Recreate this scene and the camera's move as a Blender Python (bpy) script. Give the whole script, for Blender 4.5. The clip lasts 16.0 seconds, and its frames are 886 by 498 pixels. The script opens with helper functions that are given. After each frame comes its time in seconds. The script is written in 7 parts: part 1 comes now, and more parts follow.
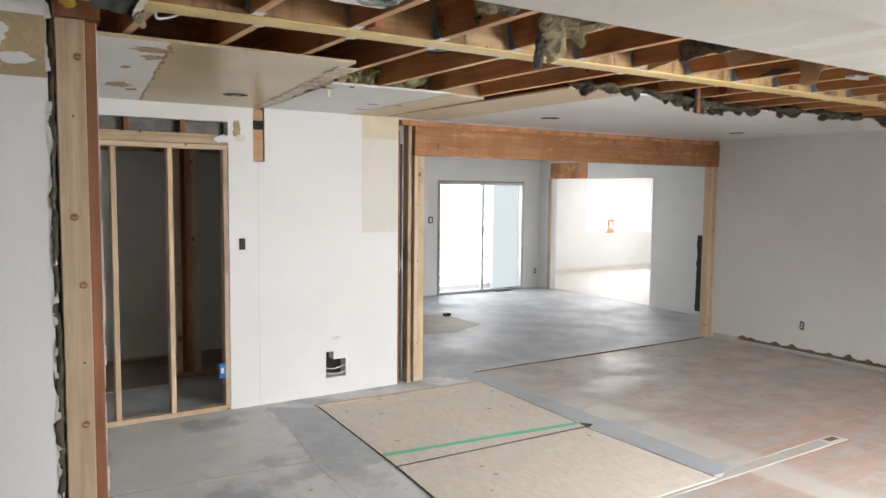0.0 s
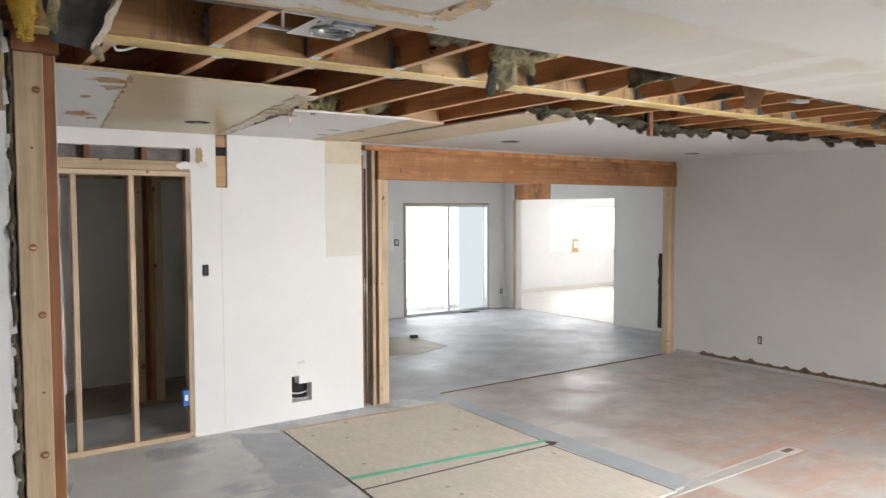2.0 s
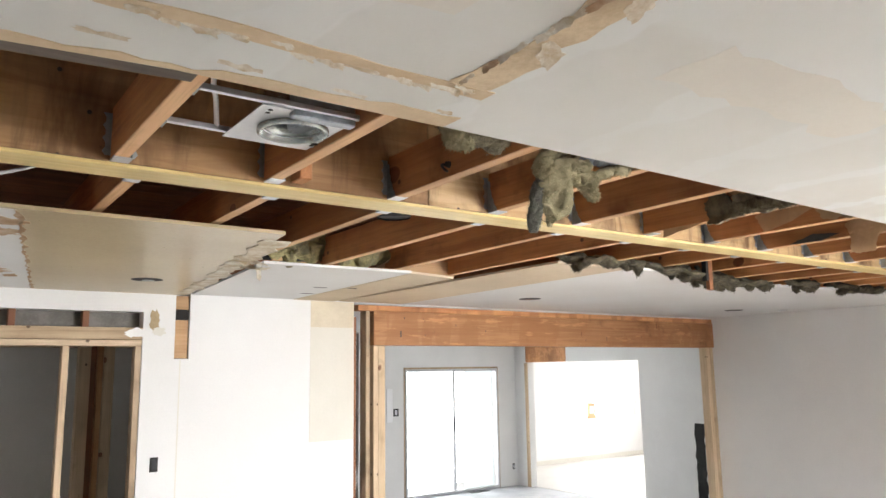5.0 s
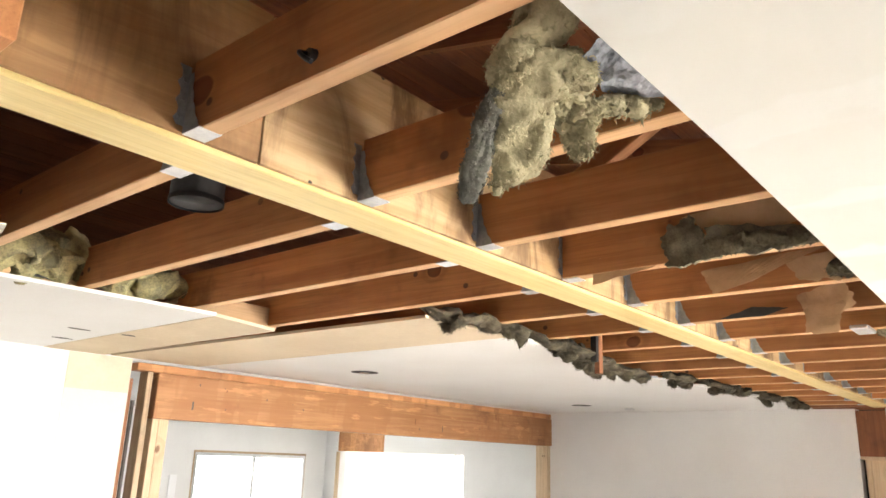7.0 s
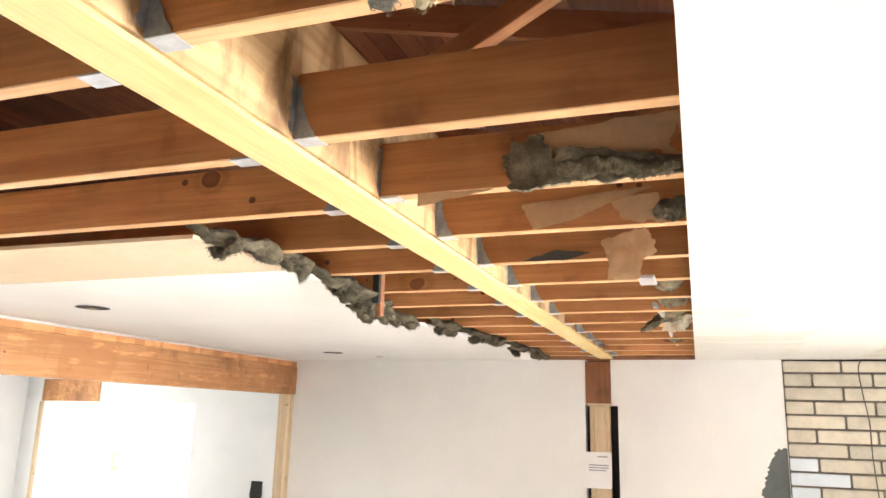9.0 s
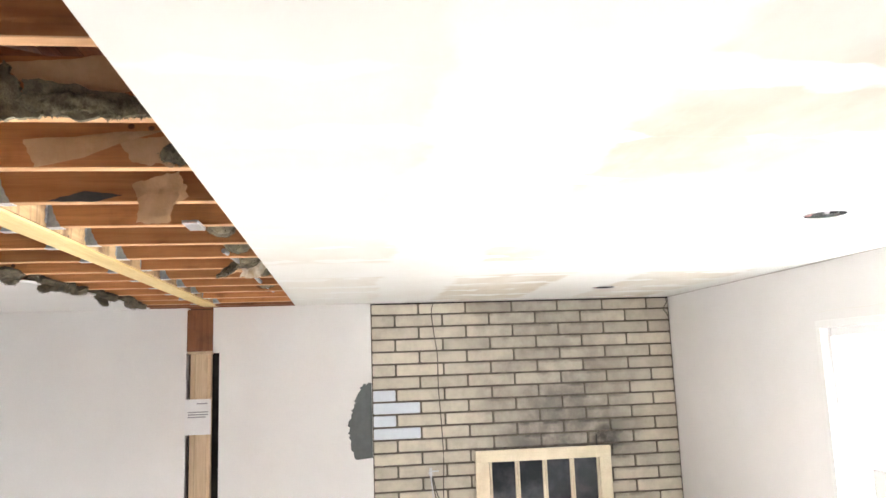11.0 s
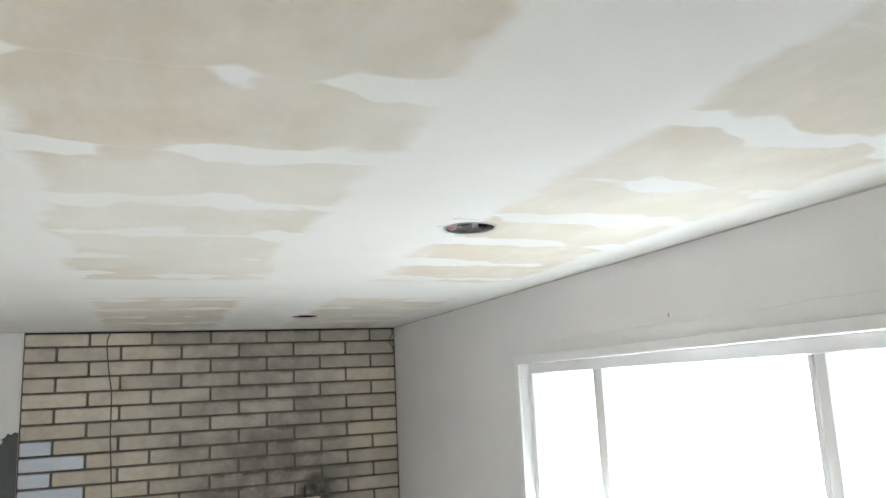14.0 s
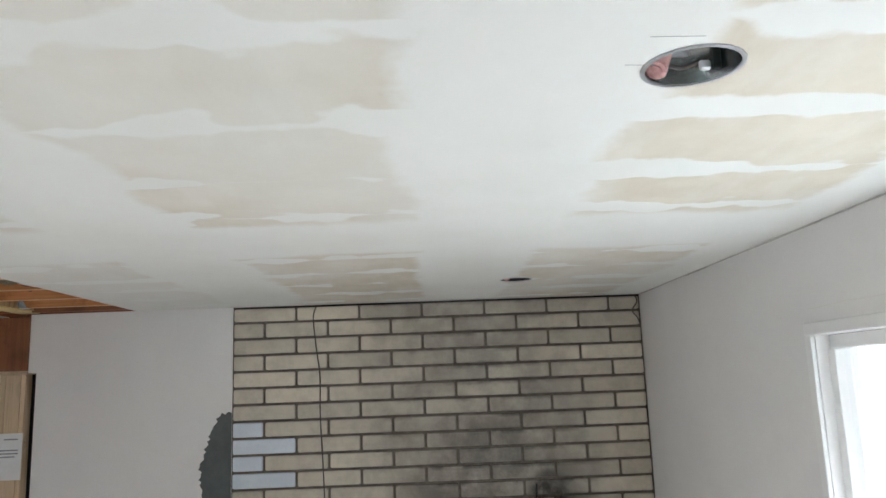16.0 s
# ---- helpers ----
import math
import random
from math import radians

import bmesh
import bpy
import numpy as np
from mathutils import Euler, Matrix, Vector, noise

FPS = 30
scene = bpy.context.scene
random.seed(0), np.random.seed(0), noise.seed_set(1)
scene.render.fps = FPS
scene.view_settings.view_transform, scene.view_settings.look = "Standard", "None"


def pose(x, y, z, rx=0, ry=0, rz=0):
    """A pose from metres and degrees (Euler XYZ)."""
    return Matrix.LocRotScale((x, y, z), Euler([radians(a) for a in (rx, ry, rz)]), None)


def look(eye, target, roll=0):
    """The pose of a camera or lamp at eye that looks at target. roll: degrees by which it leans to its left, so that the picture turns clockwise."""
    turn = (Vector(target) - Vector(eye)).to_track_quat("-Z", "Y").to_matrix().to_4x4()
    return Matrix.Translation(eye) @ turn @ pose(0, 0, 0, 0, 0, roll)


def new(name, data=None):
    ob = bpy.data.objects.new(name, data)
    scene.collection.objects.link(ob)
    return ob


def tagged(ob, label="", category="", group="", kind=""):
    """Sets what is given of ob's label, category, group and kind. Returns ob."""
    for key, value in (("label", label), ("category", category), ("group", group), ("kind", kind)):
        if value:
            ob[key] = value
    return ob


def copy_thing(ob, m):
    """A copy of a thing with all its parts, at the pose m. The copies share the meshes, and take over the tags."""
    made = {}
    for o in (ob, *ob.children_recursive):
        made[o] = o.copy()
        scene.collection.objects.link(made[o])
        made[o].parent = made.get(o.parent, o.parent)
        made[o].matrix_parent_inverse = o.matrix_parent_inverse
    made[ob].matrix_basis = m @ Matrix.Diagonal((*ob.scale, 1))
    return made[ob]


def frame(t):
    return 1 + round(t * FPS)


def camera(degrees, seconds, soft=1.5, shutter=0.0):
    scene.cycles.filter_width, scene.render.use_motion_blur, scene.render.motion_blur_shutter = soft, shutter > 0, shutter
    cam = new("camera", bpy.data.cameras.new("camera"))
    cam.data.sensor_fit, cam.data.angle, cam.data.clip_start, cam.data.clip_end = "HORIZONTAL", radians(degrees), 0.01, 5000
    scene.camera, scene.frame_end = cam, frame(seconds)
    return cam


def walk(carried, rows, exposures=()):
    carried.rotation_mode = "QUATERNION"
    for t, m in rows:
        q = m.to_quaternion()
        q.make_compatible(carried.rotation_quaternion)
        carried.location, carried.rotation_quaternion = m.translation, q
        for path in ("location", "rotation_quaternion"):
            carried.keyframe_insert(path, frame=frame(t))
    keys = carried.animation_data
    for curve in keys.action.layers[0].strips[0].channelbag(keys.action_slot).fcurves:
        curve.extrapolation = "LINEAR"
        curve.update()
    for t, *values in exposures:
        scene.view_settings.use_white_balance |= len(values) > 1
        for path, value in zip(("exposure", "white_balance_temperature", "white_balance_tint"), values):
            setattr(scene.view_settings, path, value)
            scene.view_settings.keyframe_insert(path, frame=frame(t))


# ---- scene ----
cam = camera(61.7, 16.0)
EXPOSURES = [(0, -0.31, 6500, 10), (3, -0.25, 6500, 10), (3.5, -0.08, 6500, 10), (6, 0.36, 6700, 10), (7, 0.8, 7000, 10), (8, 1.22, 7050, 10), (10.5, 1.07, 6500, 10),
             (11, 0.86, 6350, 10), (12, 0.38, 6050, 8), (13, -0.06, 6000, 6), (13.5, -0.13, 6000, 5), (14, -0.32, 6000, 5), (15, -0.42, 5970, 5), (16, -0.4, 5920, 6)]
PATH = [
    (0, (0.62, 1.074, 1.778), (1.703, 2.748, 1.618), 0.6),
    (0.5, (0.619, 1.008, 1.778), (1.73, 2.66, 1.584), 0.4),
    (1, (0.614, 1.027, 1.769), (1.725, 2.68, 1.592), 0.2),
    (1.5, (0.616, 0.991, 1.789), (1.727, 2.649, 1.658), -0.1),
    (2, (0.615, 0.991, 1.791), (1.77, 2.621, 1.689), -0.2),
    (2.5, (0.61, 0.975, 1.8), (1.741, 2.624, 1.773), -0.3),
    (3, (0.601, 1.081, 1.817), (1.727, 2.733, 1.834), -0.4),
    (3.5, (0.674, 1.164, 1.812), (1.823, 2.797, 1.929), -0.7),
    (5.8, (1.402, 2.252, 1.919), (2.579, 3.816, 2.332), -0.0),
    (6, (1.434, 2.309, 1.905), (2.661, 3.824, 2.352), 0.7),
    (6.5, (1.55, 2.562, 1.914), (2.954, 3.888, 2.437), 1.8),
    (7, (1.785, 2.771, 1.909), (3.246, 4.022, 2.457), 2.1),
    (7.5, (1.925, 2.974, 1.902), (3.494, 4.074, 2.476), 1.6),
    (8, (2.003, 3.118, 1.911), (3.718, 3.974, 2.484), 2.7),
    (8.2, (2.035, 3.135, 1.917), (3.786, 3.942, 2.453), 2.6),
    (10.3, (1.991, 3.069, 1.893), (3.944, 3.308, 2.25), -0.5),
    (10.5, (2.052, 2.939, 1.9), (4.019, 3.049, 2.241), -0.9),
    (11, (1.985, 2.742, 1.873), (3.946, 2.502, 2.181), -2.0),
    (11.5, (2.003, 2.621, 1.866), (3.941, 2.193, 2.11), -2.2),
    (12, (2.109, 2.534, 1.851), (3.979, 1.857, 2.066), -2.7),
    (12.5, (2.2, 2.462, 1.862), (3.969, 1.567, 2.12), -2.9),
    (13, (2.214, 2.222, 1.891), (3.992, 1.385, 2.263), -2.3),
    (13.5, (2.325, 1.963, 1.923), (4.098, 1.119, 2.304), -2.7),
    (14, (2.555, 1.837, 1.913), (4.376, 1.097, 2.278), -2.7),
    (14.5, (2.767, 1.61, 1.928), (4.68, 1.158, 2.297), -2.3),
    (15, (2.953, 1.508, 1.89), (4.916, 1.336, 2.23), -1.5),
    (15.5, (3.259, 1.435, 1.888), (5.223, 1.25, 2.219), -2.4),
    (16, (3.505, 1.337, 1.906), (5.475, 1.292, 2.25), -2.1),
]
walk(cam, [(t, look(eye, target, roll)) for t, eye, target, roll in PATH], EXPOSURES)

# ---------------------------------------------------------------- plan
H = 2.41                      # ceiling face
XE, YN, YS, XW = 8.36, 6.885, -0.055, -1.5
YCUT = 3.150                  # south rim of the opened ceiling
PITCH = 0.4115                # joist spacing
JX = [2.0 + PITCH * i for i in range(-3, 16)]
JB, JT = 2.430, 2.570         # joist underside and top
BY0, BY1 = 3.884, 4.005       # beam faces

# ---------------------------------------------------------------- world and light
world = bpy.data.worlds.new("sky")
scene.world = world
world.use_nodes = True
wn = world.node_tree
sky = wn.nodes.new("ShaderNodeTexSky")
sky.sky_type, sky.sun_disc = "NISHITA", False
sky.sun_elevation, sky.sun_rotation = radians(47), radians(90)
sky.air_density, sky.dust_density = 1.0, 3.0
bg = wn.nodes["Background"]
bg.inputs["Strength"].default_value = 0.15
wn.links.new(sky.outputs[0], bg.inputs["Color"])

sun_data = bpy.data.lights.new("sun", "SUN")
sun_data.energy, sun_data.angle, sun_data.color = 1.5, radians(12), (1.0, 0.96, 0.9)
sun = new("sun", sun_data)
sun.matrix_world = look((40, 8, 34), (9, 8, 0))


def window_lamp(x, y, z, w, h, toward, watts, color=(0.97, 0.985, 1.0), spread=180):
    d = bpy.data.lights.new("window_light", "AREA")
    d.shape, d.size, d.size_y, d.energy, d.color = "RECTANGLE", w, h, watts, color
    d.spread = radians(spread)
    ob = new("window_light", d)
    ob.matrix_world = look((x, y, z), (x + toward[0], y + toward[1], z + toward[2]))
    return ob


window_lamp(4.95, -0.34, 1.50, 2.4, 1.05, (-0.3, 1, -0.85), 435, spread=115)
window_lamp(13.24, 13.4, 1.37, 2.1, 1.0, (0, -1, 0), 100)
# lamp in an assumed east window, added to brighten the end room
window_lamp(14.78, 10.15, 1.37, 2.4, 1.0, (-1, 0, 0), 105)
window_lamp(8.03, 11.85, 1.0, 1.25, 1.8, (0, -1, 0), 22)

# ---------------------------------------------------------------- materials


class Nodes:
    """A small wrapper to write node trees briefly."""

    def __init__(self, name):
        self.m = bpy.data.materials.new(name)
        self.m.use_nodes = True
        self.t = self.m.node_tree
        self.b = self.t.nodes["Principled BSDF"]
        self.tc = self.t.nodes.new("ShaderNodeTexCoord")
        self.oi = self.t.nodes.new("ShaderNodeObjectInfo")

    def put(self, sock, val):
        if isinstance(val, bpy.types.NodeSocket):
            self.t.links.new(val, sock)
        elif val is not None:
            if sock.type == "RGBA" and len(val) == 3:
                val = (*val, 1)
            sock.default_value = val

    def math(self, op, a, b=None, c=None, clamp=False):
        n = self.t.nodes.new("ShaderNodeMath")
        n.operation, n.use_clamp = op, clamp
        for i, v in enumerate((a, b, c)):
            self.put(n.inputs[i], v)
        return n.outputs[0]

    def xyz(self, vec=None):
        n = self.t.nodes.new("ShaderNodeSeparateXYZ")
        self.put(n.inputs[0], vec or self.tc.outputs["Object"])
        return n.outputs

    def vec(self, x, y, z):
        n = self.t.nodes.new("ShaderNodeCombineXYZ")
        for i, v in enumerate((x, y, z)):
            self.put(n.inputs[i], v)
        return n.outputs[0]

    def coords(self, scale=(1, 1, 1), shift=0.0):
        """World-size coordinates, scaled; shift: how far each object's own random number moves the pattern."""
        n = self.t.nodes.new("ShaderNodeMapping")
        self.put(n.inputs["Vector"], self.tc.outputs["Object"])
        n.inputs["Scale"].default_value = scale
        if shift:
            r = self.math("MULTIPLY", self.oi.outputs["Random"], shift)
            self.put(n.inputs["Location"], self.vec(r, r, r))
        return n.outputs[0]

    def noise(self, vec, scale, detail=4.0, rough=0.55, dist=0.0):
        n = self.t.nodes.new("ShaderNodeTexNoise")
        self.put(n.inputs["Vector"], vec)
        n.inputs["Scale"].default_value, n.inputs["Detail"].default_value = scale, detail
        n.inputs["Roughness"].default_value, n.inputs["Distortion"].default_value = rough, dist
        return n.outputs["Fac"]

    def voronoi(self, vec, scale, feature="F1"):
        n = self.t.nodes.new("ShaderNodeTexVoronoi")
        n.feature = feature
        self.put(n.inputs["Vector"], vec)
        n.inputs["Scale"].default_value = scale
        return n.outputs["Distance"], n.outputs.get("Color")

    def ramp(self, fac, lo, hi, a=0.0, b=1.0):
        n = self.t.nodes.new("ShaderNodeMapRange")
        n.interpolation_type = "SMOOTHSTEP"
        self.put(n.inputs[0], fac)
        for i, v in enumerate((lo, hi, a, b)):
            n.inputs[i + 1].default_value = v
        return n.outputs[0]

    def mix(self, fac, a, b, blend="MIX"):
        n = self.t.nodes.new("ShaderNodeMix")
        n.data_type, n.blend_type = "RGBA", blend
        self.put(n.inputs[0], fac)
        self.put(n.inputs[6], a)
        self.put(n.inputs[7], b)
        return n.outputs[2]

    def bump(self, height, strength=0.3, distance=0.005):
        n = self.t.nodes.new("ShaderNodeBump")
        n.inputs["Strength"].default_value, n.inputs["Distance"].default_value = strength, distance
        self.put(n.inputs["Height"], height)
        self.put(self.b.inputs["Normal"], n.outputs[0])

    def done(self, color, rough=0.6, metal=0.0, spec=None):
        self.put(self.b.inputs["Base Color"], color)
        self.put(self.b.inputs["Roughness"], rough)
        self.put(self.b.inputs["Metallic"], metal)
        if spec is not None:
            self.b.inputs["Specular IOR Level"].default_value = spec
        return self.m


def plain(name, a, b, scale=3.0, rough=0.7, grain=60.0, bump=0.15, metal=0.0, dist=0.003, shift=3.0):
    """Two close colours at a coarse and a fine scale, with fine relief."""
    n = Nodes(name)
    v = n.coords((1, 1, 1), shift)
    big, fine = n.noise(v, scale, 5, 0.6), n.noise(v, grain, 3, 0.6)
    f = n.math("ADD", n.math("MULTIPLY", big, 0.7), n.math("MULTIPLY", fine, 0.3))
    n.bump(fine, bump, dist)
    return n.done(n.mix(n.ramp(f, 0.35, 0.65), a, b), n.math("ADD", rough - 0.06, n.math("MULTIPLY", fine, 0.12)), metal)


def wood(name, light, dark, axis, rough=0.62, knots=True, stain=0.5, spread=0.25, patch=0.0):
    """Sawn timber with grain along axis 0, 1 or 2, knots and stains, each piece different."""
    n = Nodes(name)
    s = [26.0, 26.0, 26.0]
    s[axis] = 1.1
    r = n.math("MULTIPLY", n.oi.outputs["Random"], 37.0)
    g = n.t.nodes.new("ShaderNodeMapping")
    n.put(g.inputs["Vector"], n.tc.outputs["Object"])
    g.inputs["Scale"].default_value = s
    n.put(g.inputs["Location"], n.vec(r, r, r))
    grain = n.noise(g.outputs[0], 1.0, 5, 0.6, 0.8)
    fine = n.noise(g.outputs[0], 5.0, 3, 0.6)
    blot = n.noise(n.coords((1, 1, 1), 29.0), 3.2, 4, 0.6)
    f = n.math("ADD", n.math("MULTIPLY", grain, 0.65), n.math("MULTIPLY", blot, 0.35))
    col = n.mix(n.ramp(f, 0.34, 0.68), light, dark)
    tone = n.ramp(n.oi.outputs["Random"], 0, 1, 1 - spread, 1 + spread * 0.5)
    col = n.mix(1.0, col, n.vec(tone, tone, tone), "MULTIPLY")
    col = n.mix(n.math("MULTIPLY", n.ramp(fine, 0.45, 0.75), 0.3), col, tuple(c * 0.55 for c in dark))
    if stain:
        col = n.mix(n.math("MULTIPLY", n.ramp(blot, 0.58, 0.72), stain), col, tuple(c * 0.45 for c in dark))
    if patch:
        old = n.noise(n.coords((5.0, 5.0, 1.4), 3.0), 1.0, 3, 0.5)
        col = n.mix(n.math("MULTIPLY", n.ramp(old, 0.5, 0.54), patch), col, tuple(c * 0.8 for c in dark))
        worn = n.noise(n.coords((3.0, 3.0, 14.0), 7.0), 1.0, 4, 0.65)
        col = n.mix(n.math("MULTIPLY", n.ramp(worn, 0.56, 0.66), patch), col, tuple(min(1, c * 1.06) for c in light))
    if knots:
        # round knots with a pale halo and a dark ring, and small nail marks
        p = n.xyz()
        run, cross = p[axis], n.math("ADD", p[(axis + 1) % 3], p[(axis + 2) % 3])
        warp = n.math("MULTIPLY", blot, 0.25)
        kv = n.vec(n.math("ADD", n.math("MULTIPLY", run, 4.6), n.math("ADD", warp, r)), n.math("ADD", n.math("MULTIPLY", cross, 6.6), warp), n.math("MULTIPLY", r, 3.3))
        d, c = n.voronoi(kv, 1.0)
        pick = n.ramp(n.xyz(c)[0], 0.62, 0.64)
        d = n.math("DIVIDE", d, n.ramp(n.xyz(c)[2], 0, 1, 0.45, 1.15))
        halo = n.math("MULTIPLY", n.math("MULTIPLY", n.ramp(d, 0.2, 0.26), n.ramp(d, 0.3, 0.42, 1, 0)), pick)
        col = n.mix(n.math("MULTIPLY", halo, 0.35), col, tuple(q * 0.7 for q in dark))
        disc = n.math("MULTIPLY", n.ramp(d, 0.18, 0.21, 1, 0), pick)
        col = n.mix(n.math("MULTIPLY", disc, 0.8), col, n.mix(n.ramp(d, 0.02, 0.2), (0.22, 0.065, 0.022), (0.13, 0.036, 0.013)))
        d2, c2 = n.voronoi(n.vec(n.math("ADD", n.math("MULTIPLY", run, 13.0), r), n.math("MULTIPLY", cross, 15.0), r), 1.0)
        pin = n.math("MULTIPLY", n.ramp(d2, 0.12, 0.17, 1, 0), n.ramp(n.xyz(c2)[1], 0.8, 0.82))
        col = n.mix(n.math("MULTIPLY", pin, 0.8), col, (0.05, 0.02, 0.01))
    n.bump(n.math("ADD", grain, n.math("MULTIPLY", fine, 0.5)), 0.25, 0.003)
    return n.done(col, n.math("ADD", rough - 0.05, n.math("MULTIPLY", fine, 0.12)))


WHITE = plain("wall_paint", (0.80, 0.79, 0.775), (0.755, 0.745, 0.735), 1.2, 0.62, 90, 0.12)
GREYWALL = plain("grey_wall_paint", (0.74, 0.735, 0.72), (0.68, 0.675, 0.66), 1.3, 0.65, 90, 0.12)
CLOSETWALL = plain("old_closet_paint", (0.82, 0.805, 0.77), (0.76, 0.745, 0.71), 1.5, 0.7, 80, 0.15)
SLOT = plain("dark_grey_board", (0.24, 0.22, 0.20), (0.15, 0.135, 0.12), 7, 0.8, 60, 0.3)
BEIGE = plain("bare_wall_paper", (0.72, 0.64, 0.50), (0.64, 0.56, 0.43), 4.0, 0.8, 60, 0.2)
TAPE = plain("bare_joint_paper", (0.72, 0.585, 0.40), (0.56, 0.43, 0.27), 8.0, 0.85, 60, 0.4, dist=0.005)
BARETAN = plain("bare_tan_board_paper", (0.70, 0.56, 0.38), (0.62, 0.48, 0.31), 5.0, 0.85, 60, 0.2, dist=0.003)
BEIGE_PALE = plain("thin_old_paint", (0.74, 0.71, 0.64), (0.70, 0.67, 0.60), 3.0, 0.7, 60, 0.12)
PAPER_EDGE = plain("torn_gypsum", (0.77, 0.73, 0.64), (0.52, 0.41, 0.27), 16.0, 0.9, 70, 0.6, dist=0.006)
BROWNPAPER = plain("torn_brown_paper", (0.40, 0.24, 0.13), (0.58, 0.44, 0.30), 14, 0.85, 60, 0.4)
GYPSUM = plain("gypsum_core", (0.72, 0.71, 0.68), (0.6, 0.58, 0.54), 8.0, 0.9, 60, 0.4)
TRIMPAINT = plain("window_trim_paint", (0.82, 0.82, 0.81), (0.78, 0.78, 0.77), 2.0, 0.35, 40, 0.06)
ALU = plain("aluminium_frame", (0.62, 0.63, 0.65), (0.52, 0.53, 0.55), 6.0, 0.38, 90, 0.05, 0.85)
GALV = plain("galvanised_steel", (0.42, 0.46, 0.50), (0.28, 0.315, 0.35), 25.0, 0.42, 120, 0.1, 0.65)
GALV_BRIGHT = plain("bright_zinc", (0.75, 0.77, 0.80), (0.62, 0.64, 0.68), 25.0, 0.35, 120, 0.1, 0.8)
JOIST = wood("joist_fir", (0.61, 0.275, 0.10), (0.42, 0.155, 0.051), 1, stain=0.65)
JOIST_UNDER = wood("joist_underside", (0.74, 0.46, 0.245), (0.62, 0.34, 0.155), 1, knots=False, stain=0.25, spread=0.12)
RAFTER = wood("rafter_fir", (0.42, 0.17, 0.07), (0.25, 0.09, 0.035), 1)
STRUT = wood("strut_fir", (0.52, 0.24, 0.095), (0.36, 0.14, 0.05), 1)
DECK = wood("roof_board", (0.33, 0.115, 0.045), (0.19, 0.064, 0.025), 0, knots=False)
HEADER = wood("header_fir", (0.60, 0.305, 0.13), (0.40, 0.165, 0.06), 0, knots=False, stain=0.75, patch=0.55)
REDSTUD = wood("old_redwood_stud", (0.29, 0.115, 0.045), (0.18, 0.062, 0.024), 2, spread=0.1)
STUD = wood("new_stud_pine", (0.66, 0.50, 0.335), (0.53, 0.385, 0.24), 2, stain=0.3, spread=0.1)
OLDSTUD = wood("weathered_stud_pine", (0.55, 0.42, 0.28), (0.39, 0.275, 0.165), 2, knots=False, stain=0.55, spread=0.12)
INNERSTUD = wood("brown_closet_stud", (0.56, 0.32, 0.16), (0.42, 0.21, 0.09), 2, spread=0.1)
OLDPLATE = wood("weathered_plate_pine", (0.50, 0.37, 0.235), (0.35, 0.24, 0.14), 0, stain=0.5, spread=0.12)
OLDPLATE_DARK = wood("dark_nailer_pine", (0.16, 0.125, 0.095), (0.10, 0.075, 0.055), 0, knots=False, stain=0.4, spread=0.1)
PLATE = wood("pine_plate", (0.66, 0.51, 0.35), (0.54, 0.40, 0.26), 0, stain=0.2, spread=0.1)
BLOCK = wood("pine_block", (0.62, 0.38, 0.19), (0.48, 0.27, 0.12), 0, stain=0.2)
LVL = wood("yellow_laminated_edge", (0.80, 0.645, 0.31), (0.69, 0.52, 0.21), 0, rough=0.5, knots=False, stain=0.15, spread=0.0)


def make_plywood(name, a, b):
    n = Nodes(name)
    v = n.coords((0.9, 1, 9.0), 5.0)
    g = n.noise(v, 2.2, 5, 0.6, 1.2)
    x, y, z = n.xyz()
    w = n.noise(n.coords((1, 1, 0.3)), 6.5, 5, 0.65, 0.5)
    stain = n.math("MULTIPLY", n.ramp(w, 0.44, 0.64), 0.85)
    col = n.mix(n.ramp(g, 0.3, 0.7), a, b)
    col = n.mix(stain, col, (0.17, 0.085, 0.035))
    run = n.noise(n.coords((7.0, 1, 0.7), 3.0), 1.0, 4, 0.6, 0.3)
    col = n.mix(n.math("MULTIPLY", n.ramp(run, 0.58, 0.68), 0.6), col, (0.13, 0.062, 0.026))
    d, c = n.voronoi(n.coords((13, 13, 13)), 1.0)
    col = n.mix(n.math("MULTIPLY", n.ramp(d, 0.06, 0.1, 1, 0), n.ramp(n.xyz(c)[0], 0.45, 0.47)), col, (0.04, 0.03, 0.02))
    n.bump(g, 0.15, 0.002)
    return n.done(col, 0.6)


PLY = make_plywood("beam_plywood", (0.66, 0.46, 0.25), (0.48, 0.295, 0.135))
# same plywood, with the shade on the beam's west panel put into the colour
PLY_SHADED = make_plywood("shaded_beam_plywood", (0.46, 0.27, 0.12), (0.31, 0.16, 0.064))


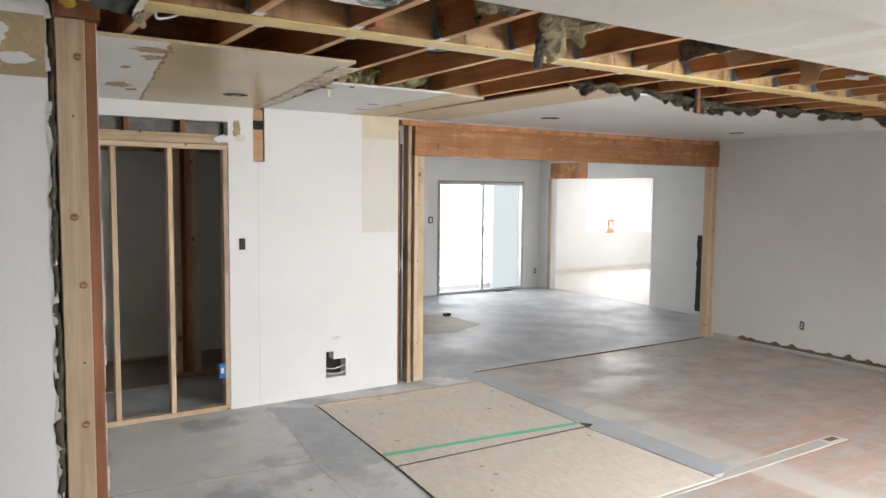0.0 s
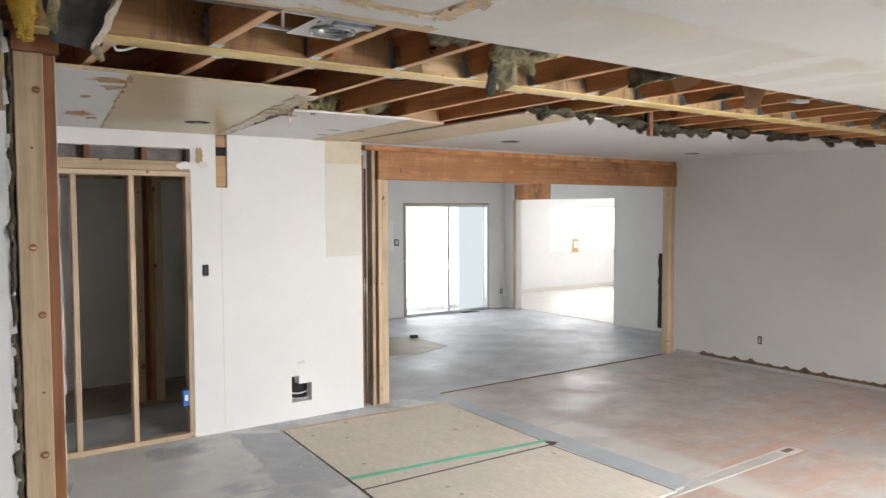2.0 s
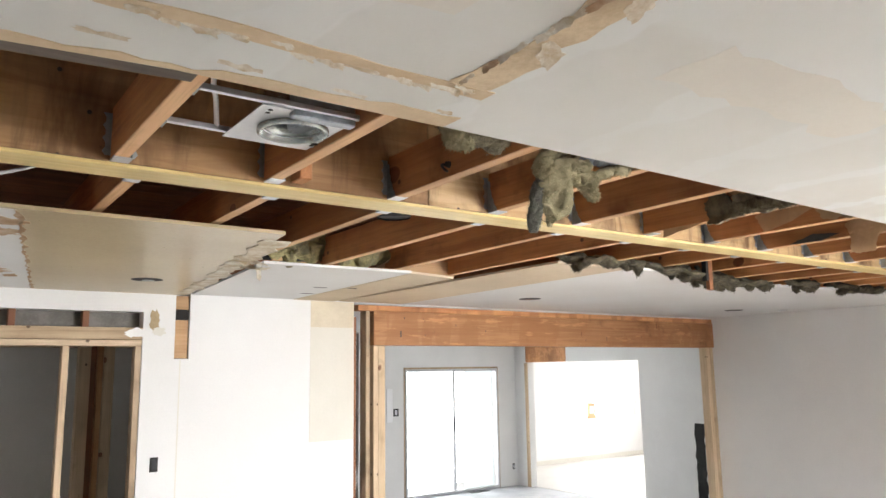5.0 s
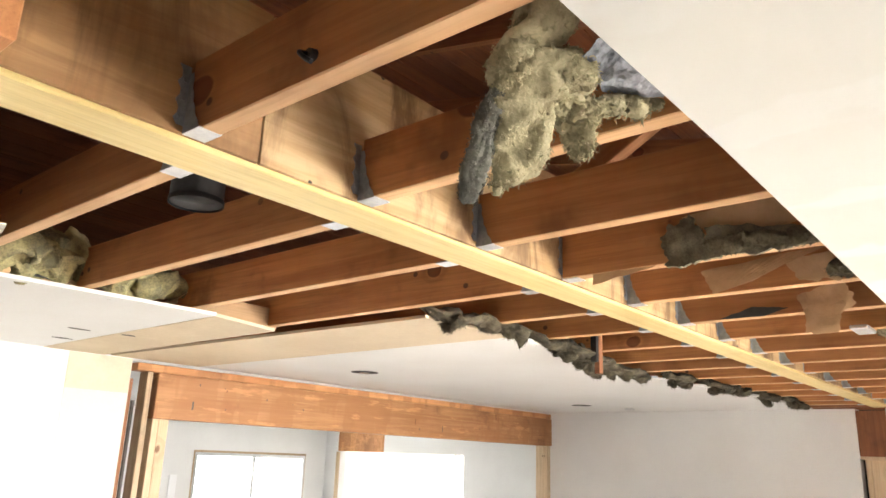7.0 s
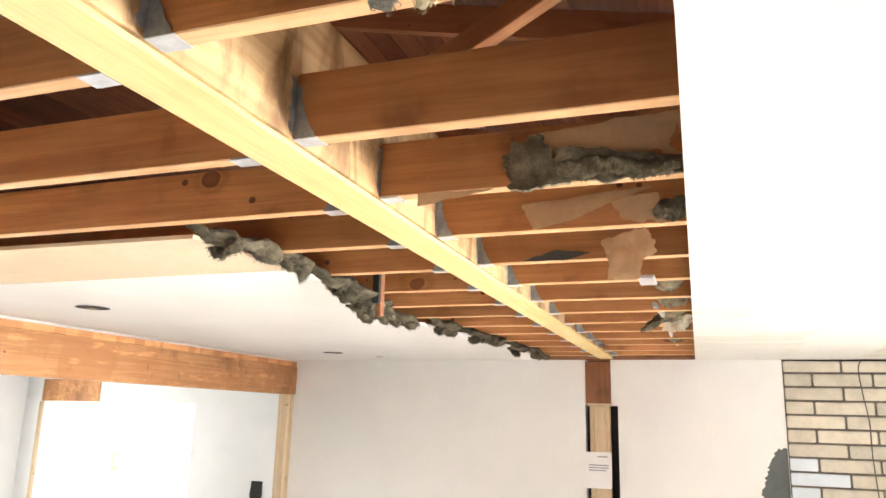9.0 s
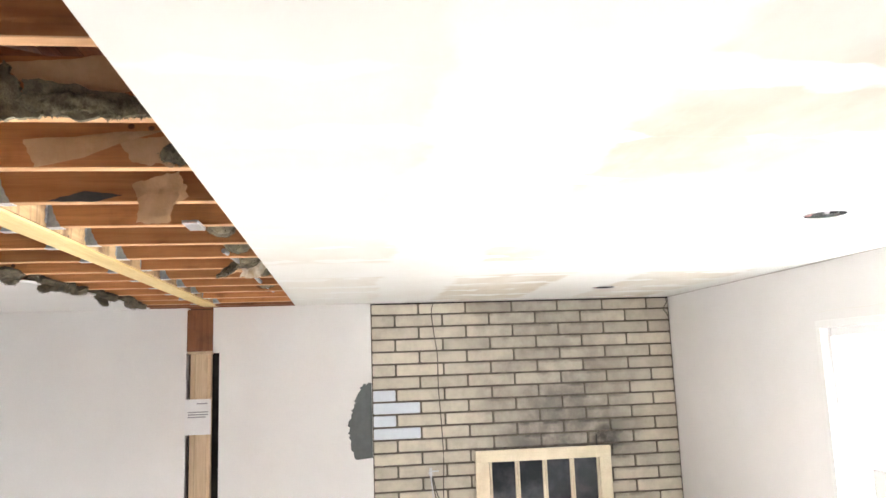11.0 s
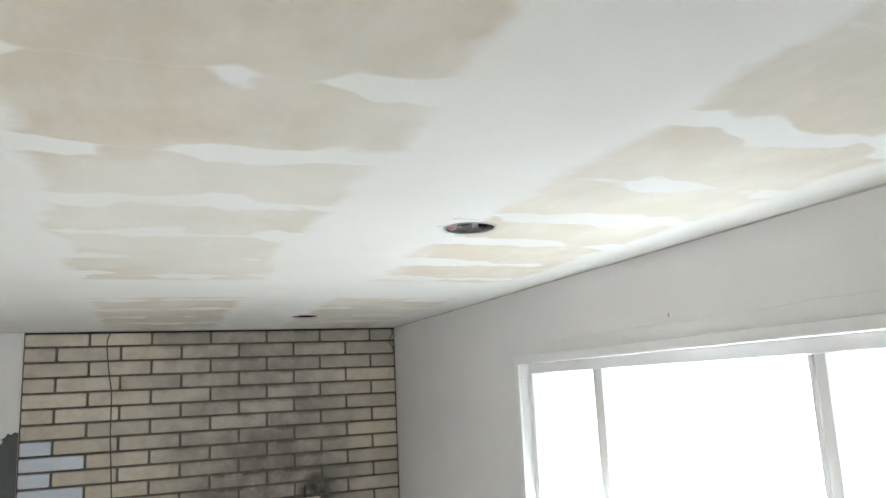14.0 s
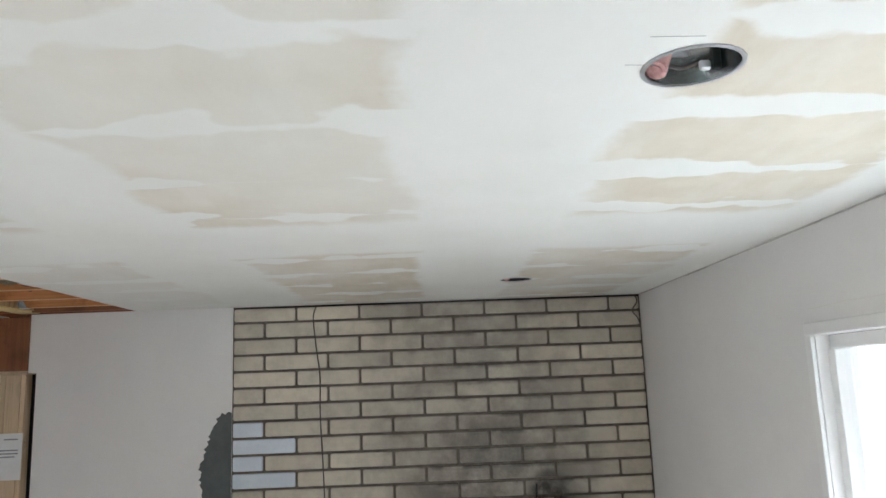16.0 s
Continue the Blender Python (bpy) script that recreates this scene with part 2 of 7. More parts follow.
def make_ceiling(name):
    """Primed board: bare tan paper in the fields, pale filler along the joints and in strokes on the fixing lines."""
    n = Nodes(name)
    v = n.coords()
    x, y, z = n.xyz()
    wob = n.math("MULTIPLY", n.math("SUBTRACT", n.noise(v, 2.3, 4, 0.6), 0.5), 0.22)
    wob2 = n.math("MULTIPLY", n.math("SUBTRACT", n.noise(v, 11.0, 3, 0.6), 0.5), 0.05)
    yy = n.math("ADD", n.math("ADD", y, wob), wob2)
    # joints every 1.2 m, at y = 1.13, 2.33 ...
    u = n.math("ABSOLUTE", n.math("SUBTRACT", n.math("FLOORED_MODULO", n.math("SUBTRACT", yy, 1.13 - 0.6), 1.2), 0.6))
    joint = n.ramp(u, 0.215, 0.275, 1, 0)
    # strokes over the fixing lines
    xx = n.math("ADD", x, n.math("MULTIPLY", wob2, 1.2))
    s = n.math("ABSOLUTE", n.math("SUBTRACT", n.math("FLOORED_MODULO", n.math("SUBTRACT", xx, 2.03 - PITCH / 2), PITCH), PITCH / 2))
    along = n.noise(n.coords((4.5, 3.6, 1)), 1.0, 2, 0.5)
    width = n.math("MULTIPLY", n.ramp(along, 0.36, 0.68), 0.105)
    stroke = n.ramp(n.math("SUBTRACT", s, width), -0.02, 0.008, 1, 0)
    butt = n.ramp(n.math("ABSOLUTE", n.math("SUBTRACT", n.math("ADD", x, wob), 6.15)), 0.26, 0.34, 1, 0)
    filler = n.math("MAXIMUM", n.math("MAXIMUM", joint, stroke), butt)
    tan = n.mix(n.ramp(n.noise(v, 5.0, 4, 0.6), 0.35, 0.7), (0.555, 0.507, 0.415), (0.615, 0.572, 0.485))
    filled = n.mix(n.ramp(n.noise(v, 1.6, 4, 0.6), 0.35, 0.7), (0.745, 0.755, 0.73), (0.71, 0.715, 0.68))
    streak = n.ramp(n.noise(n.coords((2.2, 9.0, 1)), 1.0, 4, 0.65), 0.42, 0.66, 1.0, 0.8)
    thin = n.math("MULTIPLY", n.ramp(n.noise(v, 0.9, 3, 0.5), 0.38, 0.62, 0.45, 1.0), streak)
    # overexposed wash-out put into the colour: tan pales westward and near the cut
    fade = n.math("MULTIPLY", n.ramp(x, 1.2, 3.6, 0.35, 1.0), n.ramp(y, 2.35, 2.75, 1.0, 0.4))
    amount = n.math("SUBTRACT", 1.0, n.math("MULTIPLY", n.math("SUBTRACT", 1.0, filler), n.math("MULTIPLY", thin, fade)))
    n.bump(n.math("ADD", n.noise(v, 90, 2, 0.5), n.math("MULTIPLY", filler, 2.0)), 0.12, 0.002)
    return n.done(n.mix(amount, tan, filled), 0.75)


CEIL = make_ceiling("ceiling_board")
CEIL_N = plain("painted_ceiling", (0.80, 0.80, 0.79), (0.75, 0.74, 0.72), 0.9, 0.7, 90, 0.1)
PANEL = plain("brown_ceiling_panel", (0.58, 0.475, 0.295), (0.50, 0.395, 0.23), 1.4, 0.3, 60, 0.12)
BARE = plain("bare_ceiling_strip", (0.70, 0.58, 0.42), (0.62, 0.50, 0.35), 2.0, 0.75, 60, 0.15)


def make_floor():
    """Worn subfloor: grey glue and dust, with orange-red stained boards showing through past x = 4.6 or so."""
    n = Nodes("worn_subfloor")
    v = n.coords()
    x, y, z = n.xyz()
    big = n.noise(v, 0.75, 5, 0.62)
    mid = n.noise(v, 3.3, 5, 0.65)
    fine = n.noise(v, 45, 3, 0.6)
    boards = n.noise(n.coords((1.3, 9.0, 1)), 1.0, 5, 0.65)
    grey = n.mix(n.ramp(mid, 0.35, 0.68), (0.63, 0.635, 0.65), (0.74, 0.735, 0.72))
    grey = n.mix(n.ramp(n.noise(n.coords((1, 1, 1)), 1.4, 4, 0.6), 0.5, 0.62), grey, (0.44, 0.455, 0.48))
    red = n.mix(n.ramp(boards, 0.35, 0.65), (0.41, 0.185, 0.108), (0.52, 0.355, 0.275))
    brown = n.mix(n.ramp(mid, 0.3, 0.7), (0.38, 0.315, 0.275), (0.53, 0.475, 0.44))
    zone = n.math("MULTIPLY", n.ramp(n.math("ADD", x, n.math("MULTIPLY", mid, 0.25)), 4.80, 4.98), n.ramp(y, 6.86, 6.9, 1, 0))
    south = n.math("MULTIPLY", n.ramp(y, 3.86, 3.89, 1, 0), n.ramp(x, 1.0, 2.4))
    zone = n.math("MAXIMUM", zone, south)
    # strongest orange round the old wall line
    q = n.math("ABSOLUTE", n.math("SUBTRACT", y, 4.0))
    near = n.ramp(n.math("ADD", q, n.math("MULTIPLY", big, 1.6)), 0.7, 2.0, 1, 0)
    warm = n.mix(n.math("MULTIPLY", near, n.ramp(boards, 0.38, 0.6)), brown, red)
    col = n.mix(zone, grey, warm)
    # pale dusty margin east of the bare strip, and bare grey worn paths past it
    margin = n.math("MULTIPLY", n.math("MULTIPLY", n.ramp(x, 4.74, 4.8), n.ramp(n.math("ADD", x, n.math("MULTIPLY", big, -0.5)), 4.75, 4.95, 1, 0)), n.ramp(y, 5.4, 6.2, 1, 0))
    col = n.mix(n.math("MULTIPLY", margin, 0.75), col, (0.60, 0.575, 0.53))
    worn = n.math("MULTIPLY", n.ramp(n.noise(n.coords((0.8, 1.7, 1)), 1.1, 5, 0.6, 0.4), 0.5, 0.6), zone)
    col = n.mix(n.math("MULTIPLY", worn, 0.7), col, (0.42, 0.405, 0.385))
    dust = n.math("MULTIPLY", n.ramp(n.noise(v, 1.9, 6, 0.7), 0.5, 0.75), 0.45)
    col = n.mix(dust, col, (0.56, 0.54, 0.51))
    d, c = n.voronoi(n.coords((7, 7, 7)), 1.0)
    speck = n.math("MULTIPLY", n.ramp(d, 0.05, 0.08, 1, 0), n.ramp(n.xyz(c)[0], 0.7, 0.72))
    col = n.mix(speck, col, (0.78, 0.77, 0.75))
    n.bump(n.math("ADD", mid, n.math("MULTIPLY", fine, 0.3)), 0.3, 0.004)
    return n.done(col, n.ramp(n.noise(v, 2.1, 5, 0.65), 0.4, 0.65, 0.42, 0.66))


def make_slab_floor():
    n = Nodes("sealed_grey_slab")
    v = n.coords()
    mid, fine = n.noise(v, 2.4, 6, 0.65), n.noise(v, 30, 3, 0.6)
    wet = n.noise(n.coords((1.0, 1.5, 1)), 24.0, 6, 0.72, 0.5)
    col = n.mix(n.ramp(mid, 0.35, 0.68), (0.42, 0.435, 0.465), (0.58, 0.59, 0.61))
    n.bump(n.math("ADD", wet, n.math("MULTIPLY", fine, 0.2)), 0.5, 0.006)
    return n.done(col, n.ramp(n.noise(v, 1.3, 5, 0.65), 0.38, 0.66, 0.46, 0.68))


FLOOR, SLAB = make_floor(), make_slab_floor()


def make_osb():
    n = Nodes("strand_board")
    d, c = n.voronoi(n.coords((42, 17, 20), 3.0), 1.0)
    s = n.xyz(c)[0]
    mid = n.noise(n.coords(), 2.0, 5, 0.6)
    col = n.mix(s, (0.68, 0.605, 0.51), (0.76, 0.69, 0.60))
    col = n.mix(n.math("MULTIPLY", n.ramp(mid, 0.5, 0.7), 0.4), col, (0.60, 0.56, 0.49))
    d2, c2 = n.voronoi(n.coords((6, 6, 6), 7.0), 1.0)
    spot = n.math("MULTIPLY", n.ramp(d2, 0.07, 0.13, 1, 0), n.ramp(n.xyz(c2)[0], 0.6, 0.62))
    col = n.mix(n.math("MULTIPLY", spot, 0.7), col, (0.25, 0.21, 0.16))
    n.bump(s, 0.2, 0.002)
    return n.done(col, 0.7)


OSB = make_osb()
DARKGAP = plain("dark_floor_joint", (0.05, 0.045, 0.04), (0.1, 0.09, 0.08), 8, 0.9)
BLUEFLOOR = plain("blue_grey_bare_floor", (0.40, 0.42, 0.455), (0.50, 0.515, 0.54), 5.0, 0.55, 50, 0.25)
PALEGREY = plain("pale_glue_floor", (0.62, 0.615, 0.58), (0.70, 0.695, 0.665), 3.0, 0.6, 50, 0.2)
GREENTAPE = plain("green_tape", (0.10, 0.50, 0.30), (0.16, 0.56, 0.36), 20, 0.45, 90, 0.05)
BLUESTRIP = plain("blue_grey_floor_strip", (0.36, 0.39, 0.42), (0.44, 0.46, 0.48), 3.5, 0.5, 50, 0.2)
EDGEPALE = plain("pale_channel_edge", (0.56, 0.54, 0.50), (0.48, 0.455, 0.42), 6.0, 0.8, 50, 0.3)
CRACK = plain("shaded_plaster_crack", (0.58, 0.56, 0.53), (0.46, 0.44, 0.41), 9.0, 0.9, 60, 0.3)
CHANNEL = plain("filled_floor_channel", (0.50, 0.475, 0.44), (0.42, 0.395, 0.36), 6.0, 0.8, 50, 0.3)
OLDTAN = plain("old_tan_board_paper", (0.50, 0.385, 0.235), (0.38, 0.28, 0.16), 5.0, 0.85, 60, 0.3)
DARKPAPER = plain("dark_torn_paper", (0.21, 0.14, 0.085), (0.12, 0.08, 0.05), 14, 0.9, 60, 0.4)
CLOSETFLOOR = plain("brown_closet_floor", (0.34, 0.27, 0.21), (0.24, 0.185, 0.14), 3.0, 0.7, 50, 0.25)
SLABTAN = plain("tan_floor_sheet", (0.42, 0.37, 0.29), (0.34, 0.295, 0.23), 4.0, 0.6, 50, 0.2)
WHITESTRIP = plain("pale_filler_strip", (0.60, 0.58, 0.55), (0.48, 0.46, 0.43), 6.0, 0.75, 50, 0.3)
PALEFLOOR = plain("pale_floor_sheet", (0.74, 0.71, 0.67), (0.68, 0.65, 0.61), 1.0, 0.55, 50, 0.1)
DEBRIS = plain("plaster_crumbs", (0.78, 0.77, 0.74), (0.55, 0.53, 0.5), 30, 0.9, 60, 0.5)


def make_brick():
    """Off-white brick with soot that rises from the fire opening's top."""
    n = Nodes("painted_brick")
    geo = n.t.nodes.new("ShaderNodeNewGeometry")
    x, y, z = n.xyz(geo.outputs["Position"])
    v = n.coords((1, 1, 1), 11.0)
    mid, fine = n.noise(geo.outputs["Position"], 7.0, 5, 0.65), n.noise(v, 70, 3, 0.65)
    col = n.mix(n.ramp(mid, 0.35, 0.7), (0.60, 0.545, 0.45), (0.475, 0.428, 0.35))
    tone = n.ramp(n.oi.outputs["Random"], 0, 1, 0.82, 1.08)
    col = n.mix(1.0, col, n.vec(tone, tone, tone), "MULTIPLY")
    # plume: centred on y = 1.0, widest at the frame's top, thinning upwards
    up = n.math("SUBTRACT", z, 1.1)
    dy = n.math("DIVIDE", n.math("SUBTRACT", y, n.math("ADD", 0.95, n.math("MULTIPLY", up, 0.12))), 0.85)
    plume = n.math("MULTIPLY", n.ramp(n.math("MULTIPLY", dy, dy), 0.05, 1.0, 1, 0), n.ramp(up, 0.0, 1.3, 1.0, 0.52))
    plume = n.math("MULTIPLY", plume, n.ramp(n.noise(geo.outputs["Position"], 3.4, 5, 0.65), 0.3, 0.7, 0.35, 1.0))
    low = n.ramp(up, -0.12, 0.0)
    col = n.mix(n.math("MULTIPLY", n.math("MULTIPLY", plume, low), 0.92), col, (0.11, 0.10, 0.092))
    # soot has settled on the bricks' lower edges and in their pits
    bx, by, bz = n.xyz()
    rim = n.math("MULTIPLY", n.ramp(n.math("ABSOLUTE", n.math("ADD", bz, 0.008)), 0.022, 0.046), n.ramp(n.noise(geo.outputs["Position"], 5.0, 4, 0.6), 0.4, 0.62))
    col = n.mix(n.math("MULTIPLY", n.math("MULTIPLY", rim, n.math("ADD", 0.14, plume)), 0.75), col, (0.06, 0.054, 0.05))
    pit = n.ramp(n.noise(v, 34, 4, 0.75), 0.62, 0.72)
    col = n.mix(n.math("MULTIPLY", pit, 0.3), col, (0.30, 0.27, 0.22))
    ky = n.math("DIVIDE", n.math("SUBTRACT", y, 0.62), 0.15)
    kz = n.math("DIVIDE", n.math("SUBTRACT", z, 1.2), 0.13)
    black = n.ramp(n.math("ADD", n.math("MULTIPLY", ky, ky), n.math("MULTIPLY", kz, kz)), 0.1, 1.2, 0.9, 0)
    black = n.math("MULTIPLY", black, n.ramp(mid, 0.3, 0.6, 0.4, 1))
    col = n.mix(black, col, (0.025, 0.023, 0.022))
    n.bump(n.math("ADD", n.noise(v, 18, 5, 0.7), n.math("MULTIPLY", fine, 0.5)), 0.45, 0.006)
    return n.done(col, 0.8)


BRICK = make_brick()
BLUEBRICK = plain("pale_blue_painted_brick", (0.64, 0.69, 0.75), (0.58, 0.63, 0.70), 6, 0.55, 60, 0.35)
MORTAR = plain("dark_mortar", (0.155, 0.135, 0.11), (0.085, 0.073, 0.06), 14, 0.95, 80, 0.6)
SWATCH = plain("slate_paint", (0.075, 0.085, 0.085), (0.095, 0.105, 0.105), 14, 0.5, 60, 0.2)
BRASS = plain("worn_brass", (0.66, 0.585, 0.44), (0.55, 0.475, 0.34), 7, 0.42, 90, 0.06, 0.65)
# flat black fill; in gaps and holes it replaces the shade inside
BLACK = plain("black_fill", (0.015, 0.014, 0.013), (0.03, 0.028, 0.026), 10, 0.9)
BLACKMETAL = plain("black_metal", (0.02, 0.02, 0.022), (0.035, 0.035, 0.037), 10, 0.5, 80, 0.1, 0.5)
CABLE = plain("dark_cable", (0.05, 0.045, 0.04), (0.09, 0.08, 0.07), 12, 0.6)
PAPER = plain("white_paper", (0.80, 0.80, 0.80), (0.76, 0.76, 0.77), 6, 0.7, 60, 0.05)
INK = plain("printed_ink", (0.28, 0.28, 0.3), (0.36, 0.36, 0.38), 20, 0.7)
WOOL = plain("mineral_wool", (0.41, 0.36, 0.225), (0.28, 0.245, 0.145), 26, 0.95, 190, 0.7, dist=0.004)
DARKWOOL = plain("dirty_mineral_wool", (0.24, 0.205, 0.13), (0.10, 0.085, 0.055), 22, 0.95, 190, 0.7, dist=0.004)
GREYWOOL = plain("grey_wool_facing", (0.15, 0.145, 0.115), (0.07, 0.068, 0.055), 18, 0.7, 120, 0.5, dist=0.004)
SOOTWOOL = plain("sooty_mineral_wool", (0.15, 0.125, 0.08), (0.05, 0.042, 0.028), 22, 0.95, 190, 0.7, dist=0.004)
GLASSWOOL = plain("yellow_glass_wool", (0.84, 0.58, 0.10), (0.70, 0.46, 0.08), 12, 0.95, 120, 0.9, dist=0.012)
PALEWOOL = plain("olive_glass_wool", (0.50, 0.43, 0.21), (0.16, 0.145, 0.085), 12, 0.95, 150, 0.5, dist=0.004)
KRAFT = plain("kraft_paper", (0.69, 0.46, 0.26), (0.58, 0.36, 0.19), 7, 0.75, 40, 0.35, dist=0.006)
TARPAPER = plain("black_tar_paper", (0.035, 0.036, 0.036), (0.07, 0.07, 0.066), 6, 0.7, 40, 0.35, dist=0.006)
FOIL = plain("wrinkled_foil", (0.36, 0.39, 0.44), (0.13, 0.145, 0.165), 22, 0.38, 26, 1.0, 0.9, dist=0.012)
WHITEBOX = plain("white_enamel", (0.74, 0.75, 0.76), (0.66, 0.67, 0.69), 8, 0.4, 70, 0.1, 0.2)
CANSTEEL = plain("can_steel", (0.50, 0.54, 0.53), (0.26, 0.29, 0.285), 16, 0.24, 60, 0.2, 0.9, dist=0.006)
REDPLASTIC = plain("salmon_socket", (0.62, 0.36, 0.34), (0.42, 0.2, 0.19), 60, 0.5)
BLUEPLASTIC = plain("blue_plastic", (0.02, 0.12, 0.42), (0.03, 0.15, 0.48), 9, 0.4)
ORANGE = plain("orange_plastic", (0.75, 0.26, 0.07), (0.68, 0.22, 0.05), 9, 0.45)
CONCRETE = plain("patio_concrete", (0.52, 0.51, 0.49), (0.45, 0.44, 0.42), 1.2, 0.85, 30, 0.2)


def make_glass():
    n = Nodes("window_glass")
    n.b.inputs["Transmission Weight"].default_value = 1.0
    n.b.inputs["IOR"].default_value = 1.02
    return n.done((0.97, 0.985, 0.99), 0.0)


GLASS = make_glass()


def make_firedoor_glass():
    n = Nodes("smoked_fire_glass")
    f = n.noise(n.coords(), 6.0, 4, 0.6)
    return n.done(n.mix(n.ramp(f, 0.4, 0.7), (0.02, 0.024, 0.03), (0.045, 0.05, 0.06)), n.ramp(f, 0.4, 0.7, 0.08, 0.22))


FIREGLASS = make_firedoor_glass()


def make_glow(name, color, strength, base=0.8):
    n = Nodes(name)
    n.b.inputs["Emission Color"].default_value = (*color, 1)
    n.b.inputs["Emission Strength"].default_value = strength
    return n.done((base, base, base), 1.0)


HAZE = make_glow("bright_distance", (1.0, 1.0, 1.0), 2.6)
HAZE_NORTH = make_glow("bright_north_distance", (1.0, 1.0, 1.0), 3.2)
# the wall outside glows by itself in place of daylight on it
HAZE_BLUE = make_glow("pale_blue_wall_glow", (0.86, 0.945, 0.97), 1.0, 0.1)

# ---------------------------------------------------------------- mesh helpers


def box(bm, x0, x1, y0, y1, z0, z1):
    v = [bm.verts.new((x, y, z)) for z in (z0, z1) for y in (y0, y1) for x in (x0, x1)]
    for f in ((0, 2, 3, 1), (4, 5, 7, 6), (0, 1, 5, 4), (2, 6, 7, 3), (0, 4, 6, 2), (1, 3, 7, 5)):
        bm.faces.new([v[i] for i in f])
    return v


def bevelled(x0, x1, y0, y1, z0, z1, r=0.003, seg=1):
    bm = bmesh.new()
    box(bm, x0, x1, y0, y1, z0, z1)
    bmesh.ops.bevel(bm, geom=bm.edges[:], offset=r, segments=seg, affect="EDGES")
    return bm


def cyl(bm, p, q, r, n=12, r2=None, caps=True):
    """A round bar from p to q."""
    p, q = Vector(p), Vector(q)
    rot = (q - p).to_track_quat("Z", "Y").to_matrix()
    rings = []
    for c, rad in ((p, r), (q, r if r2 is None else r2)):
        rings.append([bm.verts.new(c + rot @ Vector((rad * math.cos(a), rad * math.sin(a), 0))) for a in [2 * math.pi * i / n for i in range(n)]])
    for i in range(n):
        bm.faces.new((rings[0][i], rings[0][(i + 1) % n], rings[1][(i + 1) % n], rings[1][i]))
    if caps:
        bm.faces.new(rings[0][::-1])
        bm.faces.new(rings[1])


def prism(bm, outline, axis, a, b):
    """A flat outline pushed out along an axis from a to b. outline: pairs in the two other axes' order."""
    def at(u, v, w):
        return {0: (w, u, v), 1: (u, w, v), 2: (u, v, w)}[axis]
    lo = [bm.verts.new(at(u, v, a)) for u, v in outline]
    hi = [bm.verts.new(at(u, v, b)) for u, v in outline]
    n = len(outline)
    bm.faces.new(lo[::-1])
    bm.faces.new(hi)
    for i in range(n):
        bm.faces.new((lo[i], lo[(i + 1) % n], hi[(i + 1) % n], hi[i]))
    bmesh.ops.recalc_face_normals(bm, faces=bm.faces[:])


def mesh_of(name, bm, material, smooth=False):
    me = bpy.data.meshes.new(name)
    bmesh.ops.recalc_face_normals(bm, faces=bm.faces[:])
    bm.to_mesh(me)
    bm.free()
    for m in (material if isinstance(material, (list, tuple)) else [material]):
        me.materials.append(m)
    if smooth:
        me.polygons.foreach_set("use_smooth", [True] * len(me.polygons))
    return me


def part(name, bm, material, parent=None, label="", smooth=False):
    ob = new(name, mesh_of(name, bm, material, smooth))
    if parent is not None:
        ob.parent = parent
    return tagged(ob, label)


def thing(name, label, category, group=""):
    return tagged(new(name), label, category, group)


def solid(name, bm, material, label, category, group="", smooth=False):
    return tagged(part(name, bm, material, smooth=smooth), label, category, group)


def structure(name, bm, material, label="", category="", smooth=False):
    return tagged(part(name, bm, material, smooth=smooth), label, category, kind="structure")


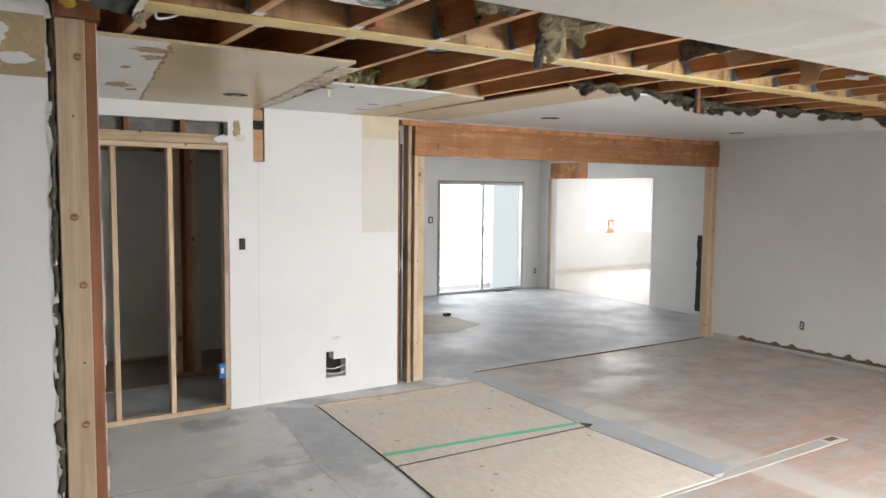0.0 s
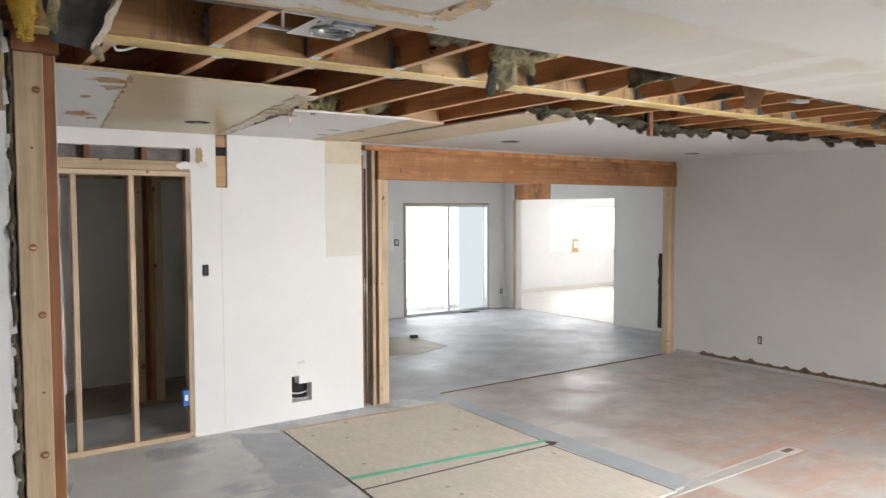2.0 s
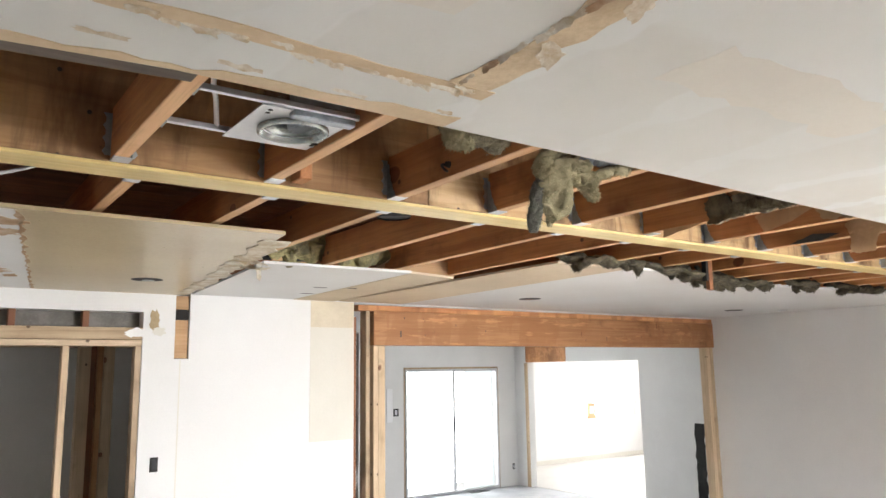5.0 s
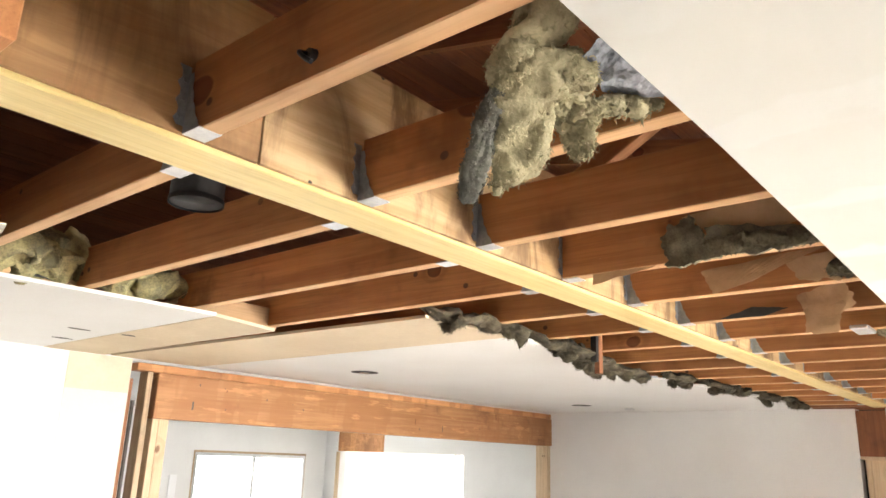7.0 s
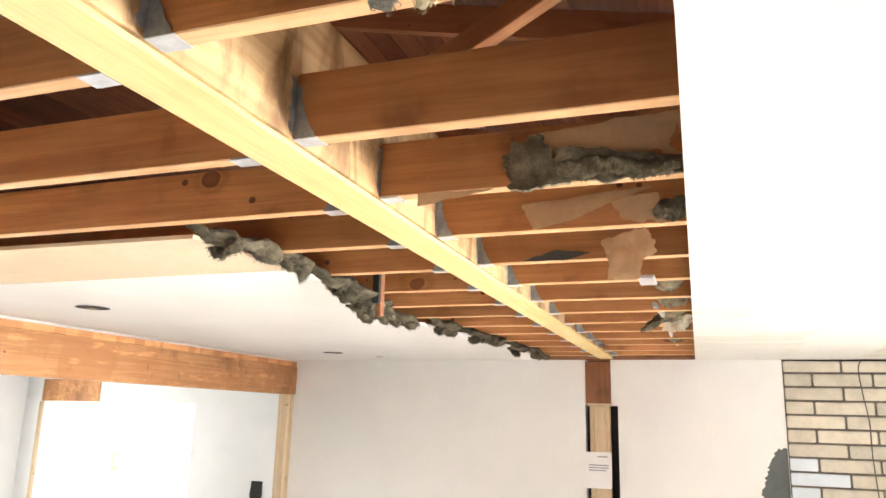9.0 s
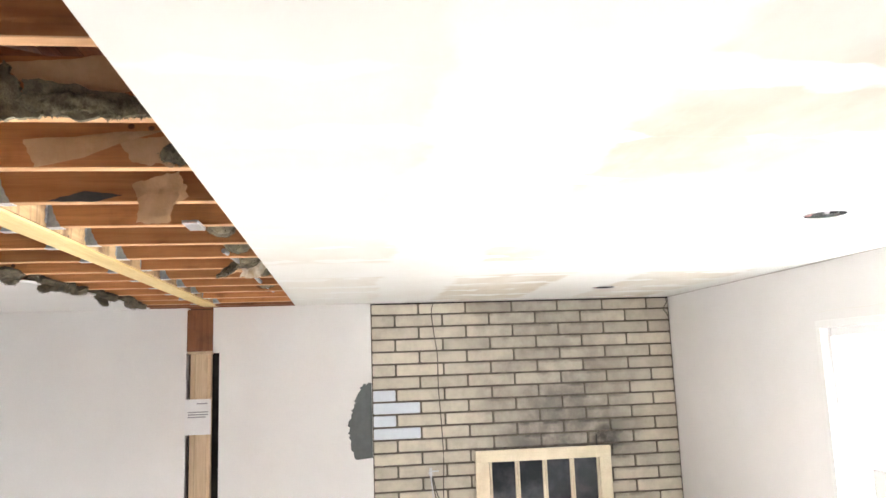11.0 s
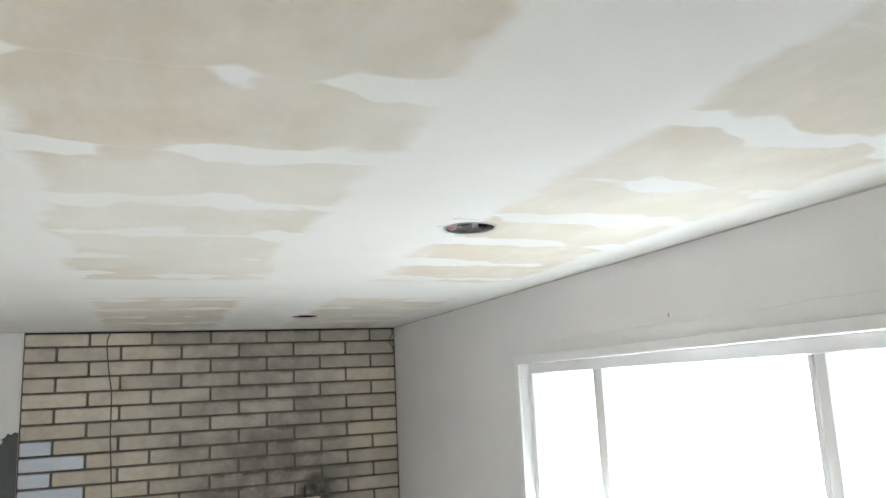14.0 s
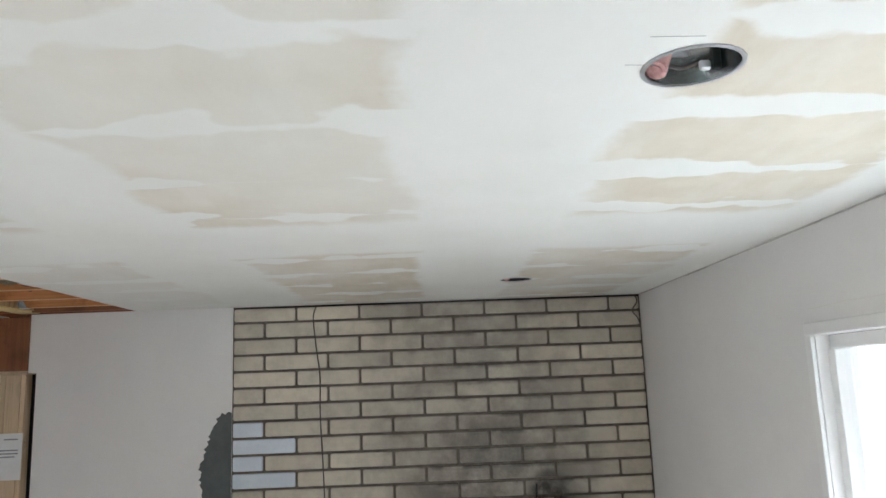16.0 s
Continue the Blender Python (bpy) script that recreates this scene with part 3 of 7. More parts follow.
def sheet(bm, axis, a, b, u0, u1, v0, v1, holes=(), rounds=()):
    """A wall or slab of thickness a to b along axis, with square holes (u0, u1, v0, v1) and round ones (u, v, r)."""
    cells = list(holes) + [(u - 1.4 * r, u + 1.4 * r, v - 1.4 * r, v + 1.4 * r) for u, v, r in rounds]
    us = sorted({u0, u1, *[min(max(c, u0), u1) for h in cells for c in h[:2]]})
    vs = sorted({v0, v1, *[min(max(c, v0), v1) for h in cells for c in h[2:]]})

    def at(u, v, w):
        return {0: (w, u, v), 1: (u, w, v), 2: (u, v, w)}[axis]

    def full(i, j):
        if not (0 <= i < len(us) - 1 and 0 <= j < len(vs) - 1):
            return False
        u, v = (us[i] + us[i + 1]) / 2, (vs[j] + vs[j + 1]) / 2
        return not any(h[0] < u < h[1] and h[2] < v < h[3] for h in cells)
    for i in range(len(us) - 1):
        for j in range(len(vs) - 1):
            if not full(i, j):
                continue
            p, q, r, s = us[i], us[i + 1], vs[j], vs[j + 1]
            for w in (a, b):
                bm.faces.new([bm.verts.new(at(*c, w)) for c in ((p, r), (q, r), (q, s), (p, s))])
            for (di, dj), e in (((-1, 0), ((p, r), (p, s))), ((1, 0), ((q, r), (q, s))), ((0, -1), ((p, r), (q, r))), ((0, 1), ((p, s), (q, s)))):
                if not full(i + di, j + dj):
                    bm.faces.new([bm.verts.new(at(*e[k], w)) for k, w in ((0, a), (1, a), (1, b), (0, b))])
    for u, v, r in rounds:
        n, h = 32, 1.4 * r
        ring, rim = [], []
        for k in range(n):
            t = 2 * math.pi * k / n + math.pi / n
            c, s = math.cos(t), math.sin(t)
            m = max(abs(c), abs(s))
            ring.append((u + r * c, v + r * s))
            rim.append((u + h * c / m, v + h * s / m))
        for k in range(n):
            l = (k + 1) % n
            for w in (a, b):
                corner = []
                d0, d1 = rim[k], rim[l]
                if abs(d0[0] - d1[0]) > 1e-6 and abs(d0[1] - d1[1]) > 1e-6:
                    corner = [(u + math.copysign(h, (d0[0] + d1[0]) / 2 - u), v + math.copysign(h, (d0[1] + d1[1]) / 2 - v))]
                bm.faces.new([bm.verts.new(at(*c, w)) for c in (ring[k], rim[k], *corner, rim[l], ring[l])])
            bm.faces.new([bm.verts.new(at(*c, w)) for c, w in ((ring[k], a), (ring[l], a), (ring[l], b), (ring[k], b))])
    bmesh.ops.remove_doubles(bm, verts=bm.verts[:], dist=1e-5)
    return bm


def ragged(p, q, step, amount, rng):
    """Points from p towards q (q left out), shaken sideways."""
    p, q = Vector(p), Vector(q)
    n = max(1, int((q - p).length / step))
    side = Vector((-(q - p).y, (q - p).x)).normalized()
    return [tuple(p + (q - p) * (i / n) + side * (rng.uniform(-amount, amount) if i else 0)) for i in range(n)]


def fleece(name, path, width, thick, material, seed, fray=0.35, seg=26, ring=14, up=(0, 0, 1), fuzz=0.85):
    """A limp strip of wool along a path: an oval section, roughened at several scales, with frayed ends."""
    bm = bmesh.new()
    pts = [Vector(p) for p in path]
    lens = [0.0]
    for a, b in zip(pts, pts[1:]):
        lens.append(lens[-1] + (b - a).length)
    rings = []
    for i in range(seg + 1):
        d = lens[-1] * i / seg
        k = max(j for j in range(len(lens)) if lens[j] <= d + 1e-9)
        k = min(k, len(pts) - 2)
        f = (d - lens[k]) / max(1e-9, lens[k + 1] - lens[k])
        c = pts[k].lerp(pts[k + 1], f)
        t = (pts[k + 1] - pts[k]).normalized()
        s = t.cross(Vector(up))
        s = s.normalized() if s.length > 1e-4 else Vector((1, 0, 0))
        o = s.cross(t).normalized()
        at = (len(width) - 1) * i / seg
        lo = min(int(at), len(width) - 2)
        w = (width[lo] * (lo + 1 - at) + width[lo + 1] * (at - lo)) / 2
        taper = min(1.0, 0.35 + 4 * min(i, seg - i) / seg)
        row = []
        for j in range(ring):
            a = 2 * math.pi * j / ring
            p = c + s * (w * taper * math.cos(a)) + o * (thick / 2 * taper * math.sin(a))
            q = Vector((seed * 7.3, seed * 3.1, seed))
            big = noise.noise_vector(p * 11 + q) * 0.7
            mid = noise.noise_vector(p * 27 + q) * 0.5
            row.append(bm.verts.new(p + (big + mid) * (thick * fray + 0.008)))
        rings.append(row)
    for r0, r1 in zip(rings, rings[1:]):
        for j in range(ring):
            bm.faces.new((r0[j], r0[(j + 1) % ring], r1[(j + 1) % ring], r1[j]))
    bm.faces.new(rings[0][::-1])
    bm.faces.new(rings[-1])
    bmesh.ops.subdivide_edges(bm, edges=bm.edges[:], cuts=1, use_grid_fill=True)
    bm.normal_update()
    for v in bm.verts:
        q = Vector((seed, 0, seed))
        fold = 1 - abs(noise.noise(v.co * 30 + q)) * 2.4
        crease = 1 - abs(noise.noise(v.co * 75 + q)) * 2.4
        v.co += noise.noise_vector(v.co * 40 + q) * 0.006 + noise.noise_vector(v.co * 150) * 0.0025 - v.normal * (max(0, fold) * 0.004 + max(0, crease) * 0.0022)
    bm.normal_update()
    # loose fibres standing off the surface
    rng = random.Random(seed)
    faces = bm.faces[:]
    for k in range(min(2600, 3 * len(faces)) if fuzz else 0):
        f = rng.choice(faces)
        p = f.calc_center_median() + Vector([rng.uniform(-0.004, 0.004) for i in range(3)])
        g = (f.normal * rng.uniform(0.2, 1.0) + Vector([rng.uniform(-0.9, 0.9) for i in range(3)]) + Vector((0, 0, -0.35))).normalized()
        s = g.cross(Vector((rng.uniform(-1, 1), rng.uniform(-1, 1), rng.uniform(-1, 1)))).normalized()
        ln, wd = rng.uniform(0.004, 0.013) * fuzz, rng.uniform(0.0006, 0.0018)
        m = p + g * ln * 0.55 + s * rng.uniform(-0.003, 0.003)
        e = [bm.verts.new(p - s * wd), bm.verts.new(p + s * wd), bm.verts.new(m + s * wd * 0.6), bm.verts.new(m - s * wd * 0.6), bm.verts.new(p + g * ln + Vector((0, 0, -0.002)))]
        bm.faces.new(e[:4])
        bm.faces.new((e[3], e[2], e[4]))
    return bm


def crumpled(corners, seed, amp=0.012, n=14, thick=0.0015, torn=0.03):
    """A creased paper between four corners, with torn edges and a little thickness."""
    a, b, c, d = [Vector(p) for p in corners]
    nrm = (b - a).cross(d - a).normalized()
    rng = random.Random(seed)
    bm = bmesh.new()
    layers = []
    base = {}
    for k in (0, 1):
        grid = []
        for i in range(n + 1):
            row = []
            for j in range(n + 1):
                u, v = i / n, j / n
                if (i, j) not in base:
                    du = torn * (1.6 * noise.noise(Vector((v * 4, seed, i))) + rng.uniform(-0.25, 0.25)) if i in (0, n) else 0
                    dv = torn * (1.6 * noise.noise(Vector((u * 4, i * 0.01, seed + 9 * j))) + rng.uniform(-0.25, 0.25)) if j in (0, n) else 0
                    p = (a.lerp(b, u)).lerp(d.lerp(c, u), v) + (b - a).normalized() * du + (d - a).normalized() * dv
                    h = noise.noise(p * 7 + Vector((seed, 0, 0))) + 0.5 * noise.noise(p * 19 + Vector((0, seed, 0)))
                    base[i, j] = p + nrm * h * amp * 2
                row.append(bm.verts.new(base[i, j] + nrm * thick * k))
            grid.append(row)
        layers.append(grid)
    for k, g in enumerate(layers):
        for i in range(n):
            for j in range(n):
                f = [g[i][j], g[i + 1][j], g[i + 1][j + 1], g[i][j + 1]]
                bm.faces.new(f if k else f[::-1])
    for i in range(n):
        for e in ((i, 0, i + 1, 0), (i, n, i + 1, n), (0, i, 0, i + 1), (n, i, n, i + 1)):
            bm.faces.new((layers[0][e[0]][e[1]], layers[0][e[2]][e[3]], layers[1][e[2]][e[3]], layers[1][e[0]][e[1]]))
    return bm


def wire(points, r, n=6, sub=6):
    """A smooth thin cable through points."""
    bm = bmesh.new()
    pts = [Vector(p) for p in points]
    fine = []
    for i in range(len(pts) - 1):
        p0, p1, p2, p3 = pts[max(0, i - 1)], pts[i], pts[i + 1], pts[min(len(pts) - 1, i + 2)]
        for k in range(sub):
            t = k / sub
            fine.append(0.5 * ((2 * p1) + (p2 - p0) * t + (2 * p0 - 5 * p1 + 4 * p2 - p3) * t * t + (3 * p1 - p0 - 3 * p2 + p3) * t ** 3))
    fine.append(pts[-1])
    rings = []
    for i, p in enumerate(fine):
        t = fine[min(i + 1, len(fine) - 1)] - fine[max(i - 1, 0)]
        rot = t.to_track_quat("Z", "Y").to_matrix()
        rings.append([bm.verts.new(p + rot @ Vector((r * math.cos(2 * math.pi * j / n), r * math.sin(2 * math.pi * j / n), 0))) for j in range(n)])
    for a, b in zip(rings, rings[1:]):
        for j in range(n):
            bm.faces.new((a[j], a[(j + 1) % n], b[(j + 1) % n], b[j]))
    bm.faces.new(rings[0][::-1])
    bm.faces.new(rings[-1])
    return bm


# ---------------------------------------------------------------- ground and distance outside
bm = bmesh.new()
box(bm, -60, 70, -60, 70, -0.5, -0.12)
structure("ground", bm, CONCRETE, "pale concrete ground outside the house", "ground")
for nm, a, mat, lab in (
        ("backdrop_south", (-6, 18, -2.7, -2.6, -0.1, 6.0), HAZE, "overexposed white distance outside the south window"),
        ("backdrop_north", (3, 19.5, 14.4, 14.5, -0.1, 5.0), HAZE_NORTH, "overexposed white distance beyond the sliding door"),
        ("backdrop_outside_wall", (8.80, 9.495, 12.05, 12.10, -0.1, 2.9), HAZE_BLUE, "glowing pale blue card for the wall outside the sliding door"),
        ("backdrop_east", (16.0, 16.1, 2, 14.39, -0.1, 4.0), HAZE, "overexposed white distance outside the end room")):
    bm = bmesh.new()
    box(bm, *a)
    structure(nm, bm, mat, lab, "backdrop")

# ---------------------------------------------------------------- floors
bm = bmesh.new()
box(bm, XW - 0.1, XE + 0.12, YS - 0.15, YN + 0.05, -0.12, 0)
structure("floor", bm, FLOOR, "worn grey subfloor with orange-red stained boards", "floor")
bm = bmesh.new()
box(bm, 0.6, 9.6, YN + 0.05, 11.75, -0.12, -0.004)
structure("floor_north_room", bm, SLAB, "glossy grey floor of the room behind", "floor")
bm = bmesh.new()
box(bm, 9.6, 14.7, 6.9, 13.3, -0.12, 0.002)
structure("floor_bright_room", bm, PALEFLOOR, "pale floor of the sunlit end room", "floor")

# ---------------------------------------------------------------- walls
bm = bmesh.new()
sheet(bm, 0, XE, XE + 0.12, YS - 0.15, YN + 0.12, 0, H, [(3.857, 4.122, 0.0, 2.035), (3.909, 4.116, 2.035, H)])
structure("wall_east", bm, WHITE, "white painted drywall beside the brick chimney breast", "wall")
# black sheet stands in for the darkness of the open wall cavity
bm = bmesh.new()
box(bm, XE + 0.118, XE + 0.14, 3.8, 4.2, 0, H)
structure("wall_east_backing", bm, BLACK, "black sheet for the shade in the cavity behind the post", "wall")
bm = bmesh.new()
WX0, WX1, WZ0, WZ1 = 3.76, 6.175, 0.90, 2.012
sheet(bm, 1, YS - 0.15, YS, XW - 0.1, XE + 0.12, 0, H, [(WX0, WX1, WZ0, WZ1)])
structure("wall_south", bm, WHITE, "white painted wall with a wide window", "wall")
bm = bmesh.new()
sheet(bm, 0, XW - 0.1, XW, YS, YN, 0, H)
structure("wall_west", bm, WHITE, "plain white wall behind the camera", "wall")
# north wall: closet opening, gap beside the jamb and the wide opening to the room behind
bm = bmesh.new()
sheet(bm, 1, YN, YN + 0.115, XW, XE, 0, H, [(1.30, 2.372, 0, 2.285), (2.572, 2.665, 1.985, H), (3.895, XE, 0, H), (3.195, 3.38, 0.15, 0.305), (3.195, 3.265, 0.30, 0.375), (2.45, 2.495, 1.29, 1.37)])
structure("wall_north", bm, WHITE, "white drywall with cut-outs round a stripped opening", "wall")
# wall stub under the beam's west end
bm = bmesh.new()
sheet(bm, 1, 3.862, 3.875, XW, 0.868, 0, H)
structure("wall_stub_south_face", bm, WHITE, "cut-back white drywall beside the bare post", "wall")
bm = bmesh.new()
sheet(bm, 1, 3.985, 3.998, XW, 1.035, 0, H)
structure("wall_stub_north_face", bm, WHITE, "drywall on the far side of the cut-back wall", "wall")
# closet and rooms behind
bm = bmesh.new()
sheet(bm, 1, 9.10, 9.2, 0.6, 3.0, 0, H)
structure("closet_wall_back", bm, CLOSETWALL, "dim grey back wall of the closet", "wall")
bm = bmesh.new()
sheet(bm, 0, 0.6, 0.7, YN + 0.115, 9.10, 0, H)
structure("closet_wall_west", bm, CLOSETWALL, "dim grey side wall of the closet", "wall")
bm = bmesh.new()
sheet(bm, 0, 3.0, 3.1, YN + 0.115, 11.545, 0, H)
structure("wall_between_rooms", bm, GREYWALL, "grey wall between closet and room behind", "wall")
bm = bmesh.new()
SX0, SX1, SZ1 = 7.30, 9.10, 1.90
sheet(bm, 1, 11.545, 11.69, 3.0, 9.62, 0, H, [(SX0, SX1, 0, SZ1)])
structure("wall_far", bm, GREYWALL, "pale grey wall with a sliding glass door", "wall")
bm = bmesh.new()
sheet(bm, 0, 9.5, 9.62, YN + 0.0, 11.545, 0, H, [(8.90, 11.22, 0, 1.985), (7.93, 8.03, 0.06, 1.16), (10.33, 11.29, 1.985, 2.27)])
structure("wall_far_east", bm, GREYWALL, "pale wall with a stripped opening to the bright room", "wall")
bm = bmesh.new()
sheet(bm, 1, YN, YN + 0.115, XE + 0.12, 9.5, 0, H)
structure("wall_return", bm, GREYWALL, "short return wall beyond the east wall", "wall")
bm = bmesh.new()
sheet(bm, 1, 13.12, 13.25, 9.5, 14.62, 0, H, [(12.13, 14.35, 0.84, 1.9)])
structure("bright_room_wall_north", bm, WHITE, "white wall with a window in the bright room", "wall")
bm = bmesh.new()
sheet(bm, 0, 14.5, 14.62, 6.9, 13.12, 0, H, [(8.9, 11.4, 0.84, 1.9)])
structure("bright_room_wall_east", bm, WHITE, "white end wall with an assumed window in the bright room", "wall")
bm = bmesh.new()
sheet(bm, 1, 6.9, 7.0, 9.62, 14.5, 0, H)
structure("bright_room_wall_south", bm, WHITE, "white wall of the bright room", "wall")
bm = bmesh.new()
sheet(bm, 0, 9.5, 9.62, 11.69, 13.12, 0, H)
structure("bright_room_wall_west", bm, WHITE, "white wall beside the bright room's door", "wall")

# ---------------------------------------------------------------- ceilings
bm = bmesh.new()
sheet(bm, 2, H, H + 0.013, XW, XE, YS, YCUT, [(0.15, 0.885, 2.2, 3.035)], [(4.677, 0.878, 0.084), (7.400, 0.868, 0.084)])
bm.faces.ensure_lookup_table()
prism(bm, [(2.9, YCUT), (XE, YCUT), (XE, YCUT + 0.088)], 2, H, H + 0.013)
prism(bm, [(XW, YCUT), (1.53, YCUT), (1.08, 3.200), (0.79, 3.225)] + ragged((0.79, 3.225), (0.865, 3.855), 0.05, 0.012, random.Random(41)) + [(0.865, 3.855), (XW, 3.855)], 2, H, H + 0.013)
structure("ceiling", bm, CEIL, "patched and filled white ceiling board", "ceiling")
rng = random.Random(4)
front = ragged((8.355, 4.42), (7.6, 4.47), 0.07, 0.03, rng) + ragged((7.6, 4.47), (6.1, 4.58), 0.06, 0.05, rng) + ragged((6.1, 4.58), (5.5, 4.78), 0.05, 0.04, rng) + ragged((5.5, 4.78), (4.6, 4.52), 0.05, 0.03, rng) + [(4.6, 4.52), (3.79, 4.565)]
bm = bmesh.new()
prism(bm, [(4.32, YN), (XE, YN)] + front[:-1] + [(4.30, 4.535)], 2, H, H + 0.013)
structure("ceiling_north_east", bm, CEIL_N, "white ceiling with a ragged broken rim", "ceiling")
bm = bmesh.new()
prism(bm, [(3.765, YN), (4.318, YN), (4.298, 4.535), (3.795, 4.565)], 2, H, H + 0.013)
structure("ceiling_bare_strip", bm, BARE, "bare tan ceiling board beside a dark joint", "ceiling")
bm = bmesh.new()
prism(bm, [(3.40, YN), (3.725, YN), (3.70, 5.33), (3.36, 5.25)], 2, H - 0.002, H + 0.011)
structure("ceiling_bare_strip_west", bm, BARE, "bare tan ceiling board strip", "ceiling")
bm = bmesh.new()
prism(bm, [(2.672, YN), (3.398, YN), (3.358, 5.245), (2.53, 5.275)], 2, H, H + 0.013)
structure("ceiling_white_board", bm, CEIL_N, "white ceiling board with small tears", "ceiling")
rng = random.Random(9)
bm = bmesh.new()
edge = ragged((2.30, 4.49), (2.63, YN), 0.12, 0.012, rng)
prism(bm, [(XW, YN), (XW, 4.47)] + edge + [(2.63, YN)], 2, H - 0.006, H + 0.007)
structure("ceiling_brown_panel", bm, PANEL, "brownish varnished ceiling panel with a light hole", "ceiling")
bm = bmesh.new()
sheet(bm, 2, H, H + 0.05, 0.6, 9.62, YN + 0.115, 11.69)
structure("ceiling_far", bm, CEIL_N, "white ceiling of the room behind", "ceiling")
bm = bmesh.new()
sheet(bm, 2, H, H + 0.05, 9.62, 14.62, 6.9, 13.25)
structure("ceiling_bright_room", bm, CEIL_N, "white ceiling of the bright room", "ceiling")

# roof over the opened ceiling
RIDGE_Y, RIDGE_Z, EAVE_Z = 5.6, 4.05, 2.62
deck = tagged(new("roof_deck"), "dark red-brown roof boards", "roof", kind="structure")
board_bm = bmesh.new()
box(board_bm, XW - 0.3, 14.85, 0.0, 0.139, 0.0, 0.02)
board_me = mesh_of("roof_board", board_bm, DECK)
for side, y_end in ((-1, -0.9), (1, 12.2)):
    run = abs(y_end - RIDGE_Y)
    tilt = math.degrees(math.atan2(RIDGE_Z - EAVE_Z, run))
    step = 0.145 * math.cos(radians(tilt))
    for i in range(int(run / step)):
        o = new("roof_board", board_me)
        o.parent = deck
        yy = RIDGE_Y + side * (i + 1) * step
        zz = RIDGE_Z - (i + 1) * step * math.tan(radians(tilt))
        o.matrix_world = pose(0, yy, zz, tilt, 0, 0) if side < 0 else pose(13.05, yy, zz, tilt, 0, 180)
bm = bmesh.new()
vs = [bm.verts.new(p) for p in ((XW - 0.4, -1.0, EAVE_Z + 0.03), (14.95, -1.0, EAVE_Z + 0.03), (14.95, RIDGE_Y, RIDGE_Z + 0.05), (XW - 0.4, RIDGE_Y, RIDGE_Z + 0.05), (14.95, 12.3, EAVE_Z + 0.03), (XW - 0.4, 12.3, EAVE_Z + 0.03))]
bm.faces.new((vs[0], vs[1], vs[2], vs[3]))
bm.faces.new((vs[3], vs[2], vs[4], vs[5]))
r = bmesh.ops.extrude_face_region(bm, geom=bm.faces[:])
bmesh.ops.translate(bm, verts=[v for v in r["geom"] if isinstance(v, bmesh.types.BMVert)], vec=(0, 0, 0.06))
structure("roof", bm, TARPAPER, "roof covering that closes the attic", "roof")
# unseen gables and eaves, added to keep daylight out of the attic
for nm, x0, x1 in (("gable_wall_west", XW - 0.25, XW - 0.15), ("gable_wall_east", 14.7, 14.8)):
    bm = bmesh.new()
    prism(bm, [(-0.9, 2.3), (12.2, 2.3), (12.2, EAVE_Z), (RIDGE_Y, RIDGE_Z), (-0.9, EAVE_Z)], 0, x0, x1)
    structure(nm, bm, DECK, "unseen boarded gable that closes the attic", "wall")
for nm, y0 in (("eave_wall_south", -0.9), ("eave_wall_north", 12.15)):
    bm = bmesh.new()
    box(bm, XW - 0.25, 14.8, y0, y0 + 0.05, 2.3, EAVE_Z + 0.05)
    structure(nm, bm, DECK, "board that closes the eave", "wall")

# ---------------------------------------------------------------- beam and joists
beam = thing("ceiling_beam", "long laminated beam with plywood faces and a yellow underside", "beam")
part("laminated_core", bevelled(0.93, XE + 0.06, BY0 + 0.001, BY1 - 0.001, 2.420, 2.735, 0.003), LVL, beam, "yellow laminated timber edge")
SEAMS = [0.95, 2.537, 4.975, 7.413, XE]
for a, b in zip(SEAMS, SEAMS[1:]):
    part("plywood_face", bevelled(a + 0.002, b - 0.002, BY0 - 0.011, BY0 - 0.0005, 2.429, 2.742, 0.001), PLY_SHADED if a < 2 else PLY, beam, "water-stained plywood")
    part("plywood_face", bevelled(a + 0.002, b - 0.002, BY1 + 0.0005, BY1 + 0.011, 2.429, 2.742, 0.001), PLY, beam, "water-stained tan plywood")

rng = random.Random(11)
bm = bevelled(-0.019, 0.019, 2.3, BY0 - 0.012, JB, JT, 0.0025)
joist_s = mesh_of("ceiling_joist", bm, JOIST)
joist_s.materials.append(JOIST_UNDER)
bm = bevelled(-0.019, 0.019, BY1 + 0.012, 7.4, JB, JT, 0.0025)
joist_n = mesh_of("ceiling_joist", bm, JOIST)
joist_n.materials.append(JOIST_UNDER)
# undersides paler than sides: cleaner wood, with floor bounce put into the colour
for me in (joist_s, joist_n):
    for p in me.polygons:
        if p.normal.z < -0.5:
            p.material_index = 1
for i, x in enumerate(JX):
    for me, dx in ((joist_s, 0.04 if i == 0 else -0.012), (joist_n, 0.058)):
        if i == 1 and me is joist_s:
            continue              # cut out beside the paper flap
        j = tagged(new("ceiling_joist", me), "orange-brown fir ceiling joist hung on the beam", "joist", "joists along the beam")
        j.matrix_world = pose(x + dx + rng.uniform(-0.006, 0.006), 0, rng.uniform(-0.002, 0.003))


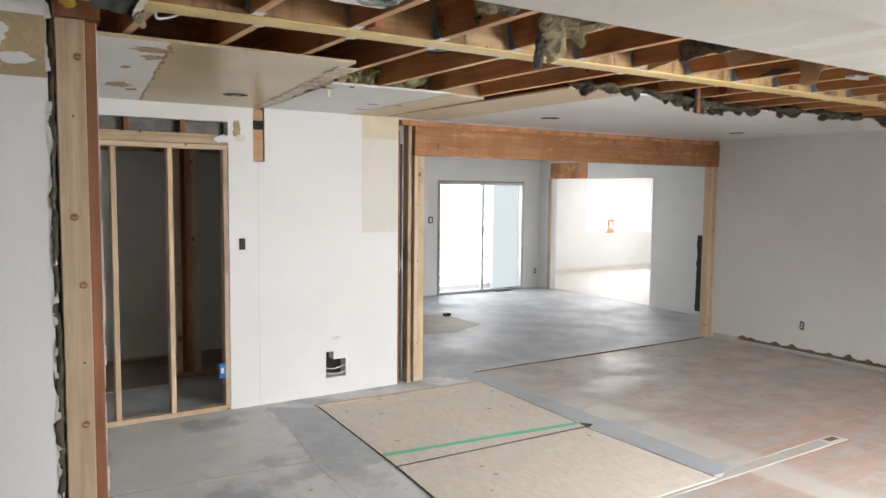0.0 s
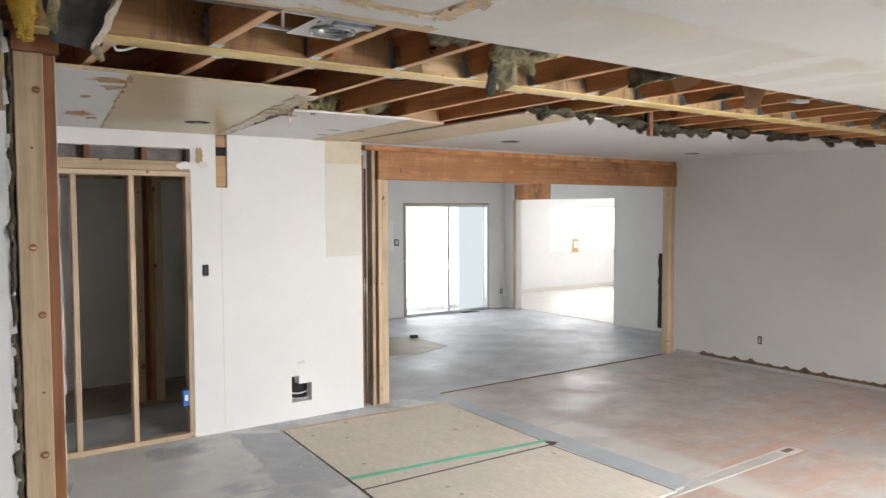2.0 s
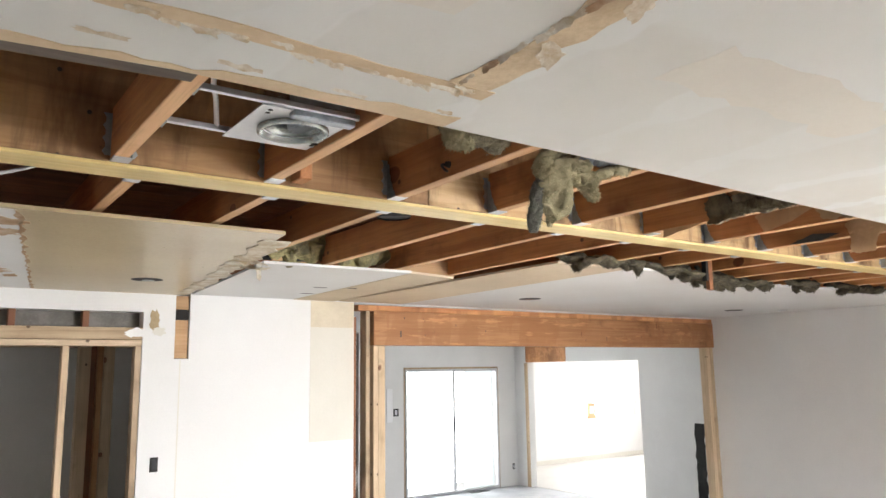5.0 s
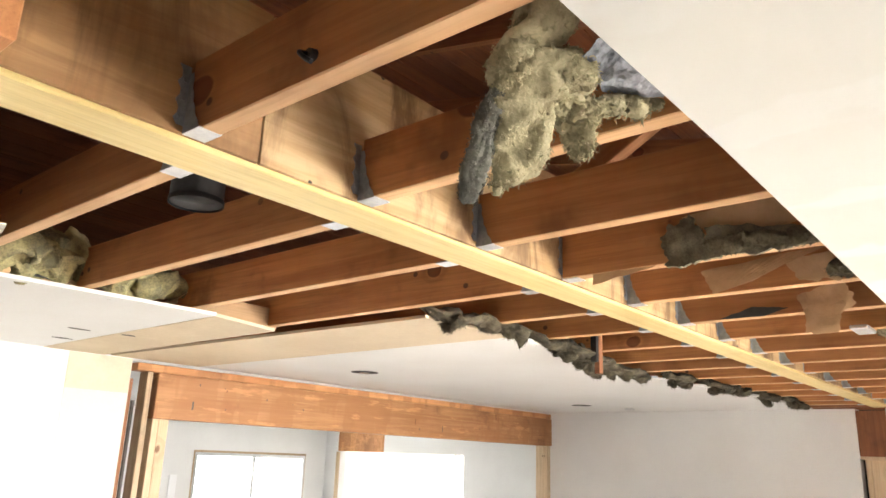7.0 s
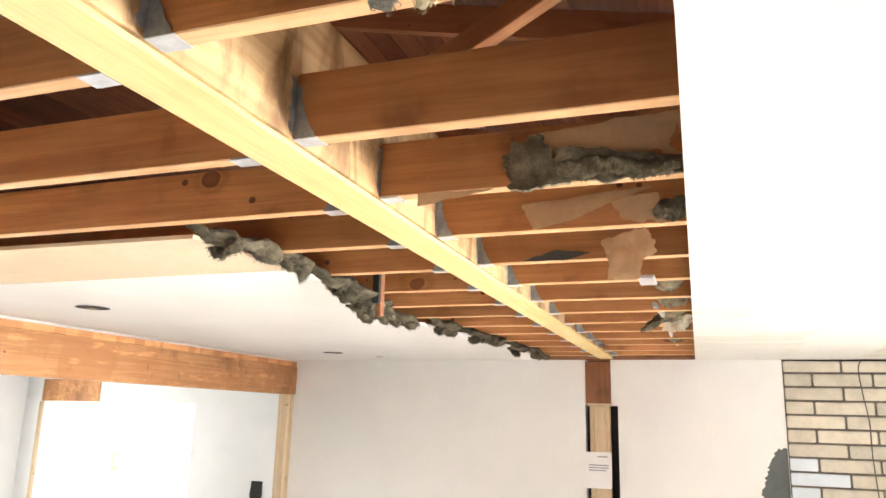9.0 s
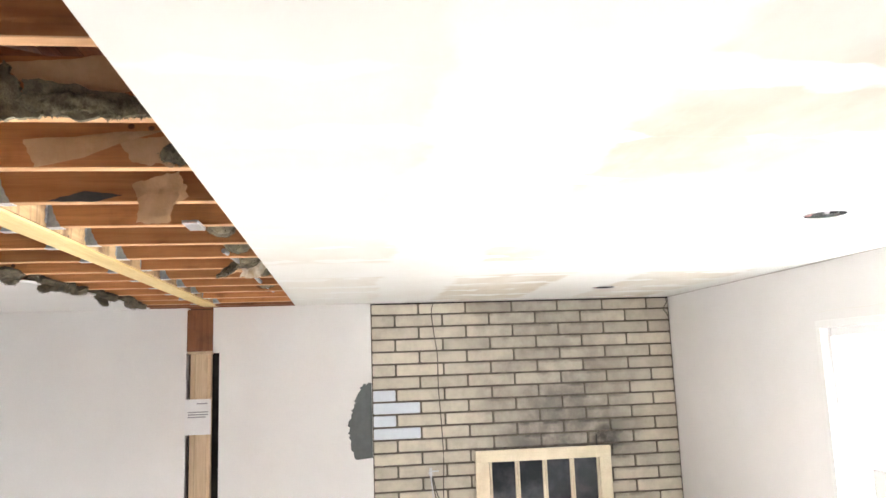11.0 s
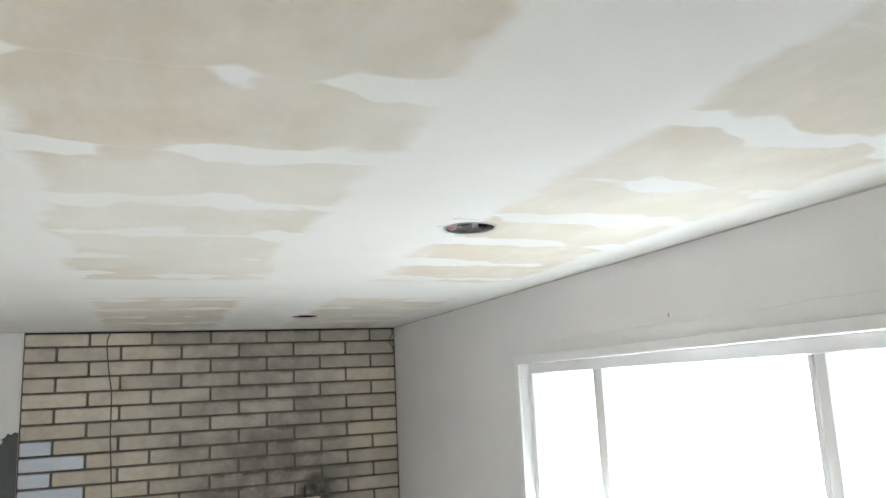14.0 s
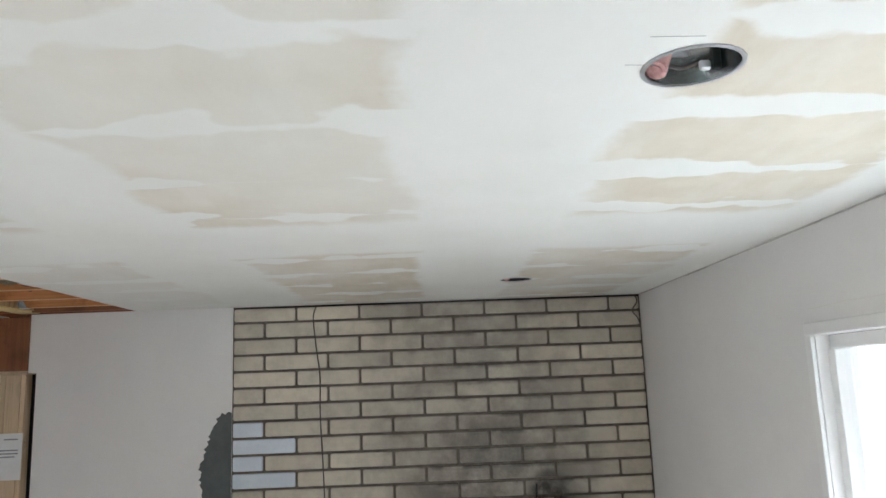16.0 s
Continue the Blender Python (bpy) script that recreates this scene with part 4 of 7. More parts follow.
def hanger(sign):
    """A folded steel joist hanger; sign -1 opens south, 1 north. Its origin lies on the beam's face under the joist."""
    root = thing("joist_hanger", "galvanised steel joist hanger nailed to the beam", "joist hanger", "joist hangers on the beam")
    y0, y1 = sorted((0.0, sign * 0.052))
    # light on the seat is put into its colour by a paler steel
    bm = bmesh.new()
    box(bm, -0.022, 0.022, y0, y1, -0.0025, -0.0005)
    part("seat", bm, GALV_BRIGHT, root, "zinc seat painted paler as if lit from below")
    for s in (-1, 1):
        xa = s * 0.0212
        out = []
        for k in range(9):
            z = -0.001 + 0.112 * k / 8
            w = 0.012 + 0.038 * (1 - k / 8) ** 2 + (0.002 if k % 2 else -0.001)
            out.append((sign * w, z))
        bm = bmesh.new()
        prism(bm, [(0.0, -0.001)] + out + [(0.0, 0.112)], 0, min(xa, xa + s * 0.0015), max(xa, xa + s * 0.0015))
        part("side_plate", bm, GALV, root)
        bm = bmesh.new()
        edge = []
        for k in range(11):
            z = 0.012 + 0.112 * k / 10
            edge.append((s * (0.0215 + 0.018 + (0.004 if k % 3 == 1 else -0.003)), z))
        prism(bm, [(s * 0.0215, 0.012)] + edge + [(s * 0.0215, 0.124)], 1, min(0, sign * 0.0018), max(0, sign * 0.0018))
        for z in (0.03, 0.06, 0.095):
            cyl(bm, (s * 0.032, 0, z), (s * 0.032, sign * 0.0045, z), 0.0045, 8)
        part("nailing_flange", bm, GALV, root)
    return root


south_hanger, north_hanger = hanger(-1), hanger(1)
for i, x in enumerate(JX):
    for h, dx, y in ((south_hanger, -0.012, BY0 - 0.0112), (north_hanger, 0.058, BY1 + 0.0112)):
        m = pose(x + dx, y, JB)
        if i == 1 and h is south_hanger:
            continue
        if i == 0:
            h.matrix_world = m
        else:
            copy_thing(h, m)

# rafters, and struts from the joists up to them
slope_s = (RIDGE_Z - EAVE_Z) / (RIDGE_Y + 0.9)
ang = math.degrees(math.atan(slope_s))
for i in range(12):
    x = -0.9 + 0.823 * i
    r_ob = tagged(new("roof_rafter", mesh_of("roof_rafter", bevelled(-0.019, 0.019, -0.2, 6.7, -0.145, -0.005, 0.002), RAFTER)), "dark red-brown roof rafter under the boards", "rafter", "rafters in the attic")
    r_ob.matrix_world = pose(x, -0.85, EAVE_Z, ang, 0, 0)
for i in (1, 4, 6, 8, 10, 12, 14):
    s_ob = tagged(new("attic_strut", mesh_of("attic_strut", bevelled(-0.019, 0.019, 0, 1.35, -0.045, 0.0, 0.002), STRUT)), "slanting orange fir strut nailed to a joist", "strut", "struts in the attic")
    s_ob.matrix_world = pose(JX[i + 2] + 0.03, 3.66, JT - 0.005, 29.5, 0, 180)
for x in (2.79, 4.02, 6.4):
    b = tagged(new("attic_brace", mesh_of("attic_brace", bevelled(-0.045, 0.045, 0, 1.25, -0.019, 0.019, 0.002), RAFTER)), "brown board braced across the attic", "brace", "braces in the attic")
    b.matrix_world = pose(x, 3.05, JT + 0.02, 30, 0, -38)

# blocking between joists at the broken rim
blocks = [(3.30, 3.72, 5.36, 0), (2.56, 2.86, 5.33, 0)]
for a, b, y, k in blocks:
    solid("joist_blocking", bevelled(a + 0.03, b + 0.01, y, y + 0.038, H + 0.014, H + 0.1, 0.002), BLOCK, "pale pine block nailed between two joists", "blocking", "blocks between joists")
bm = bevelled(XE - 0.045, XE - 0.004, YCUT + 0.01, 4.55, JB - 0.01, JT, 0.002)
solid("wall_ledger", bm, RAFTER, "brown ledger board along the end wall", "ledger")

# ---------------------------------------------------------------- end post in the east wall
post = thing("beam_post", "pine post under the beam in an opened wall", "post")
part("cap_block", bevelled(XE - 0.012, XE + 0.1, 3.909, 4.116, 2.052, 2.394, 0.003), REDSTUD, post, "red-brown fir header block")
part("bearing_plate", bevelled(XE - 0.008, XE + 0.1, 3.915, 4.112, 2.028, 2.051, 0.002), PLATE, post)
for a, b in ((3.926, 3.952), (3.953, 4.045), (4.046, 4.086)):
    part("stud", bevelled(XE + (0.004 if a < 3.95 else 0.0), XE + 0.09, a, b, 0.001, 2.027, 0.003), STUD, post)
note = thing("paper_notice", "white printed notice pinned to the pine post", "paper")
part("sheet", crumpled([(XE - 0.004, 4.126, 1.663), (XE - 0.004, 3.916, 1.663), (XE - 0.004, 3.918, 1.378), (XE - 0.004, 4.124, 1.378)], 5, 0.0015, 8, 0.001, 0.001), PAPER, note)
for k, (ya, yb, z) in enumerate(((3.945, 4.03, 1.622), (3.94, 4.10, 1.555), (3.94, 4.10, 1.535), (3.96, 4.10, 1.515))):
    bm = bmesh.new()
    box(bm, XE - 0.0085, XE - 0.0078, ya, yb, z, z + 0.009)
    part("print_line", bm, INK, note)

# ---------------------------------------------------------------- brick chimney breast
BR_Y0, BR_Y1, COURSE, LONG = -0.053, 2.605, 0.1042, 0.4085
FP_Y0, FP_Y1, FP_Z1 = 0.585, 1.757, 1.146
bricks = tagged(new("brick_wall"), "off-white brick chimney breast with dark joints and soot", "brick wall", kind="structure")
bm = bmesh.new()
sheet(bm, 0, XE - 0.004, XE - 0.001, BR_Y0, BR_Y1, 0, H - 0.001, [(FP_Y0 + 0.05, FP_Y1 - 0.05, 0.25, FP_Z1 - 0.05)])
part("mortar_bed", bm, MORTAR, bricks, "dark recessed mortar")
brick_meshes = {}


def brick_mesh(length, kind):
    key = (round(length, 3), kind)
    if key not in brick_meshes:
        bm = bmesh.new()
        hy, hz = length / 2 - 0.0078, COURSE / 2 - 0.0078 - (0.004 if kind == 2 else 0)
        loops = []
        for x, inset in ((0.004, 0.0), (-0.0085, 0.0), (-0.0125, 0.0022), (-0.0136, 0.0065)):
            loop = []
            for sy, sz, a0 in ((1, 1, 0), (-1, 1, 90), (-1, -1, 180), (1, -1, 270)):
                for k in range(3):
                    a, rr = math.radians(a0 + 45 * k), 0.010
                    loop.append(bm.verts.new((x, sy * (hy - rr) + (rr - inset) * math.cos(a), sz * (hz - rr) + (rr - inset) * math.sin(a))))
            loops.append(loop)
        for p, q in zip(loops, loops[1:]):
            for k in range(12):
                bm.faces.new((p[k], p[(k + 1) % 12], q[(k + 1) % 12], q[k]))
        bm.faces.new(loops[-1])
        brick_meshes[key] = mesh_of("brick", bm, BLUEBRICK if kind == 1 else BRICK)
    return brick_meshes[key]


rng = random.Random(2)
row = 0
ztop = H
while ztop > 0.1:
    z = ztop - COURSE / 2
    y = BR_Y1
    first = True
    n_in = 0
    while y > BR_Y0 + 0.02:
        length = LONG / 2 if (first and row % 2 == 1) else LONG
        first = False
        ya = max(BR_Y0, y - length)
        pieces = [(ya, y)]
        if z - COURSE / 2 < FP_Z1 - 0.01:
            pieces = [p for p in ((max(ya, FP_Y1 - 0.012), y), (ya, min(y, FP_Y0 + 0.012))) if p[1] - p[0] > 0.03]
        for p in pieces:
            kind = 1 if (row in (7, 8, 9, 10) and n_in == 0) else 2 if row == 0 else 0
            o = new("brick", brick_mesh(p[1] - p[0], kind))
            o.parent = bricks
            o.matrix_world = pose(XE - 0.002 + rng.uniform(-0.002, 0.002), (p[0] + p[1]) / 2, z - (0.004 if row == 0 else 0), rng.uniform(-0.3, 0.3), 0, 0)
        n_in += 1
        y -= length
    ztop -= COURSE
    row += 1
# black strip paints the shadow gap between the top course and the ceiling
bm = bmesh.new()
box(bm, XE - 0.0062, XE - 0.0042, BR_Y0, BR_Y1, H - 0.0115, H - 0.0015)
structure("brick_ceiling_gap", bm, BLACK, "narrow black strip for the shaded gap between brick and ceiling", "gap")
# crack and corner shade along the wall top, drawn as a thin grey strip
bm = bmesh.new()
rng = random.Random(17)
x = XW + 0.01
while x < XE - 0.02:
    x2 = min(XE - 0.015, x + rng.uniform(0.15, 0.4))
    box(bm, x, x2, YS + 0.0005, YS + rng.uniform(0.003, 0.006), H - rng.uniform(0.005, 0.009), H - 0.0006)
    x = x2 + 0.0005
structure("wall_ceiling_crack", bm, CRACK, "thin grey strip for the crack and shade between window wall and ceiling", "gap")
fire = thing("fireplace_insert", "brass framed fireplace screen with smoked glass doors", "fireplace")
bm = bmesh.new()
box(bm, XE - 0.001, XE + 0.35, FP_Y0 + 0.06, FP_Y1 - 0.06, 0.26, FP_Z1 - 0.06)
part("firebox", bm, BLACKMETAL, fire, "black firebox")
FX = XE - 0.055
part("top_rail", bevelled(FX, XE - 0.016, FP_Y0, FP_Y1, FP_Z1 - 0.095, FP_Z1, 0.004, 2), BRASS, fire)
part("bottom_rail", bevelled(FX, XE - 0.016, FP_Y0, FP_Y1, 0.25, 0.33, 0.004, 2), BRASS, fire)
for a, b in ((FP_Y0, FP_Y0 + 0.105), (FP_Y1 - 0.115, FP_Y1)):
    part("side_rail", bevelled(FX, XE - 0.016, a, b, 0.331, FP_Z1 - 0.096, 0.004, 2), BRASS, fire)
gy0, gy1 = FP_Y0 + 0.108, FP_Y1 - 0.118
pw = (gy1 - gy0) / 4
for k in range(4):
    a, b = gy0 + k * pw, gy0 + (k + 1) * pw
    door = part("glass_door", bevelled(FX + 0.016, FX + 0.021, a + 0.004, b - 0.004, 0.336, FP_Z1 - 0.1, 0.001), FIREGLASS, fire, "smoked glass door leaf")
    for c in (a + 0.002, b - 0.02):
        part("stile", bevelled(FX + 0.008, FX + 0.026, c, c + 0.018, 0.334, FP_Z1 - 0.098, 0.002), BRASS, door, "thin brass stile")
part("damper_rod", wire([(XE - 0.03, 0.70, 1.147), (XE - 0.03, 0.697, 1.2), (XE - 0.026, 0.695, 1.235)], 0.006), BLACKMETAL, fire)

# gas key and wires beside the fire
gas = thing("gas_valve", "small tarnished gas valve with hanging leads", "valve")
bm = bmesh.new()
cyl(bm, (XE - 0.014, 2.135, 0.985), (XE - 0.07, 2.135, 0.985), 0.016, 12)
cyl(bm, (XE - 0.055, 2.135, 0.96), (XE - 0.055, 2.135, 1.03), 0.011, 10)
part("body", bm, ALU, gas)
part("key", bevelled(XE - 0.075, XE - 0.062, 2.07, 2.15, 1.0, 1.012, 0.003), ALU, gas)
for k in range(3):
    part("lead", wire([(XE - 0.055, 2.135 - 0.008 * k, 0.96), (XE - 0.06, 2.12 - 0.02 * k, 0.80), (XE - 0.05, 2.10 - 0.05 * k, 0.6), (XE - 0.045, 2.10 - 0.06 * k, 0.3)], 0.005), CABLE if k else ALU, gas)
solid("wall_cable", wire([(XE - 0.019, 2.06, 2.405), (XE - 0.020, 2.085, 2.33), (XE - 0.018, 2.07, 2.15), (XE - 0.021, 2.045, 1.95), (XE - 0.018, 2.045, 1.7), (XE - 0.02, 2.03, 1.4), (XE - 0.019, 2.02, 1.1), (XE - 0.019, 2.03, 0.8), (XE - 0.019, 2.02, 0.4)], 0.0045), CABLE, "thin dark cable running down the brick", "cable")
solid("corner_cable", wire([(XE - 0.02, -0.02, 2.40), (XE - 0.03, -0.03, 2.36), (XE - 0.02, 0.0, 2.30), (XE - 0.022, -0.03, 2.25), (XE - 0.02, -0.045, 2.2)], 0.004), CABLE, "short dark wire in the brick's corner", "cable")

# slate test patch on the wall
rng = random.Random(21)
out = []
for k in range(40):
    z = 1.12 + 0.60 * k / 39
    w = 0.138 + 0.055 * math.sin(math.pi * min(1, k / 30)) + rng.uniform(-0.012, 0.012) - (0.06 * max(0, (k - 30) / 9) ** 1.5)
    out.append((BR_Y1 + 0.006 + w, z))
out += [(BR_Y1 + 0.006 + 0.06 - 0.02 * i, 1.735 + rng.uniform(-0.01, 0.012)) for i in range(3)]
bm = bmesh.new()
prism(bm, [(BR_Y1 + 0.003, 1.13)] + out + [(BR_Y1 + 0.003, 1.74)], 0, XE - 0.0025, XE - 0.0005)
solid("paint_swatch", bm, SWATCH, "dark slate paint patch brushed on white wall", "paint patch")

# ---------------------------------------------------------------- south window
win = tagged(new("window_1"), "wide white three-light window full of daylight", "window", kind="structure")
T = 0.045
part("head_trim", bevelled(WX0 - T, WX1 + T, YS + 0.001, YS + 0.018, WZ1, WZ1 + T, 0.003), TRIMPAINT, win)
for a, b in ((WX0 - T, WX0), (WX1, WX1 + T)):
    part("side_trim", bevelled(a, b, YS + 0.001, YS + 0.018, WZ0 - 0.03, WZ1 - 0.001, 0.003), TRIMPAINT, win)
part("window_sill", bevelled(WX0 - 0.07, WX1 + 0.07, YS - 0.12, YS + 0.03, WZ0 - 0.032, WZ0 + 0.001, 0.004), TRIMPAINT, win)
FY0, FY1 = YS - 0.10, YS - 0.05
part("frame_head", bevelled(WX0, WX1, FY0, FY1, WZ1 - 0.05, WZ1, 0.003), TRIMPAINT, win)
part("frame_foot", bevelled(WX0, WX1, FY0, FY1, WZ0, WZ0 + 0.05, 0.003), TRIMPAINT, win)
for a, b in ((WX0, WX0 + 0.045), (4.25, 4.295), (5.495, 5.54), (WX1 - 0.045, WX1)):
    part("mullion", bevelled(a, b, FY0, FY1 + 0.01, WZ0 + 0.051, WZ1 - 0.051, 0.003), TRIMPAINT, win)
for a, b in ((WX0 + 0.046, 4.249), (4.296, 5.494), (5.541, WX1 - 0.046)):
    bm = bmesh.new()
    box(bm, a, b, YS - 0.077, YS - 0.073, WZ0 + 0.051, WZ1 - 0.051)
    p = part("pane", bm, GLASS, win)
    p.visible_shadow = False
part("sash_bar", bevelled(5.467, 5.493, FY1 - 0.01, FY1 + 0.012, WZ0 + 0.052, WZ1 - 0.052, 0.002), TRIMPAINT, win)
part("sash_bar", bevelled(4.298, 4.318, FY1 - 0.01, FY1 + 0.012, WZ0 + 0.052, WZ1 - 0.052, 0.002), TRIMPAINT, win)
rng = random.Random(31)
pts = [(6.2 - 2.6 * k / 30, YS + 0.001, 2.112 + 0.012 * k / 30 + rng.uniform(-0.004, 0.004)) for k in range(31)]
solid("plaster_crack", wire(pts, 0.0009, 5, 2), BEIGE_PALE, "hairline crack in the plaster above the window", "crack")
solid("wall_chip", bevelled(4.906, 4.913, YS + 0.0005, YS + 0.003, 2.138, 2.156, 0.001), BROWNPAPER, "small dark nick in the white wall", "wall chip")
for k, dy in enumerate((0.03, 0.046)):
    s = solid("drywall_sheet", bevelled(3.31 + 0.03 * k, 5.752 - 0.012 * k, 0, 0.0125, 0, 1.258, 0.002), GREYWALL, "grey drywall sheet stood on edge below window", "drywall sheet", "drywall sheets under the window")
    s.matrix_world = pose(0, dy + 0.03 * 0, 0.0, 0.6, 0, 0)
solid("orange_spirit_level", bevelled(3.35, 3.93, 0.02, 0.07, 1.2585, 1.285, 0.003), ORANGE, "orange plastic level on the drywall edge", "spirit level")

# ---------------------------------------------------------------- sliding door
slide = tagged(new("door_1"), "aluminium sliding glass door to the white outside", "sliding door", kind="structure")
DY0, DY1 = 11.53, 11.60
part("door_head", bevelled(SX0, SX1, DY0, DY1, SZ1 - 0.04, SZ1, 0.003), ALU, slide)
part("door_track", bevelled(SX0, SX1, DY0, DY1, 0.0, 0.045, 0.003), ALU, slide)
for a, b in ((SX0, SX0 + 0.035), (8.185, 8.235), (SX1 - 0.035, SX1)):
    part("door_stile", bevelled(a, b, DY0, DY1, 0.046, SZ1 - 0.041, 0.003), ALU, slide)
for a, b, y in ((SX0 + 0.036, 8.184, 11.575), (8.236, SX1 - 0.036, 11.555)):
    bm = bmesh.new()
    box(bm, a, b, y, y + 0.004, 0.046, SZ1 - 0.041)
    p = part("pane", bm, GLASS, slide)
    p.visible_shadow = False
part("handle", bevelled(8.192, 8.212, DY0 - 0.025, DY0 - 0.001, 0.95, 1.15, 0.004), BLACKMETAL, slide, "dark pull handle")
# dark gap of the stripped casing round the door
bm = bmesh.new()
for a in ((SX0 - 0.022, SX0 - 0.001, 0.0, SZ1 + 0.03), (SX1 + 0.001, SX1 + 0.018, 0.0, SZ1 + 0.03), (SX0 - 0.001, SX1 + 0.001, SZ1 + 0.002, SZ1 + 0.03)):
    box(bm, a[0], a[1], 11.540, 11.544, a[2], a[3])
structure("door_casing_gap", bm, OLDSTUD, "raw gap where the casing was pulled off", "trim")

# bright room windows; the one in the end wall is assumed
for nm, along in (("window_2", 0), ("window_3", 1)):
    w = tagged(new(nm), "bright window of the end room", "window", kind="structure")
    for u0, u1, z0, z1 in ((0, 1, 0.84, 0.89), (0, 1, 1.85, 1.9), (0, 0.05, 0.891, 1.849), (0.95, 1, 0.891, 1.849)):
        p, q = ((12.13, 2.22), (8.9, 2.5))[along]
        a, b = p + q * u0, p + q * u1
        part("frame_bar", bevelled(*((a, b, 13.14, 13.2) if along == 0 else (14.52, 14.58, a, b)), z0, z1, 0.003), TRIMPAINT, w)
bm = bmesh.new()
box(bm, 9.63, 14.49, 13.105, 13.119, 0.003, 0.085)
structure("baseboard_bright_room", bm, BEIGE_PALE, "cream baseboard of the sunlit end room", "trim")
card = thing("cardboard_sheet", "brown cardboard with pale label leaning at bright window", "cardboard")
part("sheet", bevelled(12.80, 13.02, 13.085, 13.115, 0.842, 1.16, 0.004), KRAFT, card)
part("label", bevelled(12.85, 12.975, 13.0815, 13.0845, 0.94, 1.09, 0.001), PAPER, card, "pale paper label")

# ---------------------------------------------------------------- big opening in the north wall
head = thing("opening_header", "old reddish fir header over the wide opening", "header beam")
part("header_board", bevelled(4.062, XE - 0.001, YN - 0.012, YN + 0.09, 2.084, 2.345, 0.003), HEADER, head)
part("top_plate", bevelled(3.93, XE - 0.001, YN - 0.004, YN + 0.09, 2.347, 2.392, 0.003), HEADER, head)
rng = random.Random(6)
for k in range(16):
    x = rng.uniform(4.15, 8.25)
    z = rng.uniform(2.12, 2.31)
    tall = rng.choice((0.008, 0.01, 0.014, 0.05))
    part("nail_scar", bevelled(x, x + rng.uniform(0.004, 0.012), YN - 0.0138, YN - 0.011, z, min(2.34, z + tall), 0.001), DARKGAP if k % 3 else REDSTUD, head, "dark scar where old board was nailed")
for a, b, y in ((4.066, 4.106, YN), (4.108, 4.172, YN + 0.004)):
    solid("jamb_stud", bevelled(a, b, y, YN + 0.09, 0, 2.083, 0.003), STUD, "new pine stud beside the wide opening", "stud", "studs beside the opening")
solid("jamb_board", bevelled(3.995, 4.03, YN - 0.008, YN + 0.085, 0, 2.345, 0.003), OLDSTUD, "thin pale board standing beside the jamb", "board")
solid("old_stud", bevelled(3.897, 3.932, YN + 0.03, YN + 0.11, 0, 2.30, 0.003), REDSTUD, "old brown stud inside the cut wall", "stud", "studs beside the opening")
solid("conduit", wire([(3.955, YN + 0.05, 2.18), (3.955, YN + 0.052, 1.2), (3.955, YN + 0.05, 0.02)], 0.011, 8), CABLE, "dark conduit standing in the cut wall", "conduit")
for a, b in ((8.225, 8.285), (8.287, 8.345)):
    solid("jamb_stud", bevelled(a, b, YN - 0.002, YN + 0.09, 0, 2.083, 0.003), STUD if a < 8.25 else OLDSTUD, "pine stud beside the wide opening", "stud", "studs beside the opening")
bm = bmesh.new()
rng = random.Random(19)
o = ragged((4.75, YN - 0.004), (8.22, YN - 0.016), 0.12, 0.006, rng) + ragged((8.22, YN + 0.012), (4.75, YN + 0.004), 0.12, 0.006, rng)
prism(bm, o, 2, 0.0, 0.008)
structure("threshold_strip", bm, DARKPAPER, "dark line where the old wall stood", "trim")

# beige bare patches on the drywall
def patch(name, x0, x1, y, z0, z1, mat, label, d=0.003):
    bm = bmesh.new()
    box(bm, x0, x1, y - d, y - 0.0004, z0, z1)
    return structure(name, bm, mat, label, "wall patch")


patch("wall_patch_tan", 3.537, 3.893, YN, 2.212, 2.405, BEIGE, "bare tan strip of drywall paper under the ceiling")
patch("wall_patch_cream", 3.537, 3.893, YN, 1.395, 2.211, BEIGE_PALE, "cream unpainted patch of wall")
patch("wall_patch_stub", XW, 0.867, 3.862, 2.13, 2.33, OLDTAN, "bare tan strip on the wall stub")
patch("wall_seam", 2.608, 2.616, YN, 0.02, 1.98, BEIGE_PALE, "faint vertical joint in the drywall", 0.0015)
for k, (x, z, w, h) in enumerate(((0.70, 2.245, 0.05, 0.035), (0.78, 2.185, 0.055, 0.022), (0.60, 2.22, 0.03, 0.03), (0.74, 2.275, 0.022, 0.02), (0.66, 2.17, 0.02, 0.012))):
    rng = random.Random(330 + k)
    bm = bmesh.new()
    prism(bm, [(x + w * rng.uniform(0.6, 1.1) * math.cos(i * 0.42), z + h * rng.uniform(0.6, 1.1) * math.sin(i * 0.42)) for i in range(15)], 1, 3.8572, 3.8587)
    structure("filler_spot", bm, WHITE, "rough dab of white filler", "wall patch")
for k, (x, z, w, h, mat, lab) in enumerate(((2.33, 2.15, 0.085, 0.034, WHITE, "white filler smeared over the header's end"), (2.44, 2.235, 0.035, 0.075, OLDTAN, "torn tan paper beside the closet header"), (2.47, 2.16, 0.05, 0.03, BEIGE_PALE, "scraped cream paint beside the closet"))):
    rng = random.Random(340 + k)
    bm = bmesh.new()
    prism(bm, [(x + w * rng.uniform(0.65, 1.1) * math.cos(i * 0.3), z + h * rng.uniform(0.65, 1.1) * math.sin(i * 0.3)) for i in range(21)], 1, YN - 0.0052 - 0.0004 * k, YN - 0.0036)
    structure("wall_scar", bm, mat, lab, "wall patch")
